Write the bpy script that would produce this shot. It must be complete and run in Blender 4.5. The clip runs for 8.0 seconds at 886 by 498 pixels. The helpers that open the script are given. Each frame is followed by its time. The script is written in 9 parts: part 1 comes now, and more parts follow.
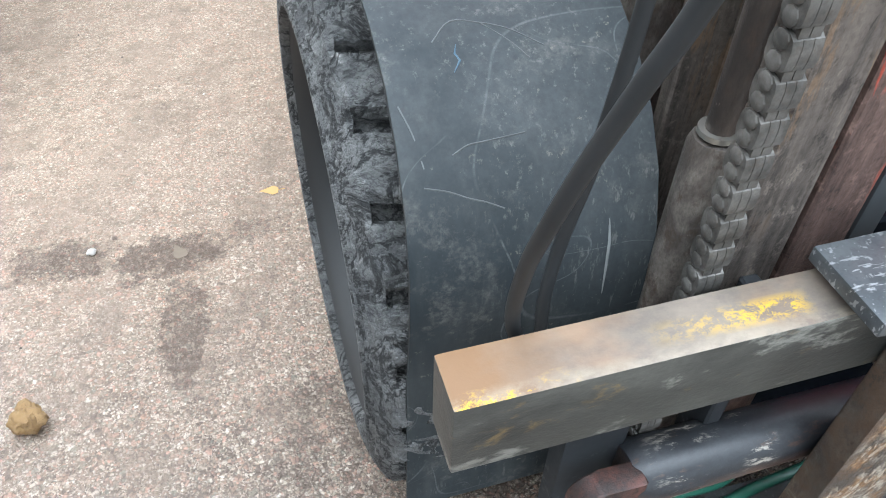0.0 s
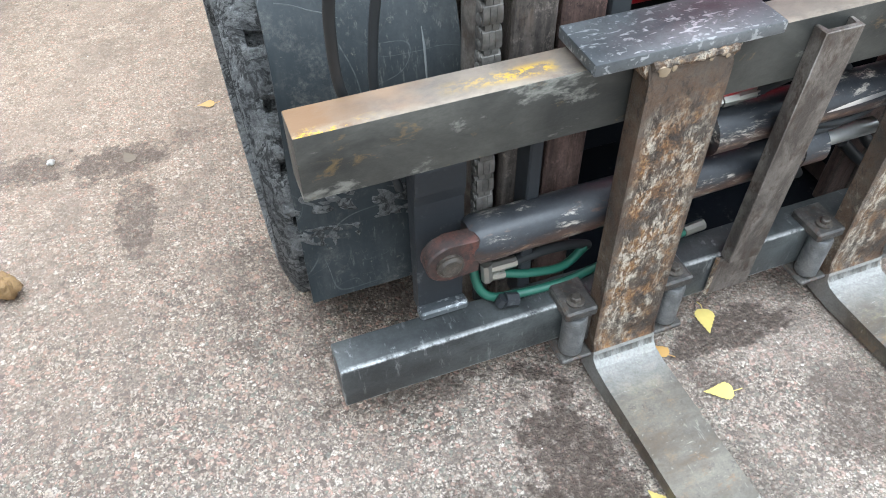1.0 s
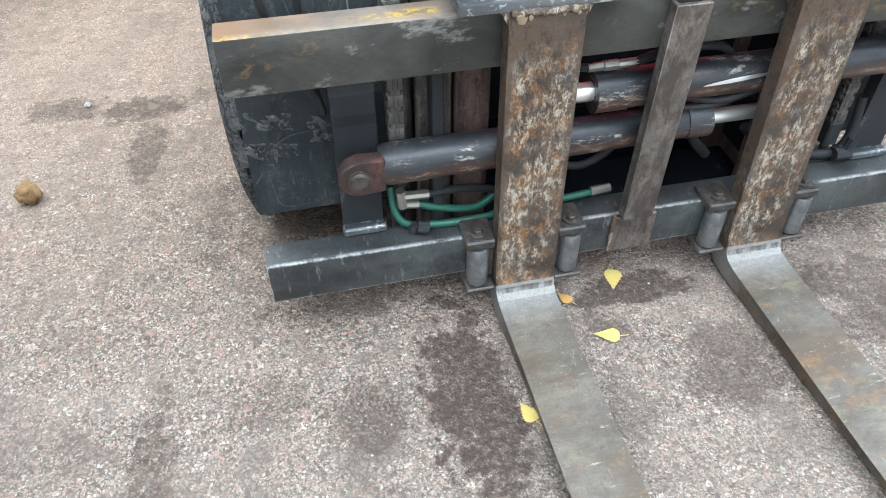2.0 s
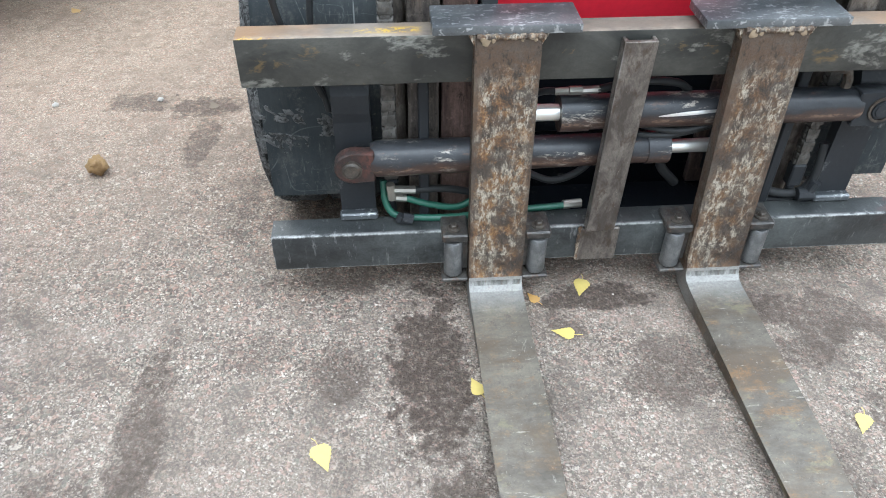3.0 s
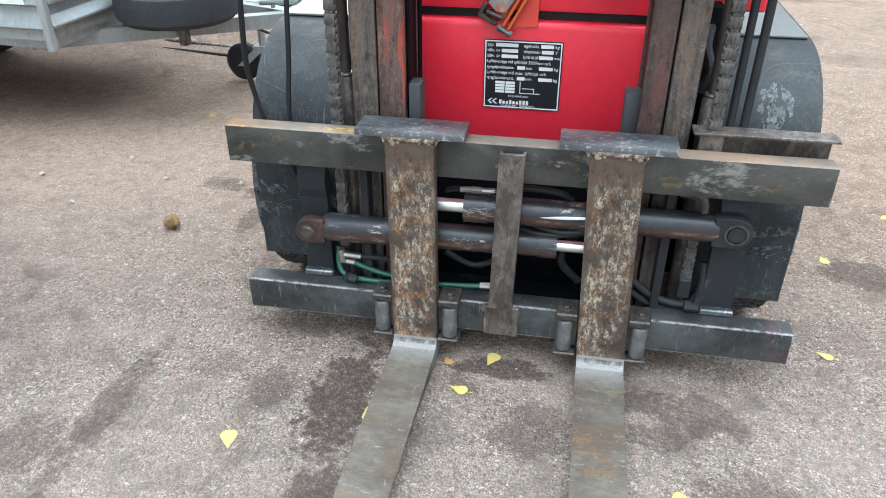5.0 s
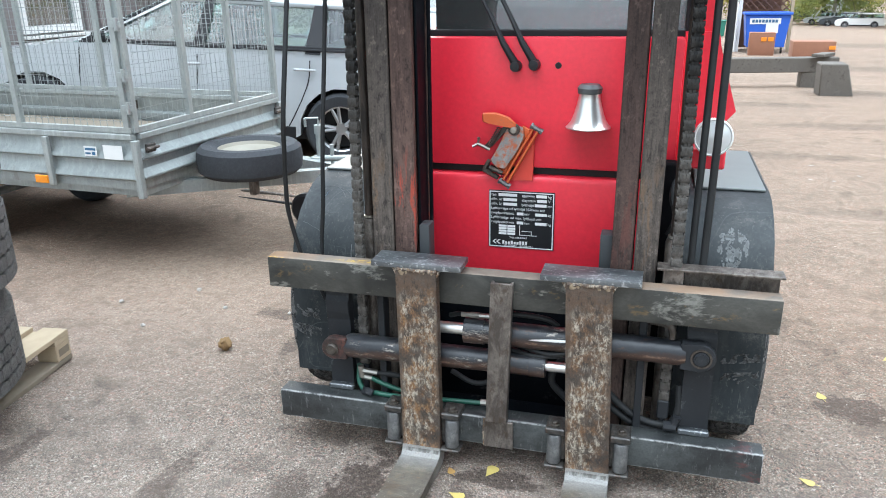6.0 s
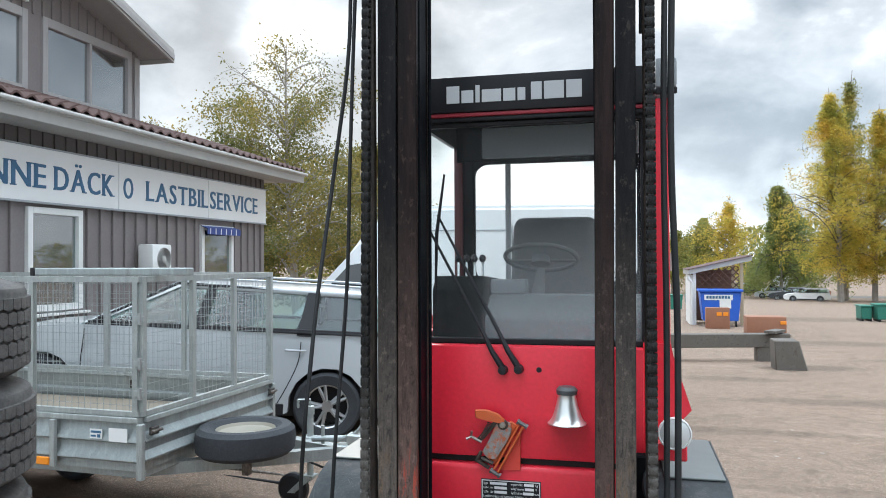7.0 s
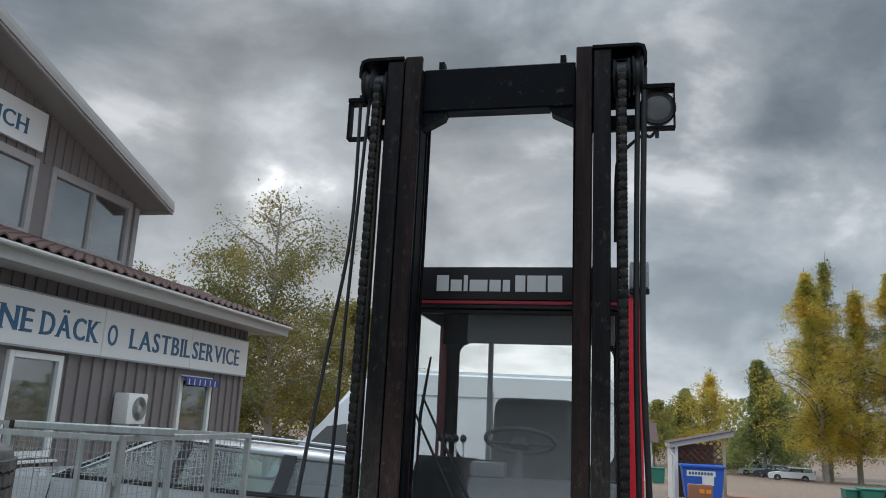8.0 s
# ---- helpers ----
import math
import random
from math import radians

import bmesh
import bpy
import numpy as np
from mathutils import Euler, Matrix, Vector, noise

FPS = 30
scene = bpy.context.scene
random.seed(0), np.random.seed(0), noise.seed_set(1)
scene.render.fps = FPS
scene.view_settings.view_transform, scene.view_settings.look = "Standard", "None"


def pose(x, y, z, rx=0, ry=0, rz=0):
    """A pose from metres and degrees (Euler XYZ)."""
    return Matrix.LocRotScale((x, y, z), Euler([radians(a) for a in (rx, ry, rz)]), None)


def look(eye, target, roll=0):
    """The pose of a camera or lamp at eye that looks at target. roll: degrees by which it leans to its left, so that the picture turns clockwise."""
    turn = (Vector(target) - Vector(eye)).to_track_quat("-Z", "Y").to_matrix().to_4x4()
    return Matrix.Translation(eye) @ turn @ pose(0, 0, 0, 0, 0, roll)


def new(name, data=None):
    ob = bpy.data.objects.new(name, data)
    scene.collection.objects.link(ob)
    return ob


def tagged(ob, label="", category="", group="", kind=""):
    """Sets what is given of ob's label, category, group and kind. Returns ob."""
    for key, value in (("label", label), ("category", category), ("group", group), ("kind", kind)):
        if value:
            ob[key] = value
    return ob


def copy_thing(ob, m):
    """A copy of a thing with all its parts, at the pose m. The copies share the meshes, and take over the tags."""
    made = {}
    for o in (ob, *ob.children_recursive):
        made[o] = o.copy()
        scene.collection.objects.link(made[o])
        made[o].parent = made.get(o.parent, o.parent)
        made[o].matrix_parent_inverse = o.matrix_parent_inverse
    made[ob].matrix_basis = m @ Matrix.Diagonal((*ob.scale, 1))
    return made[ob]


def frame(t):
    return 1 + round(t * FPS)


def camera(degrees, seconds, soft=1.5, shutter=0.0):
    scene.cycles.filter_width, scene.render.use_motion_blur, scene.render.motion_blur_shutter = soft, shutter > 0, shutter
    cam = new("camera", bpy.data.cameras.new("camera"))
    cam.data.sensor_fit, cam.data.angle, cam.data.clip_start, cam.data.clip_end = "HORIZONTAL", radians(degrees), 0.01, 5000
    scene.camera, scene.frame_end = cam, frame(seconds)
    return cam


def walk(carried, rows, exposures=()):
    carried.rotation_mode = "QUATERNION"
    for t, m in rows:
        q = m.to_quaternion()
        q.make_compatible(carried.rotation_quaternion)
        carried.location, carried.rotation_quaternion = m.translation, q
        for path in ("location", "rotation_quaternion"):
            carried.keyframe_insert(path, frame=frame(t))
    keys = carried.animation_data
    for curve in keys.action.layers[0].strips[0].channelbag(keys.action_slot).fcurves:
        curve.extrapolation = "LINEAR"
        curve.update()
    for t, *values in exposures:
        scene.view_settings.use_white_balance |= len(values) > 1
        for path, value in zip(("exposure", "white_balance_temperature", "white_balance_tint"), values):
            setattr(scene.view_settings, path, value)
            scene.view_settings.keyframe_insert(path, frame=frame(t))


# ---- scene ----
cam = camera(61.0, 8.0, soft=1.0)
PATH = [
    (0, (0.157, -0.043, 1.264), (0.588, 1.296, -0.158), 1.8),
    (0.5, (0.18, -0.246, 1.281), (0.588, 1.07, -0.169), -0.2),
    (1, (0.203, -0.457, 1.291), (0.665, 0.825, -0.173), -1.0),
    (1.5, (0.318, -0.648, 1.29), (0.731, 0.659, -0.166), -0.7),
    (1.7, (0.355, -0.732, 1.292), (0.731, 0.614, -0.139), -0.4),
    (2.8, (0.527, -1.071, 1.367), (0.675, 0.408, 0.028), 0.2),
    (3, (0.583, -1.122, 1.379), (0.704, 0.379, 0.063), 0.6),
    (3.5, (0.821, -1.181, 1.408), (0.86, 0.368, 0.143), 2.6),
    (4, (0.994, -1.283, 1.42), (0.891, 0.295, 0.197), 2.2),
    (4.2, (1.044, -1.343, 1.426), (0.902, 0.251, 0.227), 1.9),
    (5.3, (1.345, -1.652, 1.501), (0.945, 0.064, 0.555), -0.1),
    (5.5, (1.42, -1.713, 1.496), (0.965, 0.014, 0.597), -0.2),
    (6, (1.518, -1.862, 1.57), (0.995, -0.047, 0.911), -0.9),
    (6.5, (1.494, -2.094, 1.669), (0.988, -0.184, 1.358), -0.9),
    (6.8, (1.515, -2.198, 1.728), (1.017, -0.265, 1.615), -0.5),
    (7, (1.522, -2.259, 1.753), (1.05, -0.316, 1.781), -0.3),
    (7.5, (1.578, -2.392, 1.804), (1.142, -0.465, 2.111), 1.1),
    (8, (1.546, -2.454, 1.848), (1.121, -0.552, 2.286), 2.6),
]
EXPOSURES = [(0.0, 1.50), (1.0, 1.46), (3.0, 1.20), (4.0, 1.17), (5.5, 1.07), (6.0, 1.06), (6.5, 0.86), (7.0, 0.54), (7.5, 0.0), (8.0, -0.36)]
walk(cam, [(t, look(eye, target, roll)) for t, eye, target, roll in PATH], EXPOSURES)

# ---- daylight under a broken overcast ----
SUN_AZ, SUN_EL = radians(24), radians(20)   # west of +y, above the horizon
world = bpy.data.worlds.new("sky")
scene.world = world
world.use_nodes = True
wt = world.node_tree
wt.nodes.clear()


def wn(kind, **kw):
    n = wt.nodes.new(kind)
    for k, v in kw.items():
        n.inputs[k].default_value = v
    return n


def wl(a, b):
    wt.links.new(a, b)


w_out = wn("ShaderNodeOutputWorld")
w_bg = wn("ShaderNodeBackground")
w_bg.inputs["Strength"].default_value = 1.0
w_sky = wt.nodes.new("ShaderNodeTexSky")
w_sky.sky_type = "NISHITA"
w_sky.sun_disc = False
w_sky.sun_elevation = SUN_EL
w_sky.sun_rotation = -SUN_AZ
w_dim = wn("ShaderNodeVectorMath")
w_dim.operation = "SCALE"
w_dim.inputs["Scale"].default_value = 0.09
wl(w_sky.outputs[0], w_dim.inputs[0])
w_tc = wn("ShaderNodeTexCoord")
w_sep = wn("ShaderNodeSeparateXYZ")
wl(w_tc.outputs["Generated"], w_sep.inputs[0])
# cloud deck
w_abs = wn("ShaderNodeMath")
w_abs.operation = "ABSOLUTE"
wl(w_sep.outputs["Z"], w_abs.inputs[0])
w_map = wn("ShaderNodeMapping")
w_map.inputs["Location"].default_value = (1.15, 0.4, 0.7)
w_map.inputs["Scale"].default_value = (1.0, 1.0, 1.7)
wl(w_tc.outputs["Generated"], w_map.inputs["Vector"])
w_n1 = wn("ShaderNodeTexNoise", Scale=3.4, Detail=9.0, Roughness=0.52, Distortion=0.45)
wl(w_map.outputs[0], w_n1.inputs["Vector"])
w_ramp = wn("ShaderNodeValToRGB")
cr = w_ramp.color_ramp
cr.elements[0].position, cr.elements[0].color = 0.34, (0.196, 0.238, 0.280, 1)
cr.elements[1].position, cr.elements[1].color = 0.76, (0.80, 0.84, 0.89, 1)
for p, c in ((0.45, (0.250, 0.296, 0.342, 1)), (0.54, (0.340, 0.390, 0.440, 1)), (0.64, (0.462, 0.507, 0.552, 1))):
    e = cr.elements.new(p)
    e.color = c
# breaks and banks of the deck: direction, cosine at the rim, cosine at the middle, change of thickness
w_fac = w_n1.outputs["Fac"]
w_n2 = wn("ShaderNodeTexNoise", Scale=11.0, Detail=7.0, Roughness=0.55, Distortion=0.4)
wl(w_map.outputs[0], w_n2.inputs["Vector"])
w_rag = wn("ShaderNodeMapRange")
for key, v in (("From Min", 0.36), ("From Max", 0.62), ("To Min", 0.55), ("To Max", 1.15)):
    w_rag.inputs[key].default_value = v
wl(w_n2.outputs["Fac"], w_rag.inputs["Value"])
# smaller lumps and edges within the deck
w_n3 = wn("ShaderNodeTexNoise", Scale=7.5, Detail=8.0, Roughness=0.58, Distortion=0.25)
wl(w_map.outputs[0], w_n3.inputs["Vector"])
w_lump = wn("ShaderNodeMapRange")
for key, v in (("From Min", 0.32), ("From Max", 0.68), ("To Min", -0.07), ("To Max", 0.07)):
    w_lump.inputs[key].default_value = v
wl(w_n3.outputs["Fac"], w_lump.inputs["Value"])
w_deck = wn("ShaderNodeMath")
w_deck.operation = "ADD"
wl(w_fac, w_deck.inputs[0])
wl(w_lump.outputs[0], w_deck.inputs[1])
w_fac = w_deck.outputs[0]
for d, rim, core, k in (((-0.405, 0.870, 0.265), 0.9962, 1.0, 0.30), ((-0.36, 0.88, 0.29), 0.975, 1.0, 0.04), ((0.146, 0.906, 0.396), 0.9980, 1.0, 0.16), ((0.085, 0.948, 0.306), 0.993, 1.0, 0.13),
                        ((0.265, 0.921, 0.286), 0.992, 1.0, 0.05), ((-0.14, 0.943, 0.302), 0.982, 1.0, 0.05), ((-0.575, 0.749, 0.33), 0.993, 1.0, 0.16), ((0.04, 0.872, 0.487), 0.990, 1.0, 0.06),
                        ((0.15, 0.982, 0.100), 0.985, 1.0, 0.15), ((-0.10, 0.99, 0.09), 0.986, 0.999, 0.20), ((-0.52, 0.757, 0.396), 0.978, 1.0, -0.05), ((-0.30, 0.83, 0.47), 0.980, 1.0, -0.11), ((0.198, 0.916, 0.350), 0.9955, 1.0, -0.07), ((0.14, 0.971, 0.194), 0.988, 1.0, -0.08)):
    dd = wn("ShaderNodeVectorMath")
    dd.operation = "DOT_PRODUCT"
    dd.inputs[1].default_value = Vector(d).normalized()
    wl(w_tc.outputs["Generated"], dd.inputs[0])
    mr = wn("ShaderNodeMapRange")
    mr.interpolation_type = "SMOOTHSTEP"
    for key, v in (("From Min", rim), ("From Max", core), ("To Min", 0.0), ("To Max", k)):
        mr.inputs[key].default_value = v
    wl(dd.outputs["Value"], mr.inputs["Value"])
    ad = wn("ShaderNodeMath")
    ad.operation = "MULTIPLY_ADD"
    wl(mr.outputs[0], ad.inputs[0])
    wl(w_rag.outputs[0], ad.inputs[1])
    wl(w_fac, ad.inputs[2])
    w_fac = ad.outputs[0]
wl(w_fac, w_ramp.inputs["Fac"])
# brighter towards the hidden sun and towards the horizon
w_dot = wn("ShaderNodeVectorMath")
w_dot.operation = "DOT_PRODUCT"
w_dot.inputs[1].default_value = (-math.sin(SUN_AZ) * math.cos(SUN_EL), math.cos(SUN_AZ) * math.cos(SUN_EL), math.sin(SUN_EL))
wl(w_tc.outputs["Generated"], w_dot.inputs[0])
w_glow = wn("ShaderNodeMapRange")
w_glow.interpolation_type = "SMOOTHERSTEP"
for k, v in (("From Min", 0.99), ("From Max", 1.0), ("To Min", 0.0), ("To Max", 0.6)):
    w_glow.inputs[k].default_value = v
wl(w_dot.outputs["Value"], w_glow.inputs["Value"])
w_hor = wn("ShaderNodeMapRange")
for k, v in (("From Min", 0.0), ("From Max", 0.35), ("To Min", 0.85), ("To Max", 0.0)):
    w_hor.inputs[k].default_value = v
wl(w_abs.outputs[0], w_hor.inputs["Value"])
w_sum = wn("ShaderNodeMath")
w_sum.operation = "ADD"
wl(w_glow.outputs[0], w_sum.inputs[0])
wl(w_hor.outputs[0], w_sum.inputs[1])
# an overcast sky is brightest overhead
w_zen = wn("ShaderNodeMapRange")
w_zen.interpolation_type = "SMOOTHSTEP"
for k, v in (("From Min", 0.46), ("From Max", 0.95), ("To Min", 0.0), ("To Max", 8.5)):
    w_zen.inputs[k].default_value = v
wl(w_sep.outputs["Z"], w_zen.inputs["Value"])
w_sum2 = wn("ShaderNodeMath")
w_sum2.operation = "ADD"
wl(w_sum.outputs[0], w_sum2.inputs[0])
wl(w_zen.outputs[0], w_sum2.inputs[1])
# and the open sky on the near side is lighter than the dark clouds ahead
w_near = wn("ShaderNodeMapRange")
w_near.interpolation_type = "SMOOTHSTEP"
for k, v in (("From Min", 0.15), ("From Max", -0.9), ("To Min", 0.0), ("To Max", 1.1)):
    w_near.inputs[k].default_value = v
wl(w_sep.outputs["Y"], w_near.inputs["Value"])
w_sum3 = wn("ShaderNodeMath")
w_sum3.operation = "ADD"
wl(w_sum2.outputs[0], w_sum3.inputs[0])
wl(w_near.outputs[0], w_sum3.inputs[1])
w_one = wn("ShaderNodeMath")
w_one.operation = "ADD"
w_one.inputs[1].default_value = 1.0
wl(w_sum3.outputs[0], w_one.inputs[0])
w_mul = wn("ShaderNodeVectorMath")
w_mul.operation = "SCALE"
wl(w_ramp.outputs["Color"], w_mul.inputs[0])
wl(w_one.outputs[0], w_mul.inputs["Scale"])
w_mix = wn("ShaderNodeMix")
w_mix.data_type = "RGBA"
w_mix.inputs["Factor"].default_value = 0.93
wl(w_dim.outputs[0], w_mix.inputs["A"])
wl(w_mul.outputs[0], w_mix.inputs["B"])
wl(w_mix.outputs["Result"], w_bg.inputs["Color"])
wl(w_bg.outputs[0], w_out.inputs["Surface"])

sun_data = bpy.data.lights.new("sun", "SUN")
sun_data.energy, sun_data.angle, sun_data.color = 0.6, radians(26), (1.0, 0.96, 0.90)
sun = new("sun", sun_data)
sun.matrix_world = look((-20, 70, 40), (-20 + math.sin(SUN_AZ) * math.cos(SUN_EL), 70 - math.cos(SUN_AZ) * math.cos(SUN_EL), 40 - math.sin(SUN_EL)))

# ---- materials ----
MATS = {}


class Nodes:
    """A small writer of node trees."""

    def __init__(self, name):
        self.mat = bpy.data.materials.new(name)
        self.mat.use_nodes = True
        self.t = self.mat.node_tree
        self.bsdf = self.t.nodes["Principled BSDF"]
        self.tc = self.add("ShaderNodeTexCoord")
        MATS[name] = self.mat

    def add(self, kind, **kw):
        n = self.t.nodes.new(kind)
        for k, v in kw.items():
            n.inputs[k.replace("_", " ")].default_value = v
        return n

    def link(self, a, b):
        self.t.links.new(a, b)

    def pos(self, scale=(1, 1, 1), world=False):
        m = self.add("ShaderNodeMapping")
        m.inputs["Scale"].default_value = scale
        if world:
            g = self.add("ShaderNodeNewGeometry")
            self.link(g.outputs["Position"], m.inputs["Vector"])
        else:
            self.link(self.tc.outputs["Object"], m.inputs["Vector"])
        return m.outputs[0]

    def noise(self, vec, scale, detail=4.0, rough=0.55, dist=0.0):
        n = self.add("ShaderNodeTexNoise", Scale=scale, Detail=detail, Roughness=rough, Distortion=dist)
        self.link(vec, n.inputs["Vector"])
        return n.outputs["Fac"]

    def voro(self, vec, scale, out="Distance", feature="F1", rand=1.0):
        n = self.add("ShaderNodeTexVoronoi", Scale=scale)
        n.feature = feature
        if feature != "N_SPHERE_RADIUS":
            n.inputs["Randomness"].default_value = rand
        self.link(vec, n.inputs["Vector"])
        return n.outputs[out]

    def rng(self, val, a, b, c=0.0, d=1.0):
        n = self.add("ShaderNodeMapRange")
        for k, v in (("From Min", a), ("From Max", b), ("To Min", c), ("To Max", d)):
            n.inputs[k].default_value = v
        self.link(val, n.inputs["Value"])
        return n.outputs[0]

    def math(self, op, a, b=None):
        n = self.add("ShaderNodeMath")
        n.operation = op
        for i, v in enumerate((a, b)):
            if v is None:
                continue
            if isinstance(v, (int, float)):
                n.inputs[i].default_value = v
            else:
                self.link(v, n.inputs[i])
        return n.outputs[0]

    def mix(self, fac, a, b, mode="MIX"):
        n = self.add("ShaderNodeMix")
        n.data_type = "RGBA"
        n.blend_type = mode
        for key, v in (("Factor", fac), ("A", a), ("B", b)):
            sock = n.inputs[key]
            if isinstance(v, (int, float)):
                sock.default_value = v
            elif isinstance(v, tuple):
                sock.default_value = (*v, 1.0)
            else:
                self.link(v, sock)
        return n.outputs["Result"]

    def ramp(self, val, stops):
        n = self.add("ShaderNodeValToRGB")
        els = n.color_ramp.elements
        els[0].position, els[0].color = stops[0][0], (*stops[0][1], 1)
        els[1].position, els[1].color = stops[-1][0], (*stops[-1][1], 1)
        for p, c in stops[1:-1]:
            e = els.new(p)
            e.color = (*c, 1)
        self.link(val, n.inputs["Fac"])
        return n.outputs["Color"]

    def bump(self, val, strength=0.3, dist=0.002):
        n = self.add("ShaderNodeBump", Strength=strength, Distance=dist)
        self.link(val, n.inputs["Height"])
        self.link(n.outputs[0], self.bsdf.inputs["Normal"])

    def set(self, color=None, rough=None, metal=None, **kw):
        for key, v in (("Base Color", color), ("Roughness", rough), ("Metallic", metal), *[(k.replace("_", " "), v) for k, v in kw.items()]):
            if v is None:
                continue
            sock = self.bsdf.inputs[key]
            if isinstance(v, (int, float)):
                sock.default_value = v
            elif isinstance(v, tuple):
                sock.default_value = (*v, 1.0)
            else:
                self.link(v, sock)
        return self.mat


def painted(name, base, rough=0.4, metal=0.0, wear=(0.3, 0.3, 0.3), amount=0.25, scale=6.0, bump=0.08, dust=0.15):
    """Paint with blotchy dust, fine grain and worn spots."""
    n = Nodes(name)
    p = n.pos()
    big = n.noise(p, scale, 5.0, 0.6)
    fine = n.noise(p, scale * 14, 3.0, 0.6)
    c = n.mix(n.rng(big, 0.35, 0.75, 0.0, dust), base, tuple(min(1, v * 1.25 + 0.05) for v in base))
    c = n.mix(n.rng(fine, 0.3, 0.7, 0.0, 0.35), c, tuple(v * 0.72 for v in base))
    spots = n.math("MULTIPLY", n.rng(n.noise(p, scale * 5, 6.0, 0.7), 0.62 - 0.14 * amount, 0.70), n.rng(big, 0.45, 0.6))
    c = n.mix(n.math("MULTIPLY", spots, min(1.0, amount * 3)), c, wear)
    n.bump(fine, bump, 0.002)
    return n.set(c, n.rng(big, 0.3, 0.7, rough - 0.08, rough + 0.12), metal)


def worn_steel(name, dark, light, rust, rust_amount=0.3, stretch=(1, 1, 1), scale=9.0, rough=0.5, metal=0.5):
    """Bare or blackened steel with rubbed light patches and rust."""
    n = Nodes(name)
    p = n.pos(stretch)
    a = n.noise(p, scale, 7.0, 0.65, 0.4)
    b = n.noise(p, scale * 2.3, 6.0, 0.7, 0.2)
    f = n.noise(p, scale * 16, 3.0, 0.7)
    c = n.mix(n.rng(a, 0.42, 0.68), dark, light)
    c = n.mix(n.math("MULTIPLY", n.rng(b, 0.60 - 0.2 * rust_amount, 0.68 - 0.1 * rust_amount), min(1.0, 0.4 + rust_amount)), c, rust)
    c = n.mix(n.rng(f, 0.35, 0.7, 0.0, 0.45), c, tuple(v * 0.5 for v in dark))
    chips = n.rng(n.noise(p, scale * 7, 5.0, 0.8), 0.66, 0.70)
    c = n.mix(n.math("MULTIPLY", chips, 0.55), c, tuple(min(1, v * 1.6 + 0.08) for v in light))
    n.bump(n.math("ADD", f, n.math("MULTIPLY", b, 0.7)), 0.3, 0.0025)
    return n.set(c, n.rng(b, 0.35, 0.7, rough - 0.12, rough + 0.18), metal)


def plain(name, base, rough=0.5, metal=0.0, grain=0.15, scale=30.0, **kw):
    n = Nodes(name)
    p = n.pos()
    f = n.noise(p, scale, 4.0, 0.6)
    g = n.noise(p, scale * 0.12, 3.0, 0.5)
    c = n.mix(n.rng(f, 0.3, 0.7, 0.0, grain), base, tuple(v * 0.6 for v in base))
    c = n.mix(n.rng(g, 0.35, 0.7, 0.0, grain), c, tuple(min(1, v * 1.2 + 0.02) for v in base))
    n.bump(f, 0.08, 0.001)
    return n.set(c, rough, metal, **kw)


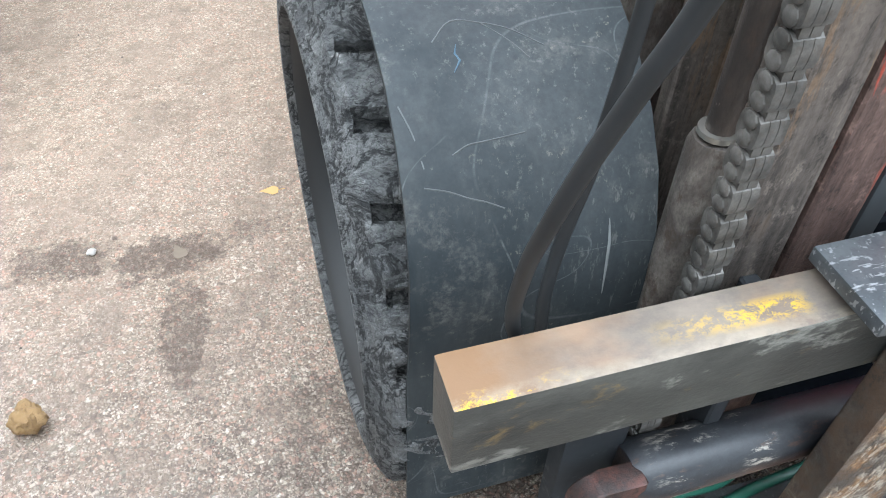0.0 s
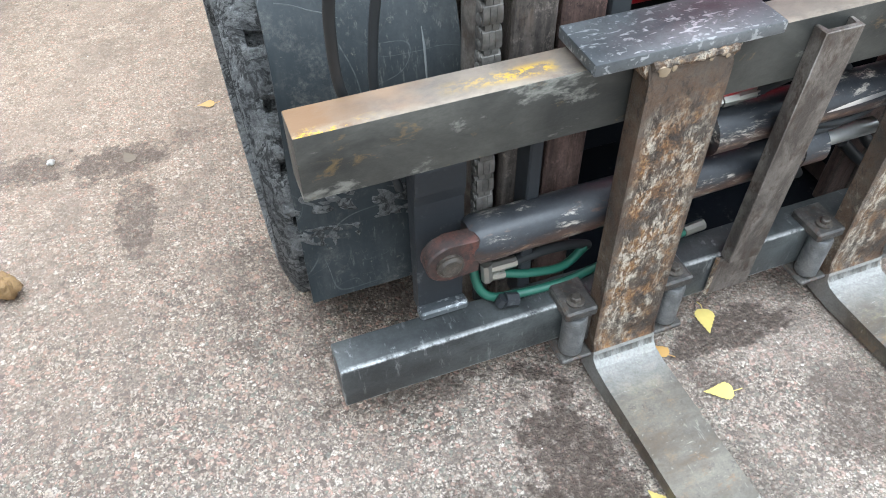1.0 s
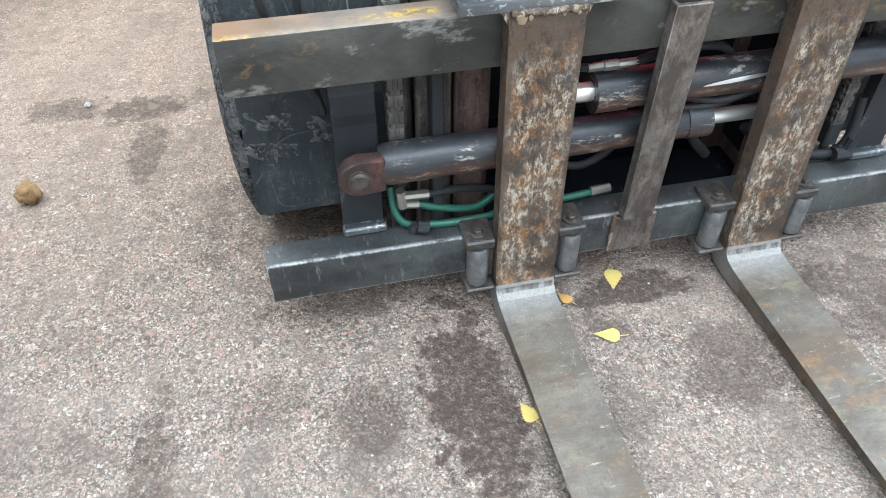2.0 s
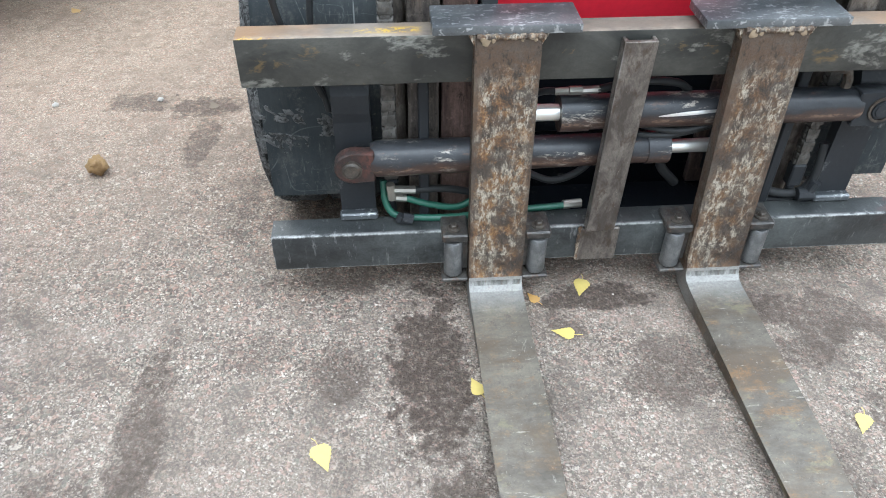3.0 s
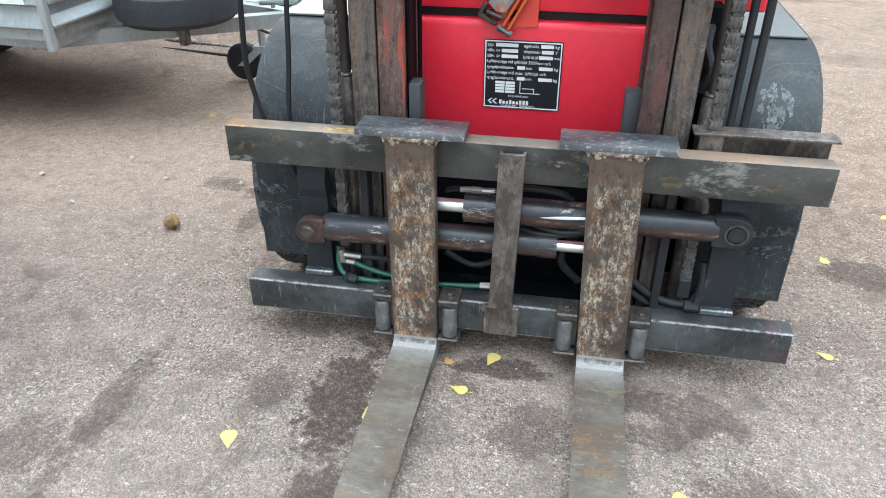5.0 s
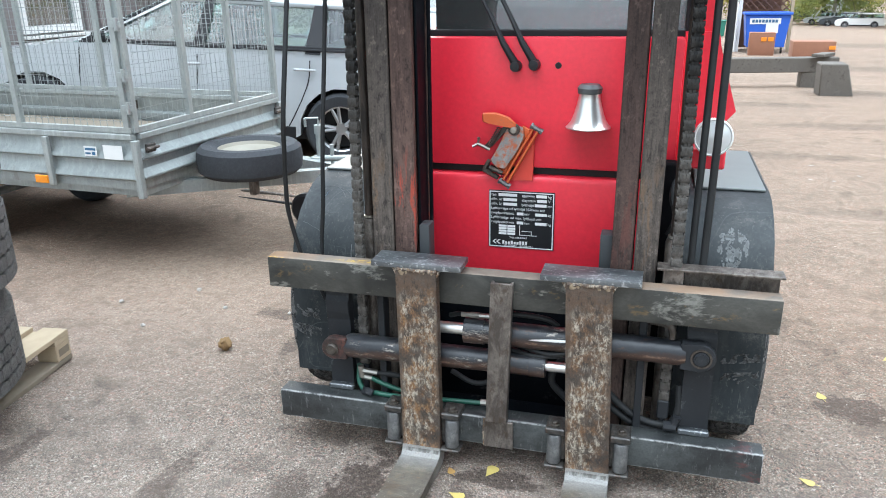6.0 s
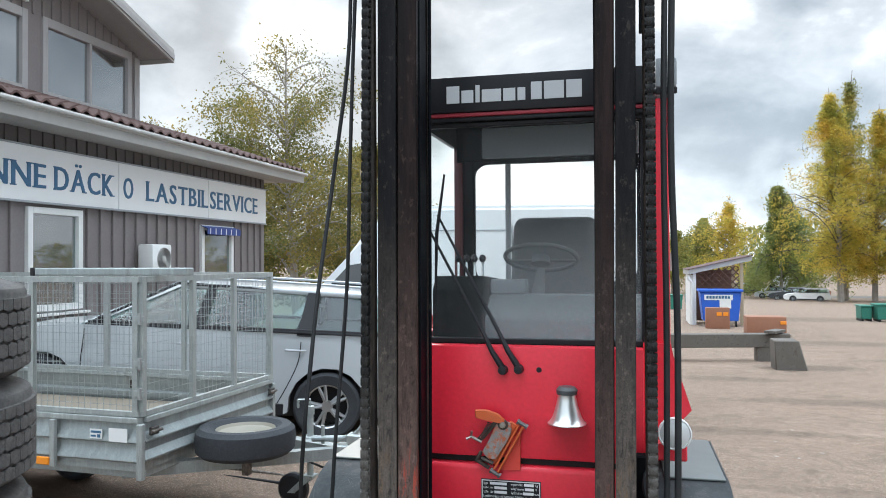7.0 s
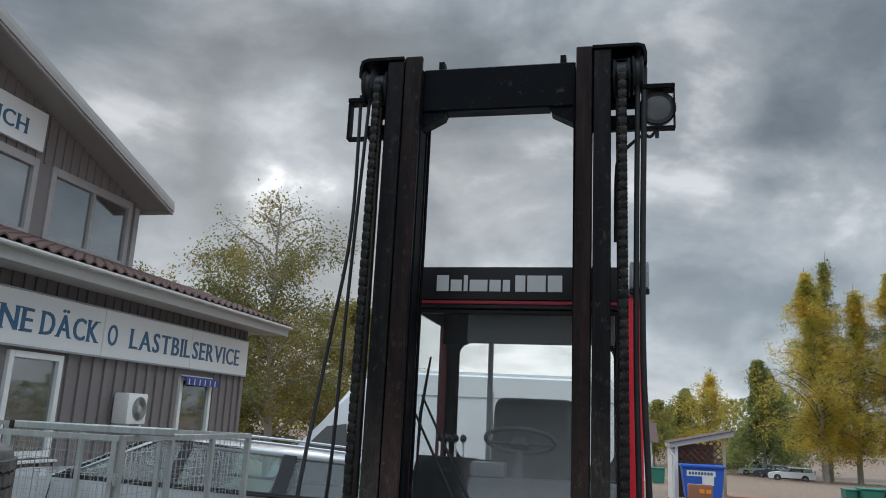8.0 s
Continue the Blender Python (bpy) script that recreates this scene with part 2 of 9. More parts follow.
def ground_material():
    n = Nodes("asphalt")
    p = n.pos(world=True)
    warp = n.noise(p, 11.0, 5.0, 0.65)
    wob = n.add("ShaderNodeVectorMath")
    wn_ = n.add("ShaderNodeTexNoise", Scale=60.0, Detail=3.0)
    n.link(p, wn_.inputs["Vector"])
    sc_ = n.add("ShaderNodeVectorMath")
    sc_.operation = "SCALE"
    sc_.inputs["Scale"].default_value = 0.012
    n.link(wn_.outputs["Color"], sc_.inputs[0])
    n.link(p, wob.inputs[0])
    n.link(sc_.outputs[0], wob.inputs[1])
    q = wob.outputs[0]
    # stones of the wearing course in three sizes
    def stones(scale):
        v = n.add("ShaderNodeTexVoronoi", Scale=scale)
        n.link(q, v.inputs["Vector"])
        s = n.add("ShaderNodeSeparateColor")
        n.link(v.outputs["Color"], s.inputs[0])
        return v.outputs["Distance"], s.outputs
    d1, s1 = stones(102.0)
    d2, s2 = stones(182.0)
    d3, s3 = stones(420.0)
    cols = [(0.0, (0.090, 0.069, 0.057)), (0.22, (0.185, 0.132, 0.104)), (0.42, (0.37, 0.195, 0.145)), (0.56, (0.262, 0.205, 0.160)), (0.68, (0.158, 0.166, 0.140)), (0.80, (0.335, 0.250, 0.195)), (0.92, (0.41, 0.345, 0.285)), (1.0, (0.52, 0.46, 0.395))]
    big, mid = n.ramp(s1[0], cols), n.ramp(s2[1], cols)
    fine = n.ramp(s3[2], [(0.0, (0.075, 0.058, 0.048)), (0.5, (0.235, 0.178, 0.142)), (1.0, (0.50, 0.42, 0.35))])
    c = n.mix(n.rng(s2[0], 0.45, 0.55), fine, mid)
    c = n.mix(n.rng(s1[1], 0.76, 0.80), c, big)
    c = n.mix(n.rng(d2, 0.42, 0.80, 0.0, 0.72), c, (0.070, 0.054, 0.045))
    # lost stones and crumbs
    c = n.mix(n.math("MULTIPLY", n.rng(n.noise(p, 52.0, 7.0, 0.82), 0.57, 0.615), 0.8), c, (0.052, 0.041, 0.034))
    c = n.mix(n.math("MULTIPLY", n.rng(n.noise(p, 130.0, 3.0, 0.7), 0.665, 0.71), 0.6), c, (0.50, 0.445, 0.38))
    # dust, worn tracks, pinkish areas
    dust = n.noise(p, 1.1, 7.0, 0.66, 0.3)
    c = n.mix(n.rng(dust, 0.42, 0.72, 0.0, 0.20), c, (0.321, 0.253, 0.203))
    c = n.mix(n.rng(n.noise(p, 0.35, 6.0, 0.62), 0.45, 0.7, 0.0, 0.35), c, (0.301, 0.214, 0.167))
    band = n.noise(n.pos((0.5, 1.6, 1.0), True), 0.55, 7.0, 0.7, 0.4)
    c = n.mix(n.rng(band, 0.52, 0.70, 0.0, 0.30), c, (0.150, 0.116, 0.096))
    c = n.mix(n.rng(band, 0.46, 0.34, 0.0, 0.35), c, (0.345, 0.268, 0.228))
    mott = n.noise(p, 7.0, 7.0, 0.72, 0.2)
    c = n.mix(n.rng(mott, 0.50, 0.62, 0.0, 0.58), c, (0.138, 0.104, 0.084))
    mot2 = n.noise(p, 19.0, 6.0, 0.75)
    c = n.mix(n.rng(mot2, 0.52, 0.64, 0.0, 0.45), c, (0.133, 0.101, 0.081))
    # oil and damp
    oil = n.noise(p, 3.4, 7.0, 0.7, 0.5)
    oil_mask = n.math("MULTIPLY", n.rng(oil, 0.54, 0.62), n.rng(n.noise(p, 0.9, 4.0, 0.55), 0.42, 0.55))
    grain = n.rng(n.noise(p, 60.0, 5.0, 0.75), 0.36, 0.56, 0.35, 1.0)
    c = n.mix(n.math("MULTIPLY", n.math("MULTIPLY", oil_mask, grain), 0.6), c, (0.087, 0.066, 0.052))
    # stains and a wide darker patch beneath the truck's front: x, y, half length along x, along y, depth of tone
    sepp = n.add("ShaderNodeSeparateXYZ")
    n.link(p, sepp.inputs[0])
    fine_warp = n.noise(p, 34.0, 5.0, 0.75)
    worn = n.rng(n.math("ADD", sepp.outputs[1], n.math("MULTIPLY", warp, 0.8)), 1.75, 0.25, 0.05, 0.55)
    grey = n.add("ShaderNodeHueSaturation", Saturation=0.35, Value=0.90)
    n.link(c, grey.inputs["Color"])
    c = n.mix(worn, c, grey.outputs[0])
    c = n.mix(worn, c, (1.0, 1.0, 0.93), "MULTIPLY")
    pr = n.math("ADD", n.math("POWER", n.math("ABSOLUTE", n.math("DIVIDE", n.math("ADD", sepp.outputs[0], 0.75), 1.5)), 2.0), n.math("POWER", n.math("ABSOLUTE", n.math("DIVIDE", n.math("SUBTRACT", sepp.outputs[1], 1.9), 1.5)), 2.0))
    c = n.mix(n.math("MULTIPLY", n.rng(n.math("ADD", pr, n.math("MULTIPLY", dust, 0.8)), 1.6, 0.5), n.rng(mot2, 0.62, 0.42, 0.16, 0.42)), c, (0.38, 0.30, 0.245))
    c = n.mix(n.rng(n.math("ADD", sepp.outputs[1], n.math("MULTIPLY", warp, 0.8)), 0.6, 2.4), c, (1.03, 1.0, 0.935), "MULTIPLY")
    stains = None
    for x, y, a, b, k in ((-0.33, 1.39, 0.13, 0.07, 0.62), (-0.08, 1.34, 0.14, 0.08, 0.68), (-0.07, 1.14, 0.06, 0.17, 0.58), (0.10, 1.38, 0.06, 0.04, 0.35), (2.7, 7.0, 1.3, 0.22, 0.35), (4.6, 9.6, 1.7, 0.35, 0.4), (5.2, 14.6, 1.0, 0.6, 0.5), (7.0, 22.0, 3.2, 1.1, 0.4), (9.5, 40.0, 6.0, 3.0, 0.4), (3.3, 4.4, 0.9, 0.18, 0.3), (9.0, 16.5, 2.5, 0.5, 0.35), (3.4, 12.2, 1.1, 0.35, 0.4), (0.650, 0.02, 0.095, 0.26, 0.95),
                          (0.70, -0.35, 0.07, 0.18, 0.75), (1.10, 0.24, 0.16, 0.05, 0.9), (0.98, 0.14, 0.06, 0.05, 0.6), (1.20, -0.06, 0.10, 0.07, 0.6), (1.52, 0.16, 0.10, 0.06, 0.7), (1.56, 0.02, 0.10, 0.05, 0.6), (0.44, 0.02, 0.09, 0.08, 0.55), (1.66, 0.12, 0.13, 0.10, 0.6),
                          (1.74, -0.18, 0.13, 0.10, 0.5), (1.22, 0.02, 0.09, 0.07, 0.45), (0.02, -0.16, 0.05, 0.34, 0.6), (-0.15, -0.35, 0.12, 0.12, 0.55), (0.25, 0.10, 0.07, 0.07, 0.35),
                          (2.35, 1.05, 0.14, 0.11, 0.65), (-0.62, -0.15, 0.05, 0.34, 0.6), (1.0, 0.72, 0.9, 0.30, 0.5), (0.40, 0.40, 0.16, 0.12, 0.5), (1.45, -0.35, 0.12, 0.10, 0.4)):
        dx = n.math("DIVIDE", n.math("SUBTRACT", sepp.outputs[0], x), a)
        dy = n.math("DIVIDE", n.math("SUBTRACT", sepp.outputs[1], y), b)
        r = n.math("ADD", n.math("MULTIPLY", dx, dx), n.math("MULTIPLY", dy, dy))
        r = n.math("ADD", r, n.math("ADD", n.math("MULTIPLY", n.math("SUBTRACT", warp, 0.5), 4.5), n.math("MULTIPLY", n.math("SUBTRACT", fine_warp, 0.5), 3.0)))
        m = n.math("MULTIPLY", n.rng(r, 1.15, 0.60), k)
        stains = m if stains is None else n.math("MAXIMUM", stains, m)
    stains = n.math("MULTIPLY", stains, n.rng(grain, 0.35, 1.0, 0.6, 1.0))
    c = n.mix(stains, c, (0.044, 0.031, 0.024))
    c = n.mix(1.0, c, (1.085, 1.05, 1.03), "MULTIPLY")
    relief = n.noise(p, 75.0, 4.0, 0.6)
    n.bump(n.math("ADD", n.math("MULTIPLY", d1, -0.8), n.math("ADD", n.math("MULTIPLY", d2, -0.8), n.math("ADD", n.math("MULTIPLY", mot2, 1.4), n.math("MULTIPLY", relief, 1.6)))), 0.75, 0.007)
    rough = n.math("SUBTRACT", 0.90, n.math("MULTIPLY", stains, 0.1))
    n.set(c, rough)
    n.bsdf.inputs["Specular IOR Level"].default_value = 0.3


def mast_material(name, top_dark, top_light, low_dark, low_light, paint):
    """Mast rail: black paint above with backlit dark put into its colour, rubbed to brown-grey steel with remains of
    paint on the lower stretch where the carriage runs.
    """
    n = Nodes(name)
    p = n.pos((3.2, 3.2, 0.30))
    q = n.pos(world=True)
    sp = n.add("ShaderNodeSeparateXYZ")
    n.link(q, sp.inputs[0])
    a = n.noise(p, 8.0, 7.0, 0.7, 0.3)
    b = n.noise(p, 19.0, 7.0, 0.75, 0.2)
    g = n.noise(n.pos((1.6, 1.6, 1.0), True), 26.0, 8.0, 0.78)
    f = n.noise(q, 130.0, 4.0, 0.75)
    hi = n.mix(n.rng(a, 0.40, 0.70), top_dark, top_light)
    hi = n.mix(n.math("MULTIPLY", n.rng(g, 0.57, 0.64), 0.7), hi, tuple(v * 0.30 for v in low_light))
    lo = n.mix(n.rng(a, 0.38, 0.66), low_dark, low_light)
    lo = n.mix(n.math("MULTIPLY", n.rng(b, 0.52, 0.62), 0.65), lo, tuple(v * 0.7 for v in low_dark))
    lo = n.mix(n.math("MULTIPLY", n.rng(g, 0.55, 0.63), 0.6), lo, tuple(min(1, v * 1.35) for v in low_light))
    lo = n.mix(n.math("MULTIPLY", n.rng(g, 0.44, 0.37), 0.7), lo, (0.022, 0.018, 0.017))
    pt = n.math("MULTIPLY", n.rng(n.noise(n.pos((5.0, 5.0, 0.9), True), 5.0, 6.0, 0.72, 0.3), 0.53, 0.58), n.rng(n.math("ABSOLUTE", n.math("SUBTRACT", sp.outputs[2], 0.90)), 0.20, 0.06))
    lo = n.mix(n.math("MULTIPLY", pt, 0.8), lo, paint)
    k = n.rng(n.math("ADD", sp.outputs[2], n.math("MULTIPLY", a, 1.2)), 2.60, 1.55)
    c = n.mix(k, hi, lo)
    c = n.mix(n.rng(f, 0.45, 0.75, 0.0, 0.45), c, (0.012, 0.010, 0.009))
    n.bump(n.math("ADD", f, n.math("ADD", b, g)), 0.35, 0.003)
    n.set(c, n.rng(b, 0.35, 0.7, 0.36, 0.60), 0.1)


def chain_material():
    """Leaf chain: grey worn plates low down, near-black higher up, where backlit dark is put into the colour."""
    n = Nodes("chain_steel")
    q = n.pos(world=True)
    sp = n.add("ShaderNodeSeparateXYZ")
    n.link(q, sp.inputs[0])
    a, f = n.noise(q, 30.0, 6.0, 0.7), n.noise(q, 140.0, 4.0, 0.75)
    low = n.mix(n.rng(a, 0.38, 0.66), (0.050, 0.047, 0.043), (0.140, 0.130, 0.119))
    low = n.mix(n.rng(f, 0.5, 0.7, 0.0, 0.5), low, (0.070, 0.050, 0.038))
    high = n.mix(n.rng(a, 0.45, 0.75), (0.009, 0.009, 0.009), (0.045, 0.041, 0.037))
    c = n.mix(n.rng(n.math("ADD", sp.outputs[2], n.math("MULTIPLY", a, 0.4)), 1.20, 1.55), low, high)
    n.bump(f, 0.2, 0.001)
    n.set(c, n.rng(a, 0.35, 0.7, 0.50, 0.36), 0.2)


def rubber_material(name, base, dust, amount, torn=0.5):
    n = Nodes(name)
    p = n.pos()
    f = n.noise(p, 60.0, 6.0, 0.78)
    g = n.noise(p, 7.0, 5.0, 0.6)
    h = n.noise(n.pos((1.0, 1.3, 1.3)), 38.0, 8.0, 0.85, 0.5)
    c = n.mix(n.rng(g, 0.35, 0.7, 0.05, amount), base, dust)
    c = n.mix(n.rng(f, 0.45, 0.7, 0.0, 0.5), c, dust)
    c = n.mix(n.math("MULTIPLY", n.rng(h, 0.52, 0.62), min(1.0, torn)), c, tuple(v * 0.3 for v in base))
    n.bump(n.math("ADD", n.math("MULTIPLY", f, 0.6), n.math("ADD", n.math("MULTIPLY", h, -1.4 * torn), g)), 0.7 + 0.3 * torn, 0.004 + 0.018 * torn)
    n.set(c, 0.82)


def torn_rubber():
    """Chunked solid-tyre rubber: dusty grey skin torn into folded ridges with black cracks between."""
    n = Nodes("lug_rubber")
    p = n.pos()
    q = n.pos((1.0, 1.0, 1.0), True)
    big = n.noise(q, 9.0, 5.0, 0.6)
    fold = n.math("ABSOLUTE", n.math("SUBTRACT", n.noise(q, 17.0, 6.0, 0.66, 0.5), 0.5))
    fold2 = n.math("ABSOLUTE", n.math("SUBTRACT", n.noise(n.pos((0.7, 1.0, 1.0), True), 44.0, 6.0, 0.72, 0.4), 0.5))
    f = n.noise(q, 210.0, 4.0, 0.75)
    c = n.mix(n.rng(big, 0.36, 0.66), (0.085, 0.087, 0.088), (0.215, 0.214, 0.208))
    c = n.mix(n.math("MULTIPLY", n.rng(fold2, 0.10, 0.20), 0.7), c, (0.36, 0.355, 0.34))
    c = n.mix(n.math("MULTIPLY", n.rng(fold, 0.045, 0.010), 0.92), c, (0.010, 0.010, 0.010))
    c = n.mix(n.math("MULTIPLY", n.rng(fold2, 0.030, 0.006), 0.6), c, (0.020, 0.020, 0.020))
    c = n.mix(n.rng(f, 0.42, 0.70, 0.0, 0.35), c, (0.030, 0.030, 0.030))
    h = n.math("ADD", n.math("MINIMUM", n.math("MULTIPLY", fold, 6.0), 1.0), n.math("MINIMUM", n.math("MULTIPLY", fold2, 4.0), 0.6))
    n.bump(n.math("ADD", h, n.math("MULTIPLY", f, 0.2)), 0.9, 0.010)
    n.set(c, 0.8)


def fork_steel():
    """Rolled fork steel: brown-grey scale, rust blotches, specks of pale crust, black pits and dark edges."""
    n = Nodes("fork_steel")
    q = n.pos()
    sp = n.add("ShaderNodeSeparateXYZ")
    n.link(q, sp.inputs[0])
    w = n.add("ShaderNodeSeparateXYZ")
    n.link(n.pos(world=True), w.inputs[0])
    a = n.noise(q, 7.5, 8.0, 0.70, 0.2)
    b = n.noise(q, 21.0, 8.0, 0.74, 0.15)
    d = n.noise(n.pos((1.0, 1.0, 0.8)), 165.0, 8.0, 0.86)
    f = n.noise(q, 260.0, 4.0, 0.75)
    zone = n.noise(n.pos((1.3, 1.0, 0.8)), 9.0, 8.0, 0.72)
    warm = n.rng(w.outputs[0], 1.0, 1.2, 1.0, 0.45)
    inner = n.rng(n.math("ADD", n.math("ABSOLUTE", sp.outputs[0]), n.math("MULTIPLY", n.math("SUBTRACT", b, 0.5), 0.05)), 0.066, 0.050)
    z = n.math("ADD", sp.outputs[2], n.math("MULTIPLY", n.math("SUBTRACT", a, 0.5), 0.30))
    body = n.math("MULTIPLY", inner, n.rng(z, 0.29, 0.20))
    c = n.mix(n.rng(a, 0.38, 0.62), (0.038, 0.031, 0.028), (0.138, 0.104, 0.078))
    c = n.mix(n.math("MULTIPLY", n.rng(b, 0.42, 0.56), 0.65), c, (0.125, 0.070, 0.040))
    rust = n.math("MULTIPLY", n.math("MULTIPLY", n.rng(n.math("ADD", b, n.rng(z, 0.0, -0.3, 0.0, 0.07)), 0.47, 0.56), n.rng(n.noise(q, 10.0, 7.0, 0.72), 0.42, 0.54)), body)
    c = n.mix(n.math("MULTIPLY", n.math("MULTIPLY", rust, warm), 0.85), c, (0.225, 0.110, 0.050))
    c = n.mix(n.math("MULTIPLY", n.math("MULTIPLY", n.math("MULTIPLY", rust, n.rng(d, 0.50, 0.56)), warm), 0.8), c, (0.42, 0.235, 0.085))
    pale = n.math("MULTIPLY", n.math("MULTIPLY", n.rng(n.noise(n.pos((1.25, 1.0, 0.55)), 58.0, 9.0, 0.84, 0.15), 0.485, 0.545), n.rng(zone, 0.44, 0.54)), body)
    c = n.mix(n.math("MULTIPLY", pale, n.rng(d, 0.40, 0.52, 0.45, 1.0)), c, (0.60, 0.53, 0.43))
    c = n.mix(n.math("MULTIPLY", n.math("MULTIPLY", n.rng(d, 0.56, 0.63), body), 0.5), c, (0.42, 0.33, 0.22))
    c = n.mix(n.math("MULTIPLY", n.rng(n.noise(n.pos((1.2, 1.0, 0.6)), 38.0, 8.0, 0.80), 0.54, 0.60), 0.8), c, (0.036, 0.027, 0.022))
    c = n.mix(n.math("MULTIPLY", n.rng(d, 0.44, 0.37), 0.6), c, (0.040, 0.030, 0.024))
    c = n.mix(n.rng(f, 0.45, 0.70, 0.0, 0.45), c, (0.040, 0.033, 0.029))
    n.bump(n.math("ADD", f, n.math("ADD", b, n.math("MULTIPLY", d, 1.6))), 0.6, 0.004)
    n.set(c, n.rng(b, 0.35, 0.7, 0.36, 0.66), 0.3)


def blade_steel():
    """Top of the fork blades: rubbed grey-brown steel in bands across, rust spots, bright scratches and a polished heel."""
    n = Nodes("blade_steel")
    q = n.pos(world=True)
    sp = n.add("ShaderNodeSeparateXYZ")
    n.link(q, sp.inputs[0])
    p = n.pos((0.8, 1.5, 1.0), True)
    a = n.noise(p, 5.0, 8.0, 0.74, 0.2)
    b = n.noise(n.pos((0.9, 1.2, 1.0), True), 19.0, 8.0, 0.78)
    f = n.noise(q, 190.0, 4.0, 0.78)
    c = n.mix(n.rng(a, 0.36, 0.64), (0.044, 0.036, 0.029), (0.165, 0.143, 0.114))
    c = n.mix(n.math("MULTIPLY", n.rng(n.noise(p, 3.1, 7.0, 0.7, 0.3), 0.50, 0.60), 0.75), c, (0.085, 0.058, 0.036))
    c = n.mix(n.math("MULTIPLY", n.rng(n.noise(p, 6.3, 7.0, 0.75, 0.2), 0.54, 0.61), 0.6), c, (0.210, 0.108, 0.042))
    c = n.mix(n.math("MULTIPLY", n.rng(b, 0.54, 0.64), 0.55), c, (0.19, 0.12, 0.065))
    c = n.mix(n.math("MULTIPLY", n.rng(n.noise(p, 9.0, 6.0, 0.7), 0.58, 0.64), 0.5), c, (0.19, 0.165, 0.095))
    for st, sc, w in (((1.0, 5.0, 1.0), 14.0, 0.62), ((4.0, 0.7, 1.0), 16.0, 0.64), ((2.0, 2.4, 1.0), 60.0, 0.64)):
        s = n.rng(n.noise(n.pos(st, True), sc, 5.0, 0.72, 0.3), w, w + 0.06)
        c = n.mix(n.math("MULTIPLY", s, 0.6), c, (0.40, 0.37, 0.32))
    c = n.mix(n.math("MULTIPLY", n.rng(n.noise(q, 48.0, 7.0, 0.82), 0.56, 0.64), 0.7), c, (0.055, 0.046, 0.040))
    heel = n.rng(n.math("ADD", sp.outputs[1], n.math("MULTIPLY", n.math("SUBTRACT", b, 0.5), 0.10)), 0.135, 0.215)
    c = n.mix(n.math("MULTIPLY", heel, 0.6), c, (0.36, 0.36, 0.35))
    c = n.mix(n.rng(f, 0.42, 0.72, 0.0, 0.55), c, (0.075, 0.066, 0.055))
    n.bump(n.math("ADD", f, b), 0.3, 0.002)
    n.set(c, n.rng(a, 0.35, 0.7, 0.60, 0.44), 0.12)


def hook_steel():
    """Blackened plate rubbed to silver in many short scratches."""
    n = Nodes("hook_steel")
    p = n.pos()
    a = n.noise(p, 7.0, 6.0, 0.62)
    f = n.noise(p, 150.0, 4.0, 0.75)
    big = n.noise(n.pos((0.6, 1.3, 1.0)), 4.0, 4.0, 0.55)
    c = n.mix(n.rng(a, 0.36, 0.68), (0.036, 0.041, 0.046), (0.115, 0.125, 0.132))
    c = n.mix(n.rng(big, 0.46, 0.66, 0.0, 0.55), c, (0.23, 0.24, 0.245))
    # short bright nicks, most of them one way, gathered in places
    for st, sc, lo, k in (((0.55, 2.2, 1.0), 62.0, 0.60, 0.75), ((1.2, 1.5, 1.0), 48.0, 0.62, 0.6), ((1.0, 1.0, 1.0), 120.0, 0.63, 0.5)):
        s = n.math("MULTIPLY", n.rng(n.noise(n.pos(st), sc, 3.0, 0.6), lo, lo + 0.05), n.rng(big, 0.34, 0.56, 0.25, 1.0))
        c = n.mix(n.math("MULTIPLY", s, k), c, (0.46, 0.47, 0.475))
    c = n.mix(n.math("MULTIPLY", n.rng(n.noise(p, 20.0, 7.0, 0.8), 0.62, 0.68), 0.35), c, (0.115, 0.085, 0.065))
    c = n.mix(n.rng(f, 0.50, 0.75, 0.0, 0.4), c, (0.030, 0.030, 0.031))
    n.bump(f, 0.2, 0.001)
    n.set(c, n.rng(a, 0.35, 0.7, 0.42, 0.28), 0.4)


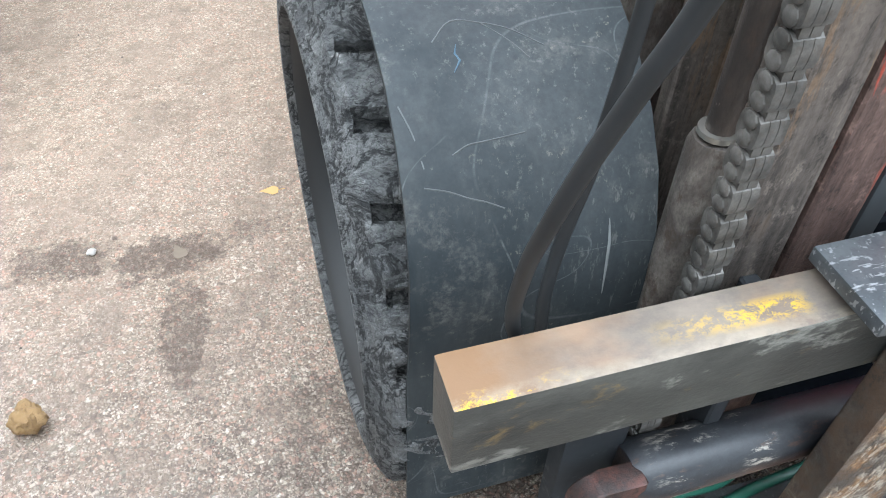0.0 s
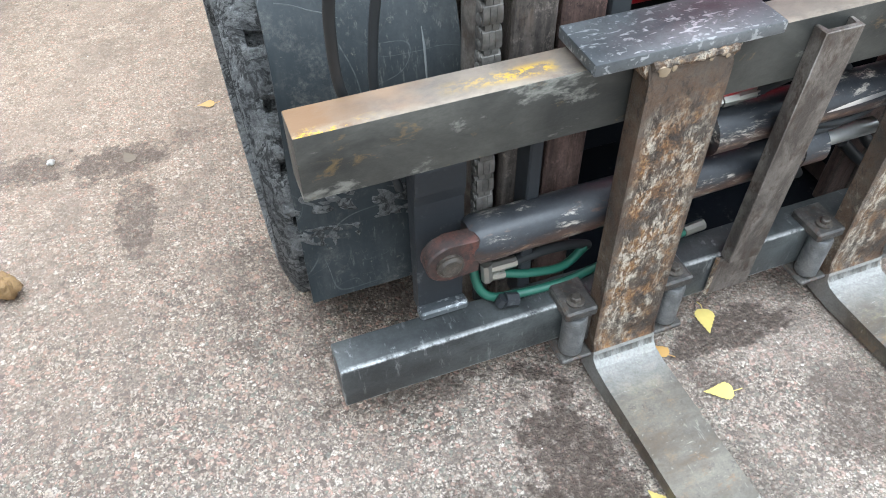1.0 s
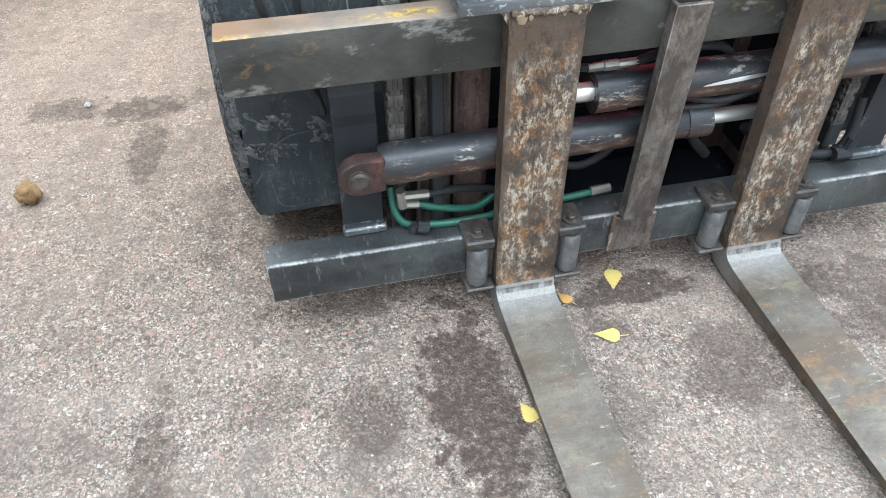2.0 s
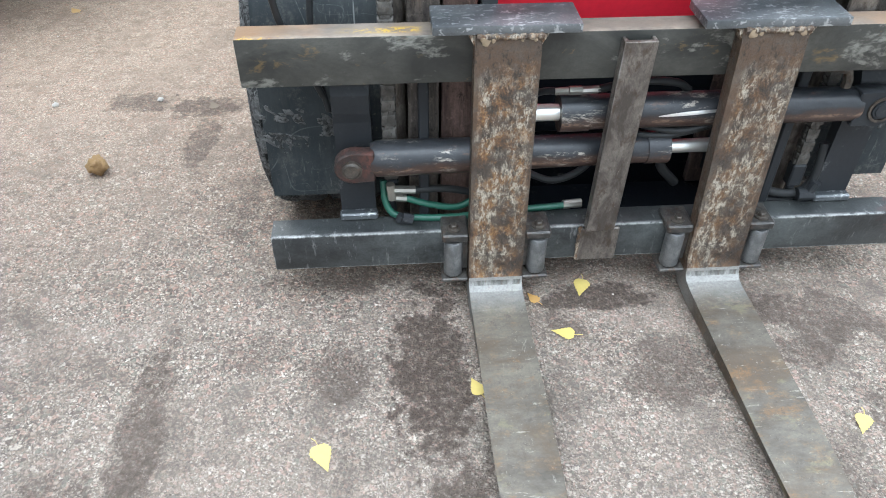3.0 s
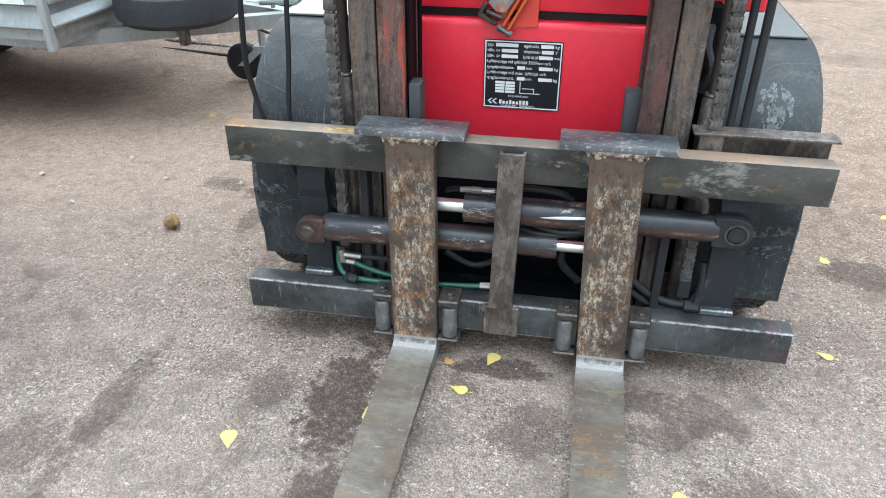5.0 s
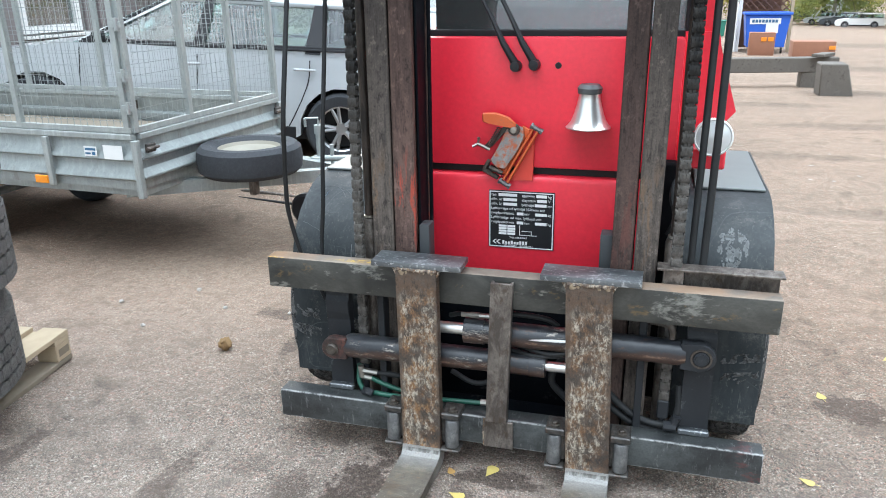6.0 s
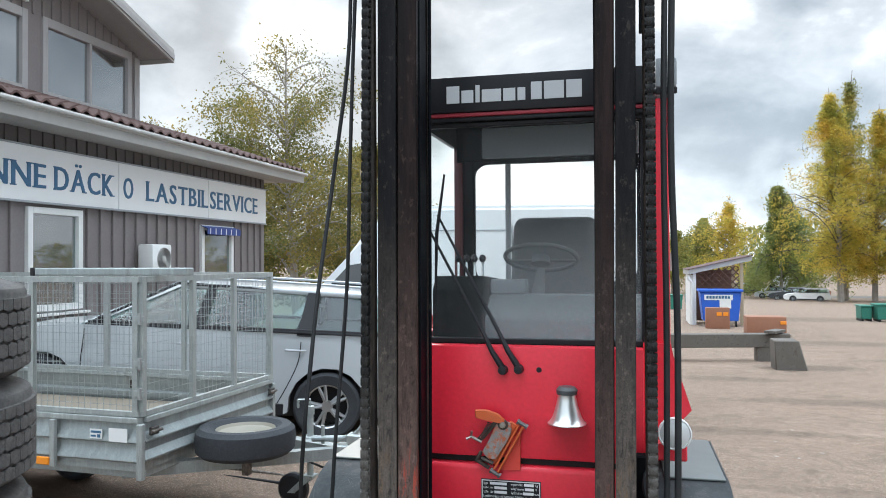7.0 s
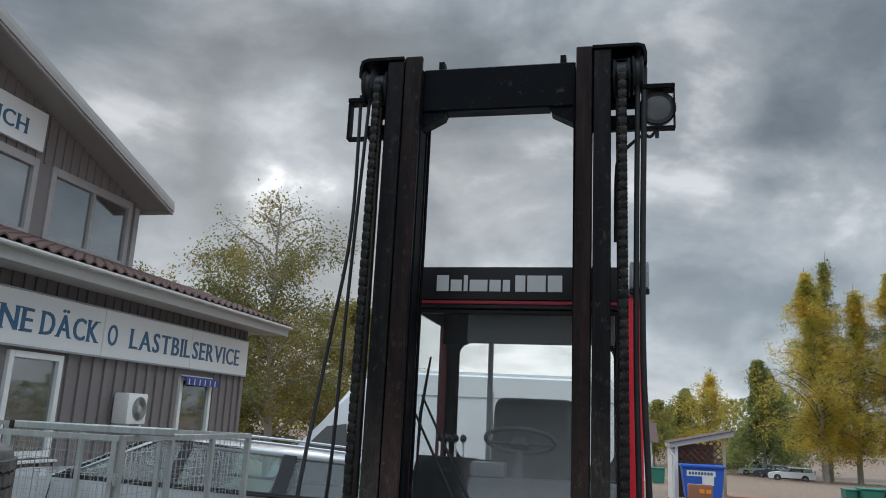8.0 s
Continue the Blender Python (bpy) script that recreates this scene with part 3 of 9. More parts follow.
def bar_steel():
    """The carriage's bars: dark olive steel, light scrapes, and yellow and ochre paint left on the top."""
    n = Nodes("bar_steel")
    p = n.pos((0.7, 1.0, 1.3))
    a = n.noise(p, 6.0, 6.0, 0.6, 0.8)
    b = n.noise(p, 22.0, 6.0, 0.7, 0.3)
    f = n.noise(p, 110.0, 3.0, 0.7)
    c = n.mix(n.rng(a, 0.38, 0.66), (0.032, 0.033, 0.031), (0.092, 0.090, 0.079))
    c = n.mix(n.math("MULTIPLY", n.rng(n.noise(p, 8.5, 7.0, 0.70, 0.25), 0.57, 0.63), 0.6), c, (0.33, 0.325, 0.29))
    c = n.mix(n.math("MULTIPLY", n.rng(b, 0.60, 0.68), 0.5), c, (0.24, 0.155, 0.06))
    c = n.mix(n.rng(f, 0.4, 0.75, 0.0, 0.4), c, (0.03, 0.028, 0.025))
    g = n.add("ShaderNodeNewGeometry")
    sn = n.add("ShaderNodeSeparateXYZ")
    n.link(g.outputs["Normal"], sn.inputs[0])
    up = n.rng(sn.outputs[2], 0.6, 0.9)
    sp = n.add("ShaderNodeSeparateXYZ")
    n.link(g.outputs["Position"], sp.inputs[0])
    topc = n.mix(n.rng(n.noise(p, 14.0, 7.0, 0.75), 0.35, 0.65), (0.10, 0.082, 0.068), (0.175, 0.14, 0.112))
    topc = n.mix(n.math("MULTIPLY", n.rng(n.noise(p, 4.0, 5.0, 0.65), 0.50, 0.62), 0.5), topc, (0.27, 0.155, 0.085))
    topc = n.mix(n.rng(n.math("ADD", sp.outputs[0], n.math("MULTIPLY", b, 0.10)), 0.46, 0.36), topc, (0.15, 0.080, 0.036))
    edge = n.rng(n.math("ADD", sp.outputs[1], n.math("MULTIPLY", b, 0.03)), 0.318, 0.304)
    topc = n.mix(n.math("MULTIPLY", n.math("MULTIPLY", edge, n.rng(n.noise(p, 30.0, 6.0, 0.75), 0.42, 0.60)), 0.6), topc, (0.27, 0.225, 0.17))
    yx = n.math("MULTIPLY", n.math("MULTIPLY", n.rng(sp.outputs[0], 0.47, 0.60), n.rng(sp.outputs[0], 0.655, 0.63)), n.rng(n.math("ABSOLUTE", n.math("SUBTRACT", sp.outputs[1], 0.314)), 0.017, 0.005))
    yl = n.math("MULTIPLY", yx, n.rng(n.noise(p, 60.0, 6.0, 0.8, 0.3), 0.46, 0.54))
    topc = n.mix(yl, topc, (0.46, 0.28, 0.02))
    y2 = n.math("MULTIPLY", n.math("MULTIPLY", edge, n.rng(sp.outputs[0], 0.40, 0.35)), n.rng(n.noise(p, 38.0, 6.0, 0.8), 0.50, 0.56))
    topc = n.mix(y2, topc, (0.44, 0.26, 0.02))
    c = n.mix(up, c, topc)
    n.bump(n.math("ADD", f, b), 0.3, 0.002)
    n.set(c, n.math("MAXIMUM", n.rng(a, 0.35, 0.7, 0.38, 0.6), n.math("MULTIPLY", up, 0.68)), n.math("MULTIPLY", n.math("SUBTRACT", 1.0, up), 0.35))


def lower_bar_paint():
    """Black bar rubbed to grey on its front, with bright worn edges, long drips and red paint left at one end."""
    n = Nodes("bar_dark")
    q = n.pos()
    sp = n.add("ShaderNodeSeparateXYZ")
    n.link(q, sp.inputs[0])
    a = n.noise(n.pos((0.9, 1.0, 1.4)), 8.0, 8.0, 0.72, 0.2)
    b = n.noise(n.pos((2.4, 1.0, 0.5)), 26.0, 7.0, 0.76)
    f = n.noise(q, 150.0, 4.0, 0.75)
    c = n.mix(n.rng(a, 0.38, 0.64), (0.022, 0.024, 0.025), (0.062, 0.067, 0.067))
    g = n.add("ShaderNodeNewGeometry")
    sn = n.add("ShaderNodeSeparateXYZ")
    n.link(g.outputs["Normal"], sn.inputs[0])
    front = n.math("MULTIPLY", n.rng(sn.outputs[1], -0.5, -0.9), n.rng(n.math("ABSOLUTE", n.math("ADD", n.math("ABSOLUTE", sp.outputs[0]), -0.33)), 0.30, 0.22))
    c = n.mix(n.math("MULTIPLY", n.math("MULTIPLY", front, n.rng(a, 0.38, 0.60)), 0.6), c, (0.100, 0.110, 0.108))
    c = n.mix(n.math("MULTIPLY", n.rng(b, 0.58, 0.66), 0.6), c, (0.22, 0.225, 0.22))
    hz = n.math("ADD", n.math("ABSOLUTE", sp.outputs[2]), n.math("MULTIPLY", n.math("SUBTRACT", b, 0.5), 0.012))
    edge = n.math("MULTIPLY", n.rng(hz, 0.0475, 0.0515), n.rng(sp.outputs[1], -0.024, -0.033))
    hx = n.math("ADD", n.math("ABSOLUTE", sp.outputs[0]), n.math("MULTIPLY", n.math("SUBTRACT", b, 0.5), 0.02))
    edge = n.math("MAXIMUM", edge, n.math("MULTIPLY", n.rng(hx, 0.811, 0.8145), n.rng(sp.outputs[1], -0.020, -0.033)))
    c = n.mix(n.math("MULTIPLY", n.math("MULTIPLY", edge, n.rng(n.noise(q, 20.0, 7.0, 0.78), 0.40, 0.52)), 0.85), c, (0.42, 0.42, 0.41))
    red = n.math("MULTIPLY", n.rng(sp.outputs[0], 0.70, 0.78), n.rng(n.noise(n.pos((0.7, 1.0, 1.6)), 16.0, 7.0, 0.75), 0.54, 0.60))
    c = n.mix(n.math("MULTIPLY", red, 0.4), c, (0.20, 0.040, 0.034))
    c = n.mix(n.rng(f, 0.45, 0.72, 0.0, 0.45), c, (0.016, 0.016, 0.016))
    n.bump(n.math("ADD", f, b), 0.3, 0.002)
    n.set(c, n.rng(a, 0.35, 0.7, 0.34, 0.56), 0.2)


def cylinder_steel():
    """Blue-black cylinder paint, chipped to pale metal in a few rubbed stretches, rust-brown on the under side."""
    n = Nodes("cylinder_steel")
    q = n.pos(world=True)
    p = n.pos((0.6, 1.4, 1.4), True)
    sp = n.add("ShaderNodeSeparateXYZ")
    n.link(q, sp.inputs[0])
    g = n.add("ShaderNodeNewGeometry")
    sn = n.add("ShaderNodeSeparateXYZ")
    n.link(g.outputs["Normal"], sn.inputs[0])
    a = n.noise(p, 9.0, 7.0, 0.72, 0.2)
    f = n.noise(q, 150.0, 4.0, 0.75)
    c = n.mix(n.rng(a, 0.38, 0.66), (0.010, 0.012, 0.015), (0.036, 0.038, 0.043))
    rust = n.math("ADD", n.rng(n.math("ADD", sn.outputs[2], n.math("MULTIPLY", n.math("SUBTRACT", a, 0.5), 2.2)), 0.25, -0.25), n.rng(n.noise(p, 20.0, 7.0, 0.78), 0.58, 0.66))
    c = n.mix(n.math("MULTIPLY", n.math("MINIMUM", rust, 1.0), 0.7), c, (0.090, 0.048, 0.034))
    zones = n.rng(n.math("ABSOLUTE", n.math("SUBTRACT", sp.outputs[0], 1.245)), 0.10, 0.03)
    for x, h in ((0.985, 0.09), (0.605, 0.06), (0.70, 0.03), (1.0, 0.05)):
        zones = n.math("MAXIMUM", zones, n.rng(n.math("ABSOLUTE", n.math("SUBTRACT", sp.outputs[0], x)), h, h * 0.3))
    chips = n.math("MULTIPLY", zones, n.rng(n.noise(n.pos((0.4, 1.0, 1.6), True), 30.0, 8.0, 0.8, 0.2), 0.55, 0.61))
    c = n.mix(n.math("MULTIPLY", chips, 0.8), c, (0.40, 0.36, 0.31))
    line = n.math("MULTIPLY", n.rng(n.math("ABSOLUTE", n.math("SUBTRACT", sn.outputs[2], -0.18)), 0.16, 0.04), n.rng(n.noise(n.pos((0.4, 1.0, 1.0), True), 36.0, 6.0, 0.8), 0.50, 0.58))
    c = n.mix(n.math("MULTIPLY", line, 0.5), c, (0.34, 0.22, 0.15))
    c = n.mix(n.rng(f, 0.45, 0.75, 0.0, 0.45), c, (0.012, 0.011, 0.011))
    n.bump(n.math("ADD", f, a), 0.22, 0.0018)
    n.set(c, n.rng(a, 0.35, 0.7, 0.28, 0.48), 0.1)


def galvanised(name, base):
    """Weathered zinc: spangles, dull upright streaks, dirt and a few brown drips."""
    n = Nodes(name)
    p = n.pos()
    sv = n.add("ShaderNodeTexVoronoi", Scale=85.0)
    n.link(p, sv.inputs["Vector"])
    ss = n.add("ShaderNodeSeparateColor")
    n.link(sv.outputs["Color"], ss.inputs[0])
    big = n.noise(p, 3.0, 7.0, 0.7, 0.3)
    streak = n.noise(n.pos((1.0, 1.0, 0.12)), 22.0, 6.0, 0.7)
    fine = n.noise(p, 55.0, 6.0, 0.78)
    c = n.mix(n.rng(ss.outputs[0], 0.0, 1.0, 0.0, 0.18), base, tuple(v * 0.6 for v in base))
    c = n.mix(n.rng(big, 0.40, 0.66, 0.0, 0.45), c, tuple(v * 0.62 for v in base))
    c = n.mix(n.rng(streak, 0.50, 0.68, 0.0, 0.50), c, tuple(min(1, v * 1.35) for v in base))
    c = n.mix(n.math("MULTIPLY", n.rng(n.noise(n.pos((1.0, 1.0, 0.2)), 9.0, 7.0, 0.75), 0.57, 0.68), 0.45), c, (0.17, 0.145, 0.115))
    c = n.mix(n.rng(fine, 0.55, 0.72, 0.0, 0.45), c, tuple(v * 0.45 for v in base))
    n.bump(fine, 0.12, 0.001)
    n.set(c, n.rng(big, 0.35, 0.7, 0.36, 0.58), 0.45)


def leaf_material(name, cols, rough=0.6):
    n = Nodes(name)
    g = n.add("ShaderNodeNewGeometry")
    patch = n.rng(n.noise(n.pos(world=True), 0.42, 5.0, 0.65), 0.32, 0.68)
    c = n.ramp(n.math("ADD", n.math("MULTIPLY", g.outputs["Random Per Island"], 0.32), n.math("MULTIPLY", patch, 0.68)), cols)
    n.set(c, rough)
    n.bsdf.inputs["Transmission Weight"].default_value = 0.0
    tr = n.add("ShaderNodeBsdfTranslucent")
    n.link(c, tr.inputs["Color"])
    mx = n.add("ShaderNodeMixShader")
    mx.inputs[0].default_value = 0.6
    n.link(n.bsdf.outputs[0], mx.inputs[1])
    n.link(tr.outputs[0], mx.inputs[2])
    n.link(mx.outputs[0], n.t.nodes["Material Output"].inputs["Surface"])


def glass_material(name, tint=(0.9, 0.95, 0.93), clear=0.8, gloss=0.12, ior=1.5, low_haze=0.0):
    """Thin pane: clear part, milky film for dust and painted reflected haze, and a mirror-like part by Fresnel."""
    n = Nodes(name)
    n.t.nodes.remove(n.bsdf)
    t = n.add("ShaderNodeBsdfTransparent")
    t.inputs[0].default_value = (*tint, 1)
    d = n.add("ShaderNodeBsdfDiffuse")
    d.inputs[0].default_value = (0.55, 0.57, 0.58, 1)
    m1 = n.add("ShaderNodeMixShader")
    film = n.rng(n.noise(n.pos(), 3.0, 5.0, 0.6), 0.3, 0.75, (1 - clear) * 0.6, (1 - clear) * 1.4)
    if low_haze:
        # reflected haze painted as a film, thicker on the pane's lower half
        sz = n.add("ShaderNodeSeparateXYZ")
        n.link(n.tc.outputs["Object"], sz.inputs[0])
        # the painted haze thins at the pane's left, over the lever console
        haze_side = n.rng(n.math("ADD", sz.outputs[0], n.math("MULTIPLY", n.noise(n.pos(), 4.0, 4.0, 0.6), 0.06)), -0.16, -0.09, 0.06, 1.0)
        low_haze = n.math("MULTIPLY", haze_side, low_haze)
        film = n.math("ADD", film, n.math("MULTIPLY", n.rng(n.math("ADD", sz.outputs[2], n.math("MULTIPLY", n.noise(n.pos(), 2.0, 4.0, 0.6), 0.3)), 0.24, -0.20), low_haze))
    n.link(film, m1.inputs[0])
    n.link(t.outputs[0], m1.inputs[1])
    n.link(d.outputs[0], m1.inputs[2])
    g = n.add("ShaderNodeBsdfGlossy", Roughness=0.03)
    fr = n.add("ShaderNodeFresnel", IOR=ior)
    k = n.math("ADD", fr.outputs[0], gloss)
    m2 = n.add("ShaderNodeMixShader")
    n.link(k, m2.inputs[0])
    n.link(m1.outputs[0], m2.inputs[1])
    n.link(g.outputs[0], m2.inputs[2])
    n.link(m2.outputs[0], n.t.nodes["Material Output"].inputs["Surface"])


ground_material()
fork_steel()
blade_steel()
bar_steel()
hook_steel()
lower_bar_paint()
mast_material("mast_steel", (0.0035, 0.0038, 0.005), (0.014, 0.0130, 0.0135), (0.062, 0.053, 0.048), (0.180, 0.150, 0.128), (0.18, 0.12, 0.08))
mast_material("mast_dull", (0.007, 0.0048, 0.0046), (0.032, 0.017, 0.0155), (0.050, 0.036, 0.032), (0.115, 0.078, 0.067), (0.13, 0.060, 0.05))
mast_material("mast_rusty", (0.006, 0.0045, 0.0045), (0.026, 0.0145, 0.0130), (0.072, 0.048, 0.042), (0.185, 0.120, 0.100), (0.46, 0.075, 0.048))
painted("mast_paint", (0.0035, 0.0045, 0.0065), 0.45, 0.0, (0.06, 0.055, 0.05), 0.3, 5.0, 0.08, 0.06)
painted("truck_black", (0.022, 0.024, 0.027), 0.45, 0.0, (0.12, 0.12, 0.12), 0.25, 7.0)
cylinder_steel()
painted("truck_red", (0.80, 0.026, 0.050), 0.34, 0.0, (0.45, 0.02, 0.03), 0.05, 4.0, 0.04, 0.10)
painted("orange_paint", (0.60, 0.105, 0.025), 0.45, 0.0, (0.20, 0.12, 0.09), 0.6, 30.0)
plain("orange_red", (0.68, 0.055, 0.035), 0.45, 0.0, 0.2, 20.0)
plain("chrome", (0.82, 0.82, 0.81), 0.2, 1.0, 0.06)
plain("horn_chrome", (0.78, 0.78, 0.75), 0.30, 0.85, 0.25, 50.0)
plain("zinc_fitting", (0.40, 0.38, 0.34), 0.34, 0.85, 0.3)
chain_material()
plain("hose_rubber", (0.020, 0.021, 0.022), 0.5, 0.0, 0.4, 60.0)
plain("hose_green", (0.010, 0.085, 0.056), 0.4, 0.0, 0.35, 60.0)
torn_rubber()
rubber_material("tyre_rubber", (0.024, 0.027, 0.032), (0.055, 0.059, 0.065), 0.3, 0.1)
rubber_material("old_rubber", (0.052, 0.050, 0.049), (0.185, 0.175, 0.165), 0.6, 0.45)
plain("rim_grey", (0.013, 0.013, 0.013), 0.7, 0.0, 0.7, 12.0)
plain("alloy", (0.42, 0.43, 0.44), 0.32, 0.85, 0.15)
galvanised("galvanised", (0.36, 0.395, 0.39))
galvanised("galvanised_bright", (0.40, 0.43, 0.42))
plain("trailer_wood", (0.20, 0.165, 0.125), 0.7, 0.0, 0.4, 12.0)
plain("pallet_wood", (0.41, 0.325, 0.22), 0.75, 0.0, 0.45, 16.0)
plain("pallet_dark", (0.20, 0.165, 0.12), 0.8, 0.0, 0.45, 16.0)
plain("silver_paint", (0.46, 0.48, 0.495), 0.28, 0.35, 0.05, 40.0, Coat_Weight=0.6)
plain("white_paint", (0.78, 0.78, 0.77), 0.35, 0.0, 0.08, 20.0)
plain("dark_paint", (0.05, 0.055, 0.06), 0.3, 0.1, 0.1)
plain("car_trim", (0.018, 0.018, 0.02), 0.45, 0.0, 0.2)
plain("block_grey", (0.036, 0.040, 0.043), 0.5, 0.0, 0.4, 30.0)
plain("pillar_grey", (0.075, 0.080, 0.082), 0.45, 0.0, 0.2)
plain("white_trim", (0.76, 0.76, 0.74), 0.45, 0.0, 0.12, 14.0)
plain("sign_white", (0.80, 0.80, 0.79), 0.4, 0.0, 0.05, 6.0)
plain("sign_letter", (0.035, 0.125, 0.24), 0.4, 0.0, 0.1)
plain("white_print", (0.75, 0.75, 0.74), 0.5, 0.0, 0.1, 80.0)
plain("plate_black", (0.016, 0.016, 0.018), 0.35, 0.0, 0.2, 60.0)
painted("cladding_brown", (0.21, 0.184, 0.180), 0.75, 0.0, (0.26, 0.22, 0.20), 0.15, 2.2, 0.15, 0.35)
painted("cladding_shaded", (0.105, 0.090, 0.088), 0.75, 0.0, (0.12, 0.10, 0.1), 0.15, 2.2, 0.15, 0.3)
painted("roof_tile", (0.085, 0.044, 0.037), 0.8, 0.0, (0.19, 0.10, 0.08), 0.3, 3.0, 0.2, 0.3)
plain("soffit_grey", (0.33, 0.32, 0.30), 0.6, 0.0, 0.2, 9.0)
plain("fascia_white", (0.42, 0.41, 0.39), 0.5, 0.0, 0.2, 9.0)
plain("curtain", (0.050, 0.080, 0.26), 0.8, 0.0, 0.2)
plain("room_dark", (0.24, 0.27, 0.265), 0.9)
painted("concrete", (0.115, 0.100, 0.085), 0.9, 0.0, (0.05, 0.04, 0.033), 0.7, 4.0, 0.3, 0.5)
plain("brown_box", (0.27, 0.115, 0.065), 0.7, 0.0, 0.3, 8.0)
plain("bin_blue", (0.015, 0.10, 0.50), 0.45, 0.0, 0.15)
plain("bin_green", (0.02, 0.17, 0.12), 0.5, 0.0, 0.2)
plain("amber", (0.85, 0.27, 0.02), 0.3, 0.0, 0.1)
plain("seat_grey", (0.080, 0.085, 0.090), 0.8, 0.0, 0.3, 40.0)
plain("dash_grey", (0.34, 0.365, 0.385), 0.6, 0.0, 0.2)
plain("dashboard_grey", (0.105, 0.118, 0.126), 0.6, 0.0, 0.3)
plain("console_grey", (0.008, 0.010, 0.0095), 0.8, 0.0, 0.3, 30.0, Specular_IOR_Level=0.1)
painted("stone", (0.23, 0.135, 0.055), 0.88, 0.0, (0.09, 0.055, 0.03), 0.6, 38.0, 0.6, 0.5)
plain("pebble", (0.42, 0.39, 0.35), 0.85, 0.0, 0.5, 90.0)
plain("yellow_leaf", (0.52, 0.40, 0.12), 0.55, 0.0, 0.35, 60.0)
plain("dry_leaf", (0.15, 0.11, 0.075), 0.7, 0.0, 0.4, 60.0)
plain("ochre_leaf", (0.46, 0.26, 0.08), 0.55, 0.0, 0.25, 60.0)
plain("bark_birch", (0.30, 0.27, 0.24), 0.85, 0.0, 0.75, 9.0)
plain("bark_dark", (0.09, 0.075, 0.06), 0.9, 0.0, 0.5, 9.0)
plain("grass", (0.10, 0.10, 0.045), 0.9, 0.0, 0.5, 6.0)
plain("van_white", (0.74, 0.75, 0.76), 0.32, 0.0, 0.06, 6.0)
plain("lattice_brown", (0.13, 0.065, 0.045), 0.7, 0.0, 0.3)
leaf_material("birch_leaves", [(0.0, (0.14, 0.18, 0.06)), (0.4, (0.27, 0.28, 0.075)), (0.75, (0.46, 0.38, 0.1)), (1.0, (0.6, 0.44, 0.13))])
leaf_material("yellow_leaves", [(0.0, (0.20, 0.25, 0.06)), (0.30, (0.42, 0.39, 0.07)), (0.60, (0.66, 0.50, 0.08)), (1.0, (0.82, 0.53, 0.11))])
leaf_material("green_leaves", [(0.0, (0.11, 0.16, 0.05)), (0.5, (0.22, 0.26, 0.075)), (1.0, (0.40, 0.36, 0.10))])
glass_material("cab_glass", (0.99, 0.99, 0.985), 0.97, 0.0, 1.1)
# the workshop panes' pale film also puts reflected light into their colour
glass_material("pane_glass", (0.58, 0.86, 0.79), 0.86, 0.20)
glass_material("upper_pane", (0.55, 0.64, 0.66), 0.84, 0.45)
glass_material("car_glass", (0.55, 0.74, 0.70), 0.95, 0.03)
plain("lamp_glass", (0.72, 0.74, 0.74), 0.12, 0.3, 0.1, 40.0)
worn_steel("brown_steel", (0.088, 0.074, 0.065), (0.29, 0.255, 0.225), (0.085, 0.058, 0.042), 0.4, (1.6, 1.6, 0.8), 14.0, 0.42, 0.5)
worn_steel("bracket_steel", (0.045, 0.042, 0.040), (0.150, 0.138, 0.125), (0.10, 0.060, 0.040), 0.3, (1, 1, 1), 24.0, 0.42, 0.4)
worn_steel("roller_steel", (0.13, 0.13, 0.13), (0.27, 0.27, 0.265), (0.10, 0.085, 0.07), 0.15, (1, 1, 1), 20.0, 0.4, 0.6)
plain("weld_light", (0.27, 0.20, 0.13), 0.6, 0.1, 0.9, 140.0)
plain("lamp_dull", (0.07, 0.07, 0.068), 0.25, 0.2, 0.3, 60.0)
plain("fender_light", (0.135, 0.155, 0.150), 0.35, 0.0, 0.4, 12.0)
plain("dirt_chalk", (0.17, 0.178, 0.178), 0.85, 0.0, 0.4, 80.0)
plain("sign_grey", (0.52, 0.53, 0.54), 0.5, 0.0, 0.1, 60.0)
plain("rim_cream", (0.26, 0.24, 0.19), 0.5, 0.0, 0.2, 20.0)
worn_steel("rod_steel", (0.030, 0.024, 0.021), (0.105, 0.080, 0.066), (0.060, 0.038, 0.028), 0.4, (1.6, 1.6, 0.5), 12.0, 0.45, 0.2)
worn_steel("lug_red", (0.040, 0.026, 0.023), (0.17, 0.060, 0.045), (0.030, 0.025, 0.023), 0.6, (1, 1, 1), 26.0, 0.55, 0.2)


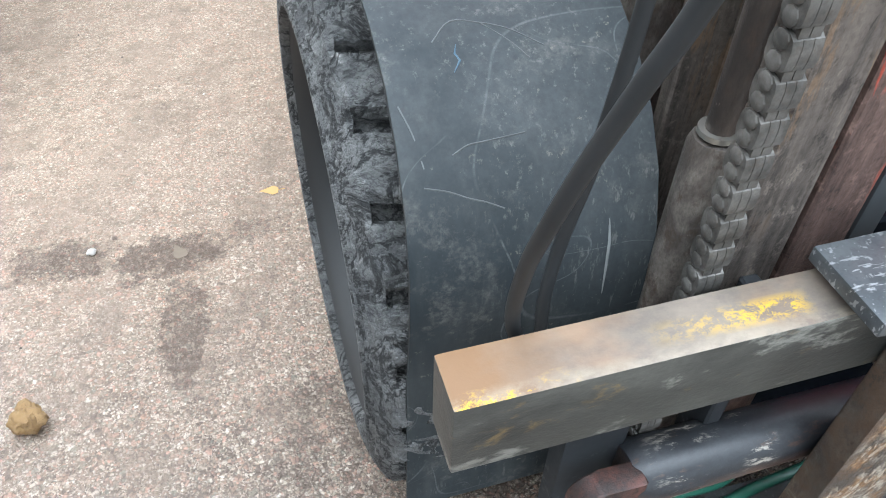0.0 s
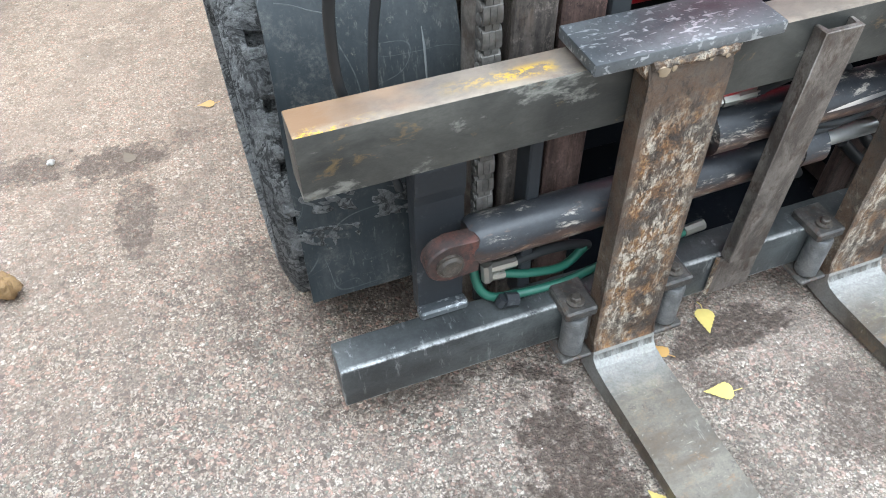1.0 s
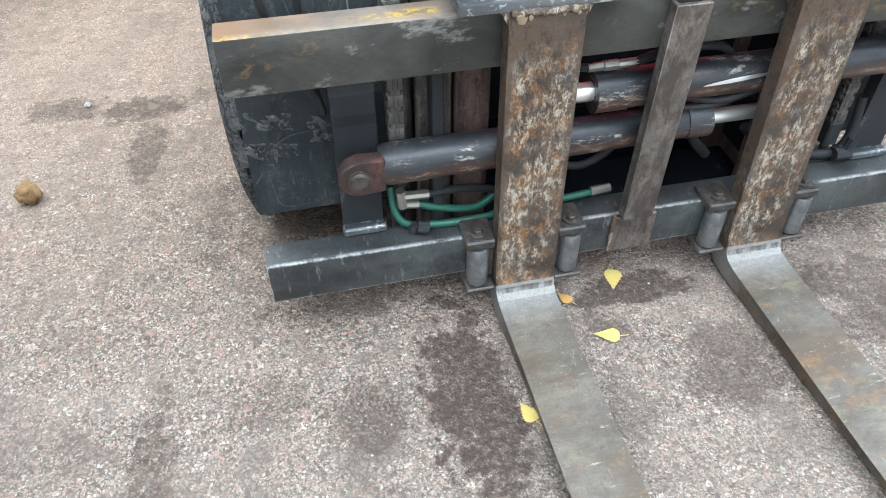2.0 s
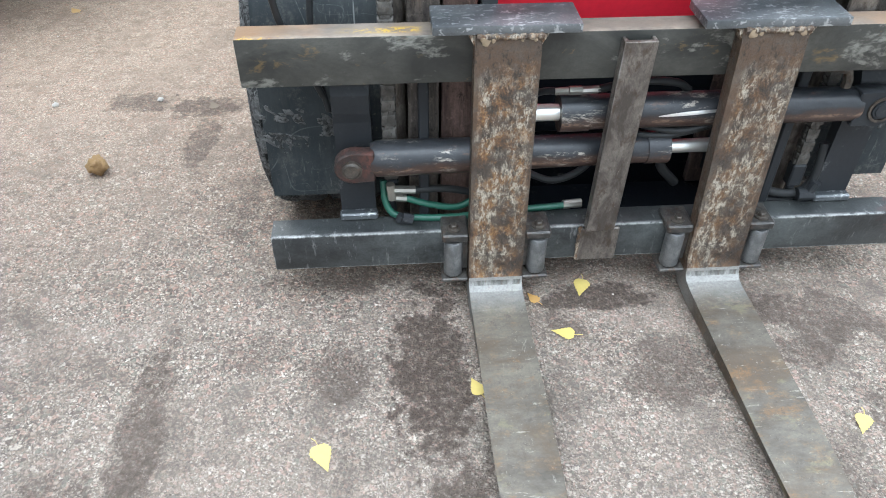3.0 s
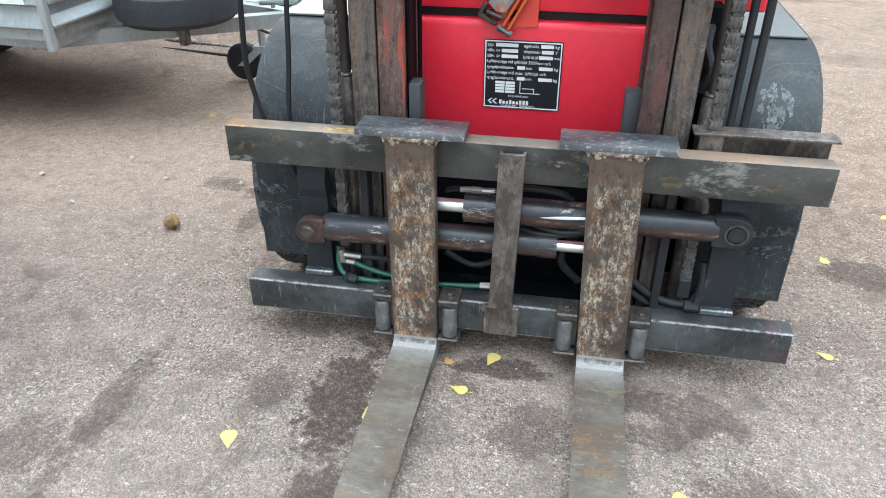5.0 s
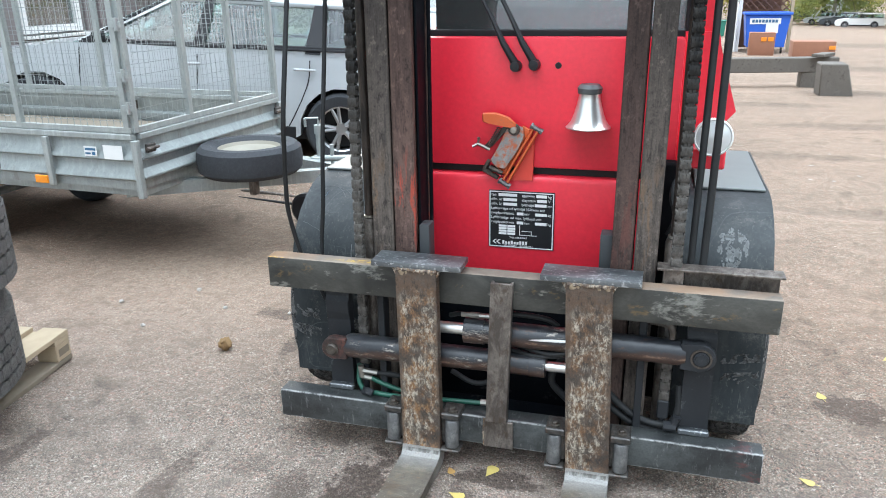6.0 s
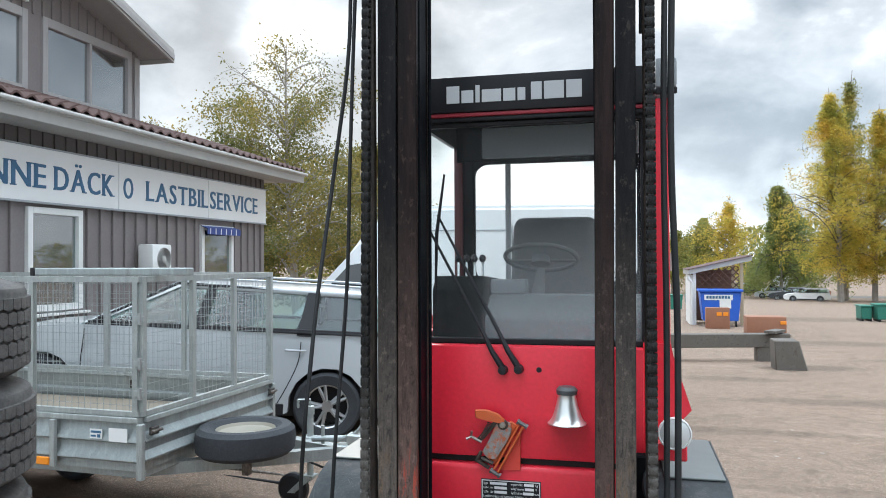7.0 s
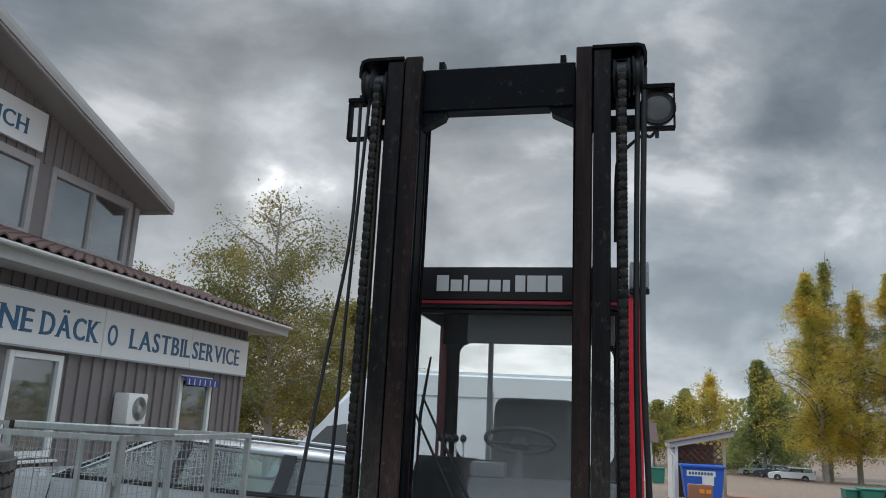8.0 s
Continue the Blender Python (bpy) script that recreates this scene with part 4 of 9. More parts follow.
def fender_paint():
    """Dark blue-grey paint under dust, with long curved scratches, chips and chalky patches."""
    n = Nodes("fender_paint")
    p = n.pos()
    big = n.noise(p, 4.0, 7.0, 0.66)
    streak = n.noise(n.pos((7.0, 7.0, 0.9)), 4.0, 6.0, 0.7)
    fine = n.noise(p, 110.0, 4.0, 0.75)
    c = n.mix(n.rng(big, 0.35, 0.7), (0.016, 0.021, 0.024), (0.040, 0.047, 0.050))
    c = n.mix(n.rng(streak, 0.48, 0.74, 0.0, 0.35), c, (0.085, 0.088, 0.085))
    chalk = n.math("MULTIPLY", n.rng(n.noise(p, 9.0, 8.0, 0.78), 0.52, 0.64), n.rng(fine, 0.40, 0.60))
    c = n.mix(n.math("MULTIPLY", chalk, 0.45), c, (0.200, 0.190, 0.170))
    g = n.add("ShaderNodeNewGeometry")
    sn = n.add("ShaderNodeSeparateXYZ")
    n.link(g.outputs["Normal"], sn.inputs[0])
    c = n.mix(n.math("MULTIPLY", n.rng(sn.outputs[2], 0.08, 0.75, 0.0, 0.30), n.rng(n.noise(n.pos((1.0, 1.0, 0.7)), 6.0, 7.0, 0.7), 0.34, 0.66)), c, (0.125, 0.132, 0.133))
    brk = n.noise(p, 6.5, 4.0, 0.6)
    for sc, w, gate in ((2.6, 0.0028, 0.40), (4.4, 0.0040, 0.46), (7.5, 0.0050, 0.52)):
        line = n.math("ABSOLUTE", n.math("SUBTRACT", n.noise(n.pos((1, 1, 1.5)), sc, 0.6, 0.4, 0.4), 0.5))
        m_ = n.math("MULTIPLY", n.rng(line, w, w * 0.3), n.rng(brk, gate, gate + 0.12))
        c = n.mix(n.math("MULTIPLY", n.math("MULTIPLY", m_, n.rng(fine, 0.35, 0.60)), 0.45), c, (0.20, 0.205, 0.20))
    drip = n.math("MULTIPLY", n.rng(n.noise(n.pos((1.6, 1.6, 0.28)), 75.0, 5.0, 0.75), 0.57, 0.66), n.rng(n.noise(p, 5.0, 4.0, 0.6), 0.44, 0.58))
    c = n.mix(n.math("MULTIPLY", drip, 0.4), c, (0.20, 0.195, 0.175))
    chips = n.math("MULTIPLY", n.rng(n.noise(p, 62.0, 5.0, 0.8), 0.62, 0.66), n.rng(n.noise(p, 7.0, 4.0, 0.6), 0.46, 0.56))
    c = n.mix(n.math("MULTIPLY", chips, 0.35), c, (0.30, 0.27, 0.21))
    c = n.mix(n.rng(fine, 0.4, 0.75, 0.0, 0.35), c, (0.018, 0.019, 0.020))
    n.bump(fine, 0.1, 0.001)
    n.set(c, n.rng(streak, 0.3, 0.7, 0.48, 0.70), 0.0, Specular_IOR_Level=0.20)


fender_paint()
plain("fascia_grey", (0.36, 0.345, 0.34), 0.6, 0.0, 0.2, 9.0)
plain("tail_red", (0.35, 0.02, 0.02), 0.25, 0.0, 0.1)
plain("car_glass_dark", (0.02, 0.025, 0.027), 0.05, 0.0, 0.0, 5.0, Specular_IOR_Level=0.8)
leaf_material("wood_leaves", [(0.0, (0.11, 0.14, 0.05)), (0.4, (0.24, 0.25, 0.07)), (0.8, (0.42, 0.35, 0.08)), (1.0, (0.52, 0.39, 0.09))])

MATS["mast_paint"].node_tree.nodes["Principled BSDF"].inputs["Specular IOR Level"].default_value = 0.06
for name in ("mast_steel", "mast_rusty", "mast_dull"):
    MATS[name].node_tree.nodes["Principled BSDF"].inputs["Specular IOR Level"].default_value = 0.13
for name in ("truck_black", "hose_rubber", "car_trim", "plate_black", "chain_steel"):
    MATS[name].node_tree.nodes["Principled BSDF"].inputs["Specular IOR Level"].default_value = 0.22
# truck red for the rear pillars, with the cab's inside shade in its colour
plain("shaded_red", (0.075, 0.010, 0.012), 0.5, 0.0, 0.3, 20.0)
# truck red for the header rim, with the sign board's shade in its colour
plain("shaded_rim_red", (0.30, 0.020, 0.034), 0.5, 0.0, 0.2, 20.0)
plain("blind_grey", (0.15, 0.165, 0.18), 0.6, 0.0, 0.2)
worn_steel("clamp_mix", (0.24, 0.235, 0.225), (0.38, 0.375, 0.36), (0.56, 0.12, 0.035), 0.75, (1, 1, 1), 22.0, 0.5, 0.2)
MATS["hook_steel"].node_tree.nodes["Principled BSDF"].inputs["Specular IOR Level"].default_value = 0.4
worn_steel("heel_steel", (0.11, 0.105, 0.095), (0.36, 0.35, 0.33), (0.15, 0.11, 0.08), 0.25, (3, 1, 1), 14.0, 0.36, 0.6)
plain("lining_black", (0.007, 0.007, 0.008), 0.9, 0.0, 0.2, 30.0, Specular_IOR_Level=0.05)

plain("rubbed_bright", (0.80, 0.80, 0.79), 0.30, 0.9, 0.15, 60.0)
glass_material("screen_glass", (0.97, 0.985, 0.98), 0.985, 0.0, 1.14, 0.15)
glass_material("side_glass", (0.98, 0.99, 0.985), 0.985, 0.0, 1.0)
leaf_material("autumn_leaves", [(0.0, (0.070, 0.095, 0.030)), (0.4, (0.16, 0.16, 0.045)), (0.75, (0.34, 0.26, 0.070)), (1.0, (0.52, 0.36, 0.10))])
worn_steel("bolt_dark", (0.050, 0.042, 0.036), (0.14, 0.12, 0.10), (0.12, 0.07, 0.045), 0.3, (1, 1, 1), 40.0, 0.45, 0.4)
plain("faint_scratch", (0.085, 0.090, 0.091), 0.7, 0.0, 0.5, 120.0)
plain("blue_smear", (0.045, 0.090, 0.125), 0.6, 0.0, 0.4, 120.0)
n = Nodes("grit_stone")
n.set(n.ramp(n.add("ShaderNodeNewGeometry").outputs["Random Per Island"], [(0.0, (0.06, 0.048, 0.040)), (0.4, (0.20, 0.145, 0.115)), (0.75, (0.33, 0.27, 0.225)), (1.0, (0.50, 0.46, 0.41))]), 0.9)

# ---- building helpers ----
def where(ob):
    """World place of an unturned thing or part."""
    p = Vector(ob.location)
    while ob.parent:
        ob = ob.parent
        p += ob.location
    return p


def thing(name, at, label, category, group="", kind=""):
    ob = new(name)
    ob.empty_display_size = 0.1
    ob.location = at
    return tagged(ob, label, category, group, kind)


def smooth_by_angle(me, degrees=35):
    me.shade_smooth()
    bm = bmesh.new()
    bm.from_mesh(me)
    lim = radians(degrees)
    for e in bm.edges:
        if len(e.link_faces) == 2 and e.calc_face_angle(0) > lim:
            e.smooth = False
    bm.to_mesh(me)
    bm.free()


def part(name, bm, material, parent=None, label="", kind=""):
    """Link a bmesh as ONE mesh object; its origin goes to its middle."""
    lo = Vector([min(v.co[i] for v in bm.verts) for i in range(3)])
    hi = Vector([max(v.co[i] for v in bm.verts) for i in range(3)])
    mid = (lo + hi) / 2
    bmesh.ops.translate(bm, verts=bm.verts, vec=-mid)
    bmesh.ops.recalc_face_normals(bm, faces=bm.faces)
    me = bpy.data.meshes.new(name)
    bm.to_mesh(me)
    bm.free()
    me.materials.append(MATS[material])
    smooth_by_angle(me)
    ob = new(name, me)
    if parent:
        ob.parent = parent
        ob.location = mid - where(parent)
    else:
        ob.location = mid
    return tagged(ob, label, kind=kind)


def again(ob, at, name=None, scale=None, turn=None):
    """Another object on the same mesh, with its middle at a world place."""
    o = ob.copy()
    scene.collection.objects.link(o)
    o.location = Vector(at) - (where(ob.parent) if ob.parent else Vector())
    if scale:
        o.scale = scale
    if turn:
        o.rotation_euler = [radians(a) for a in turn]
    return o


def add_box(bm, lo, hi, bevel=0.0, seg=1, m=None):
    r = bmesh.ops.create_cube(bm, size=1.0)
    vs = r["verts"]
    for v in vs:
        v.co = Vector([lo[i] + (v.co[i] + 0.5) * (hi[i] - lo[i]) for i in range(3)])
    if bevel > 0:
        es = list({e for v in vs for e in v.link_edges})
        out = bmesh.ops.bevel(bm, geom=es, offset=bevel, segments=seg, affect="EDGES", profile=0.6)
        vs = list({v for f in out["faces"] for v in f.verts} | {v for v in vs if v.is_valid})
    if m is not None:
        bmesh.ops.transform(bm, matrix=m, verts=[v for v in vs if v.is_valid])
    return bm


def box(lo, hi, bevel=0.0, seg=1, m=None):
    return add_box(bmesh.new(), lo, hi, bevel, seg, m)


def add_tube(bm, pts, r, seg=12, cap=True):
    """A tube along a polyline; r is one radius or one for each point."""
    pts = [Vector(p) for p in pts]
    rs = r if isinstance(r, (list, tuple)) else [r] * len(pts)
    t0 = (pts[1] - pts[0]).normalized()
    u = t0.orthogonal().normalized()
    rings = []
    for i, p in enumerate(pts):
        t = (pts[min(i + 1, len(pts) - 1)] - pts[max(i - 1, 0)]).normalized()
        u = (u - t * u.dot(t)).normalized()
        w = t.cross(u)
        rings.append([bm.verts.new(p + (u * math.cos(a) + w * math.sin(a)) * rs[i]) for a in [2 * math.pi * k / seg for k in range(seg)]])
    for a, b in zip(rings, rings[1:]):
        for k in range(seg):
            bm.faces.new((a[k], a[(k + 1) % seg], b[(k + 1) % seg], b[k]))
    if cap:
        bm.faces.new(rings[0][::-1])
        bm.faces.new(rings[-1])
    return bm


def tube(pts, r, seg=12, cap=True):
    return add_tube(bmesh.new(), pts, r, seg, cap)


def smooth_line(pts, n=8):
    """Catmull-Rom through the points."""
    pts = [Vector(p) for p in pts]
    ext = [2 * pts[0] - pts[1], *pts, 2 * pts[-1] - pts[-2]]
    out = []
    for i in range(1, len(ext) - 2):
        p0, p1, p2, p3 = ext[i - 1:i + 3]
        for k in range(n):
            t = k / n
            out.append(0.5 * ((2 * p1) + (p2 - p0) * t + (2 * p0 - 5 * p1 + 4 * p2 - p3) * t * t + (3 * p1 - p0 - 3 * p2 + p3) * t ** 3))
    out.append(pts[-1])
    return out


def add_prism(bm, poly, axis, a, b):
    """Extrude a polygon along an axis ('x', 'y' or 'z'); the polygon holds the two other coordinates in order."""
    def at(u, v, w):
        return {"x": (w, u, v), "y": (u, w, v), "z": (u, v, w)}[axis]
    va = [bm.verts.new(at(u, v, a)) for u, v in poly]
    vb = [bm.verts.new(at(u, v, b)) for u, v in poly]
    n = len(poly)
    bm.faces.new(va)
    bm.faces.new(vb[::-1])
    for i in range(n):
        bm.faces.new((va[i], vb[i], vb[(i + 1) % n], va[(i + 1) % n]))
    return bm


def prism(poly, axis, a, b, bevel=0.0):
    bm = add_prism(bmesh.new(), poly, axis, a, b)
    if bevel:
        bmesh.ops.bevel(bm, geom=[e for e in bm.edges], offset=bevel, segments=1, affect="EDGES")
    return bm


def lathe(profile, origin, axis="z", seg=32, bm=None):
    """Turn a profile of (radius, height) about an axis through origin. A closed profile gives a ring."""
    bm = bm or bmesh.new()
    o = Vector(origin)
    rings = []
    for r, h in profile:
        ring = []
        for k in range(seg):
            a = 2 * math.pi * k / seg
            c, s = r * math.cos(a), r * math.sin(a)
            ring.append(bm.verts.new(o + Vector({"z": (c, s, h), "x": (h, c, s), "y": (c, h, s)}[axis])))
        rings.append(ring)
    for a, b in zip(rings, rings[1:]):
        for k in range(seg):
            bm.faces.new((a[k], a[(k + 1) % seg], b[(k + 1) % seg], b[k]))
    if (Vector(profile[0]) - Vector(profile[-1])).length < 1e-6:
        bmesh.ops.remove_doubles(bm, verts=rings[0] + rings[-1], dist=1e-6)
    else:
        for ring, flip in ((rings[0], True), (rings[-1], False)):
            if max((v.co - ring[0].co).length for v in ring) > 1e-5:
                bm.faces.new(ring[::-1] if flip else ring)
    return bm


def join(*bms):
    out = bmesh.new()
    for b in bms:
        me = bpy.data.meshes.new("tmp")
        b.to_mesh(me)
        b.free()
        out.from_mesh(me)
        bpy.data.meshes.remove(me)
    return out


def moved(bm, m):
    bmesh.ops.transform(bm, matrix=m, verts=bm.verts)
    return bm


def lettering(text, size, depth, m, width=None, bold=0.0):
    """Letters of the built-in font as a bmesh, lower left corner at the pose m, reading along its x."""
    cu = bpy.data.curves.new("letters", "FONT")
    cu.body, cu.size, cu.extrude, cu.offset, cu.resolution_u = text, size, depth, bold, 3
    ob = bpy.data.objects.new("letters", cu)
    scene.collection.objects.link(ob)
    dg = bpy.context.evaluated_depsgraph_get()
    dg.update()
    me = bpy.data.meshes.new_from_object(ob.evaluated_get(dg))
    bm = bmesh.new()
    bm.from_mesh(me)
    bpy.data.objects.remove(ob)
    bpy.data.curves.remove(cu)
    bpy.data.meshes.remove(me)
    if width:
        xs = [v.co.x for v in bm.verts]
        k = width / (max(xs) - min(xs))
        x0 = min(xs)
        for v in bm.verts:
            v.co.x = (v.co.x - x0) * k
    return moved(bm, m)


SERIF = {"N": ((0.10, 1), (0.10, 0), (0.92, 1)), "E": ((0.12, 1), (0.12, 0)), "D": ((0.10, 1), (0.10, 0)), "Ä": ((0.06, 0), (0.94, 0)), "A": ((0.06, 0), (0.94, 0)), "K": ((0.12, 1), (0.12, 0), (0.88, 1), (0.92, 0)),
         "L": ((0.16, 1), (0.16, 0)), "T": ((0.50, 0),), "B": ((0.14, 1), (0.14, 0)), "I": ((0.5, 1), (0.5, 0)), "R": ((0.13, 1), (0.13, 0), (0.92, 0)), "V": ((0.06, 1), (0.94, 1)), "U": ((0.12, 1), (0.88, 1)), "H": ((0.12, 1), (0.12, 0), (0.88, 1), (0.88, 0))}


def serif_word(text, size, depth, m, width):
    """A word of capitals in the built-in font, each with small feet and hair strokes at its stems."""
    one = []
    pen = 0.0
    for ch in text:
        # stems are broad and bars thin: the glyph twice, a stem's half apart
        g = lettering(ch, size, depth, Matrix.Identity(4), None, 0.0)
        g = join(g, moved(lettering(ch, size, depth, Matrix.Identity(4), None, 0.0), Matrix.Translation((size * 0.042, 0, 0.0006))))
        xs = [v.co.x for v in g.verts]
        a, b = min(xs), max(xs)
        bmesh.ops.translate(g, verts=g.verts, vec=(pen - a, 0, 0))
        top = max(v.co.y for v in g.verts) if ch != "Ä" else size * 0.7
        w = b - a
        for at, up in SERIF.get(ch, ()):
            y = top if up else 0.0
            t, half = size * 0.035, size * 0.105
            c = pen + at * w
            add_box(g, (c - half, y - t if up else y - 0.002, -depth), (c + half, y + 0.002 if up else y + t, depth))
        pen += w + size * 0.115
        one.append(g)
    bm = join(*one)
    xs = [v.co.x for v in bm.verts]
    k, x0 = width / (max(xs) - min(xs)), min(xs)
    for v in bm.verts:
        v.co.x = (v.co.x - x0) * k
    return moved(bm, m)


def ground_z(x, y):
    """The yard falls gently away along y and rises a little towards the building; far off it levels out."""
    yy = y - 0.23
    if yy > 86:
        fall = 86 + 12 * math.tanh((yy - 86) / 12)
    elif yy < -8:
        fall = -8 + 20 * math.tanh((yy + 8) / 20)
    else:
        fall = yy
    side = max(0.0, -1.8 - x)

    def ease(v):
        v = max(0.0, min(1.0, v))
        return v * v * (3 - 2 * v)
    # a low swell under the parked car
    swell = ease((y - 3.5) / 1.2) * ease((7.2 - y) / 1.0) * ease((0.2 - x) / 1.2) * (0.10 - 0.041 * max(-5.5, min(0.0, x)))
    return -0.036 * fall + 0.042 * side * side / (side + 1.2) * (1.0 if side < 8 else 8 / side) + swell


def ground_mesh():
    def steps(fine, far):
        a = list(np.arange(-fine, fine + 0.01, 0.5))
        v, st = fine, 1.0
        while v < far:
            v += st
            st *= 1.25
            a = [-v] + a + [v]
        return a
    xs, ys = steps(12, 2600), steps(14, 2600)
    vs = [(x, y, ground_z(x, y)) for y in ys for x in xs]
    n = len(xs)
    fs = [(j * n + i, j * n + i + 1, (j + 1) * n + i + 1, (j + 1) * n + i) for j in range(len(ys) - 1) for i in range(n - 1)]
    me = bpy.data.meshes.new("ground")
    me.from_pydata(vs, [], fs)
    me.materials.append(MATS["asphalt"])
    me.shade_smooth()
    return tagged(new("ground", me), "worn grey-pink asphalt yard with oil stains and grit", "ground", kind="structure")


ground_mesh()

# ---- the forklift truck ----
FENDER = [(0.450, 0.50), (0.452, 0.62), (0.462, 0.69), (0.488, 0.755), (0.528, 0.808), (0.580, 0.850), (0.640, 0.881), (0.705, 0.900), (0.775, 0.907)]


def build_forklift():
    T = thing("forklift_truck", (1.09, 1.2, ground_z(1.09, 1.2)), "red and black forklift truck with lowered forks on asphalt", "forklift")

    # carriage bars and posts
    part("carriage_top_bar", box((0.277, 0.286, 0.606), (1.903, 0.350, 0.713), 0.0035, 2), "bar_steel", T, "dark worn steel bar with yellow and rust-brown paint left on top")
    part("carriage_lower_bar", box((0.279, 0.284, 0.099), (1.909, 0.354, 0.203), 0.004, 2), "bar_dark", T, "black-painted steel bar with rubbed grey front")
    for x0, x1 in ((0.450, 0.535), (1.658, 1.746)):
        bm = prism([(0.362, 0.203), (0.362, 0.470), (0.350, 0.500), (0.350, 0.545), (0.362, 0.560), (0.362, 0.606), (0.395, 0.606), (0.395, 0.203)], "x", x0, x1, 0.002)
        p = part("carriage_post", bm, "truck_black", T)
        part("weld_plate", box((x0 - 0.004, 0.340, 0.203), (x1 + 0.004, 0.366, 0.222), 0.004), "hook_steel", p)
    # carriage side plates that run in the mast
    for x in (0.655, 1.525):
        part("carriage_side_plate", box((x - 0.012, 0.352, 0.16), (x + 0.012, 0.40, 0.66), 0.003), "truck_black", T)
    # middle channel, open at the top, with its foot plate
    ch = bmesh.new()
    add_prism(ch, [(1.058, 0.258), (1.128, 0.258), (1.128, 0.2855), (1.120, 0.2855), (1.120, 0.266), (1.066, 0.266), (1.066, 0.2855), (1.058, 0.2855)], "z", 0.205, 0.700)
    for v in ch.verts:
        v.co.x -= 0.014 * (0.70 - v.co.z) / 0.5
    bmesh.ops.bevel(ch, geom=list(ch.edges), offset=0.0015, segments=1, affect="EDGES")
    c = part("channel_post", ch, "brown_steel", T, "brown rusty steel channel welded upright")
    part("foot_plate", box((1.034, 0.274, 0.098), (1.134, 0.2838, 0.200), 0.003), "brown_steel", c)
    part("weld_bead", tube([(1.036, 0.279, 0.10), (1.034, 0.278, 0.15), (1.036, 0.279, 0.203)], 0.005, 6), "fork_steel", c)

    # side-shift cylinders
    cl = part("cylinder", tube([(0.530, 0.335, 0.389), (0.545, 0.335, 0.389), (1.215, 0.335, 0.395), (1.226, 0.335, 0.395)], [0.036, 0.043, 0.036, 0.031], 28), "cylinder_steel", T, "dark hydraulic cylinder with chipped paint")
    part("rod", tube([(1.22, 0.335, 0.395), (1.36, 0.335, 0.396)], 0.0165, 20), "horn_chrome", cl, "bright chromed piston rod")
    lug = prism([(0.487 + 0.040 * math.cos(a), 0.384 + 0.040 * math.sin(a)) for a in [math.pi * (0.5 + k / 12) for k in range(13)]] + [(0.540, 0.348), (0.540, 0.424)], "y", 0.300, 0.334, 0.003)
    part("lug", lug, "lug_red", cl, "rounded lug with worn red paint")
    part("pin", lathe([(0.001, 0), (0.016, 0.0), (0.021, 0.004), (0.024, 0.004), (0.024, 0.018)], (0.487, 0.290, 0.384), "y", 20), "bolt_dark", cl)
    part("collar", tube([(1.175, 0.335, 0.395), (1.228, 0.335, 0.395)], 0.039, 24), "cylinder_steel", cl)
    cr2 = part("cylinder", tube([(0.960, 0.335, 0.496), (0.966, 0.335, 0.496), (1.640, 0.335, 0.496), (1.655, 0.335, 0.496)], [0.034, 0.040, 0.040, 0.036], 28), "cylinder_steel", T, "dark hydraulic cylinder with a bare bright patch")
    part("rod", tube([(0.87, 0.335, 0.497), (0.965, 0.335, 0.497)], 0.0195, 20), "horn_chrome", cr2, "bright chromed piston rod")
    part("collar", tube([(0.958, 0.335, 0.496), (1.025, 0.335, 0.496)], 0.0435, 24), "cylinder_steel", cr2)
    lug = prism([(1.700 + 0.044 * math.cos(a), 0.496 + 0.044 * math.sin(a)) for a in [math.pi * (-0.5 + k / 12) for k in range(13)]] + [(1.640, 0.540), (1.640, 0.452)], "y", 0.304, 0.345, 0.003)
    part("lug", lug, "truck_black", cr2)
    part("pin", lathe([(0.001, 0), (0.017, 0.0), (0.018, 0.003), (0.0225, 0.003), (0.024, 0.014)], (1.700, 0.295, 0.496), "y", 20), "truck_black", cr2)
    part("ring", lathe([(0.026, 0.0), (0.032, 0.0), (0.032, 0.008), (0.026, 0.008), (0.026, 0.0)], (1.700, 0.299, 0.496), "y", 24), "bolt_dark", cr2)

    bm = bmesh.new()
    rub = []
    for i in range(25):
        t = i / 24
        half = 21 * math.sin(math.pi * t) ** 0.6 * + 0.3
        mid_a = 8 + 16 * t
        rub.append([bm.verts.new((1.175 + 0.165 * t, 0.335 - 0.0404 * math.cos(radians(mid_a + half * q)), 0.496 + 0.0404 * math.sin(radians(mid_a + half * q)))) for q in (-1, -0.5, 0, 0.5, 1)])
    for r0, r1 in zip(rub, rub[1:]):
        for j in range(4):
            bm.faces.new((r0[j], r1[j], r1[j + 1], r0[j + 1]))
    part("rubbed_patch", bm, "rubbed_bright", cr2, "long bare patch rubbed through the paint")

    # forks with their hook plates
    def fork(x0, x1, lean, hx0, hx1):
        prof = [(0.2845, 0.727), (0.246, 0.727), (0.242, 0.700), (0.242, 0.115), (0.2405, 0.095)]
        blade = [(0.232, 0.070), (0.216, 0.056), (0.190, 0.054)]
        tip = [(-0.30, 0.047), (-0.90, 0.020), (-0.94, 0.013), (-0.94, 0.009), (0.20, 0.009), (0.262, 0.012), (0.2845, 0.030)]
        def lay(y, z):
            return (y, z + (-0.036 * (y - 0.23) if z < 0.06 else 0))
        bm = add_prism(bmesh.new(), prof + [(0.236, 0.088), (0.262, 0.055), (0.2845, 0.050)], "x", x0, x1)
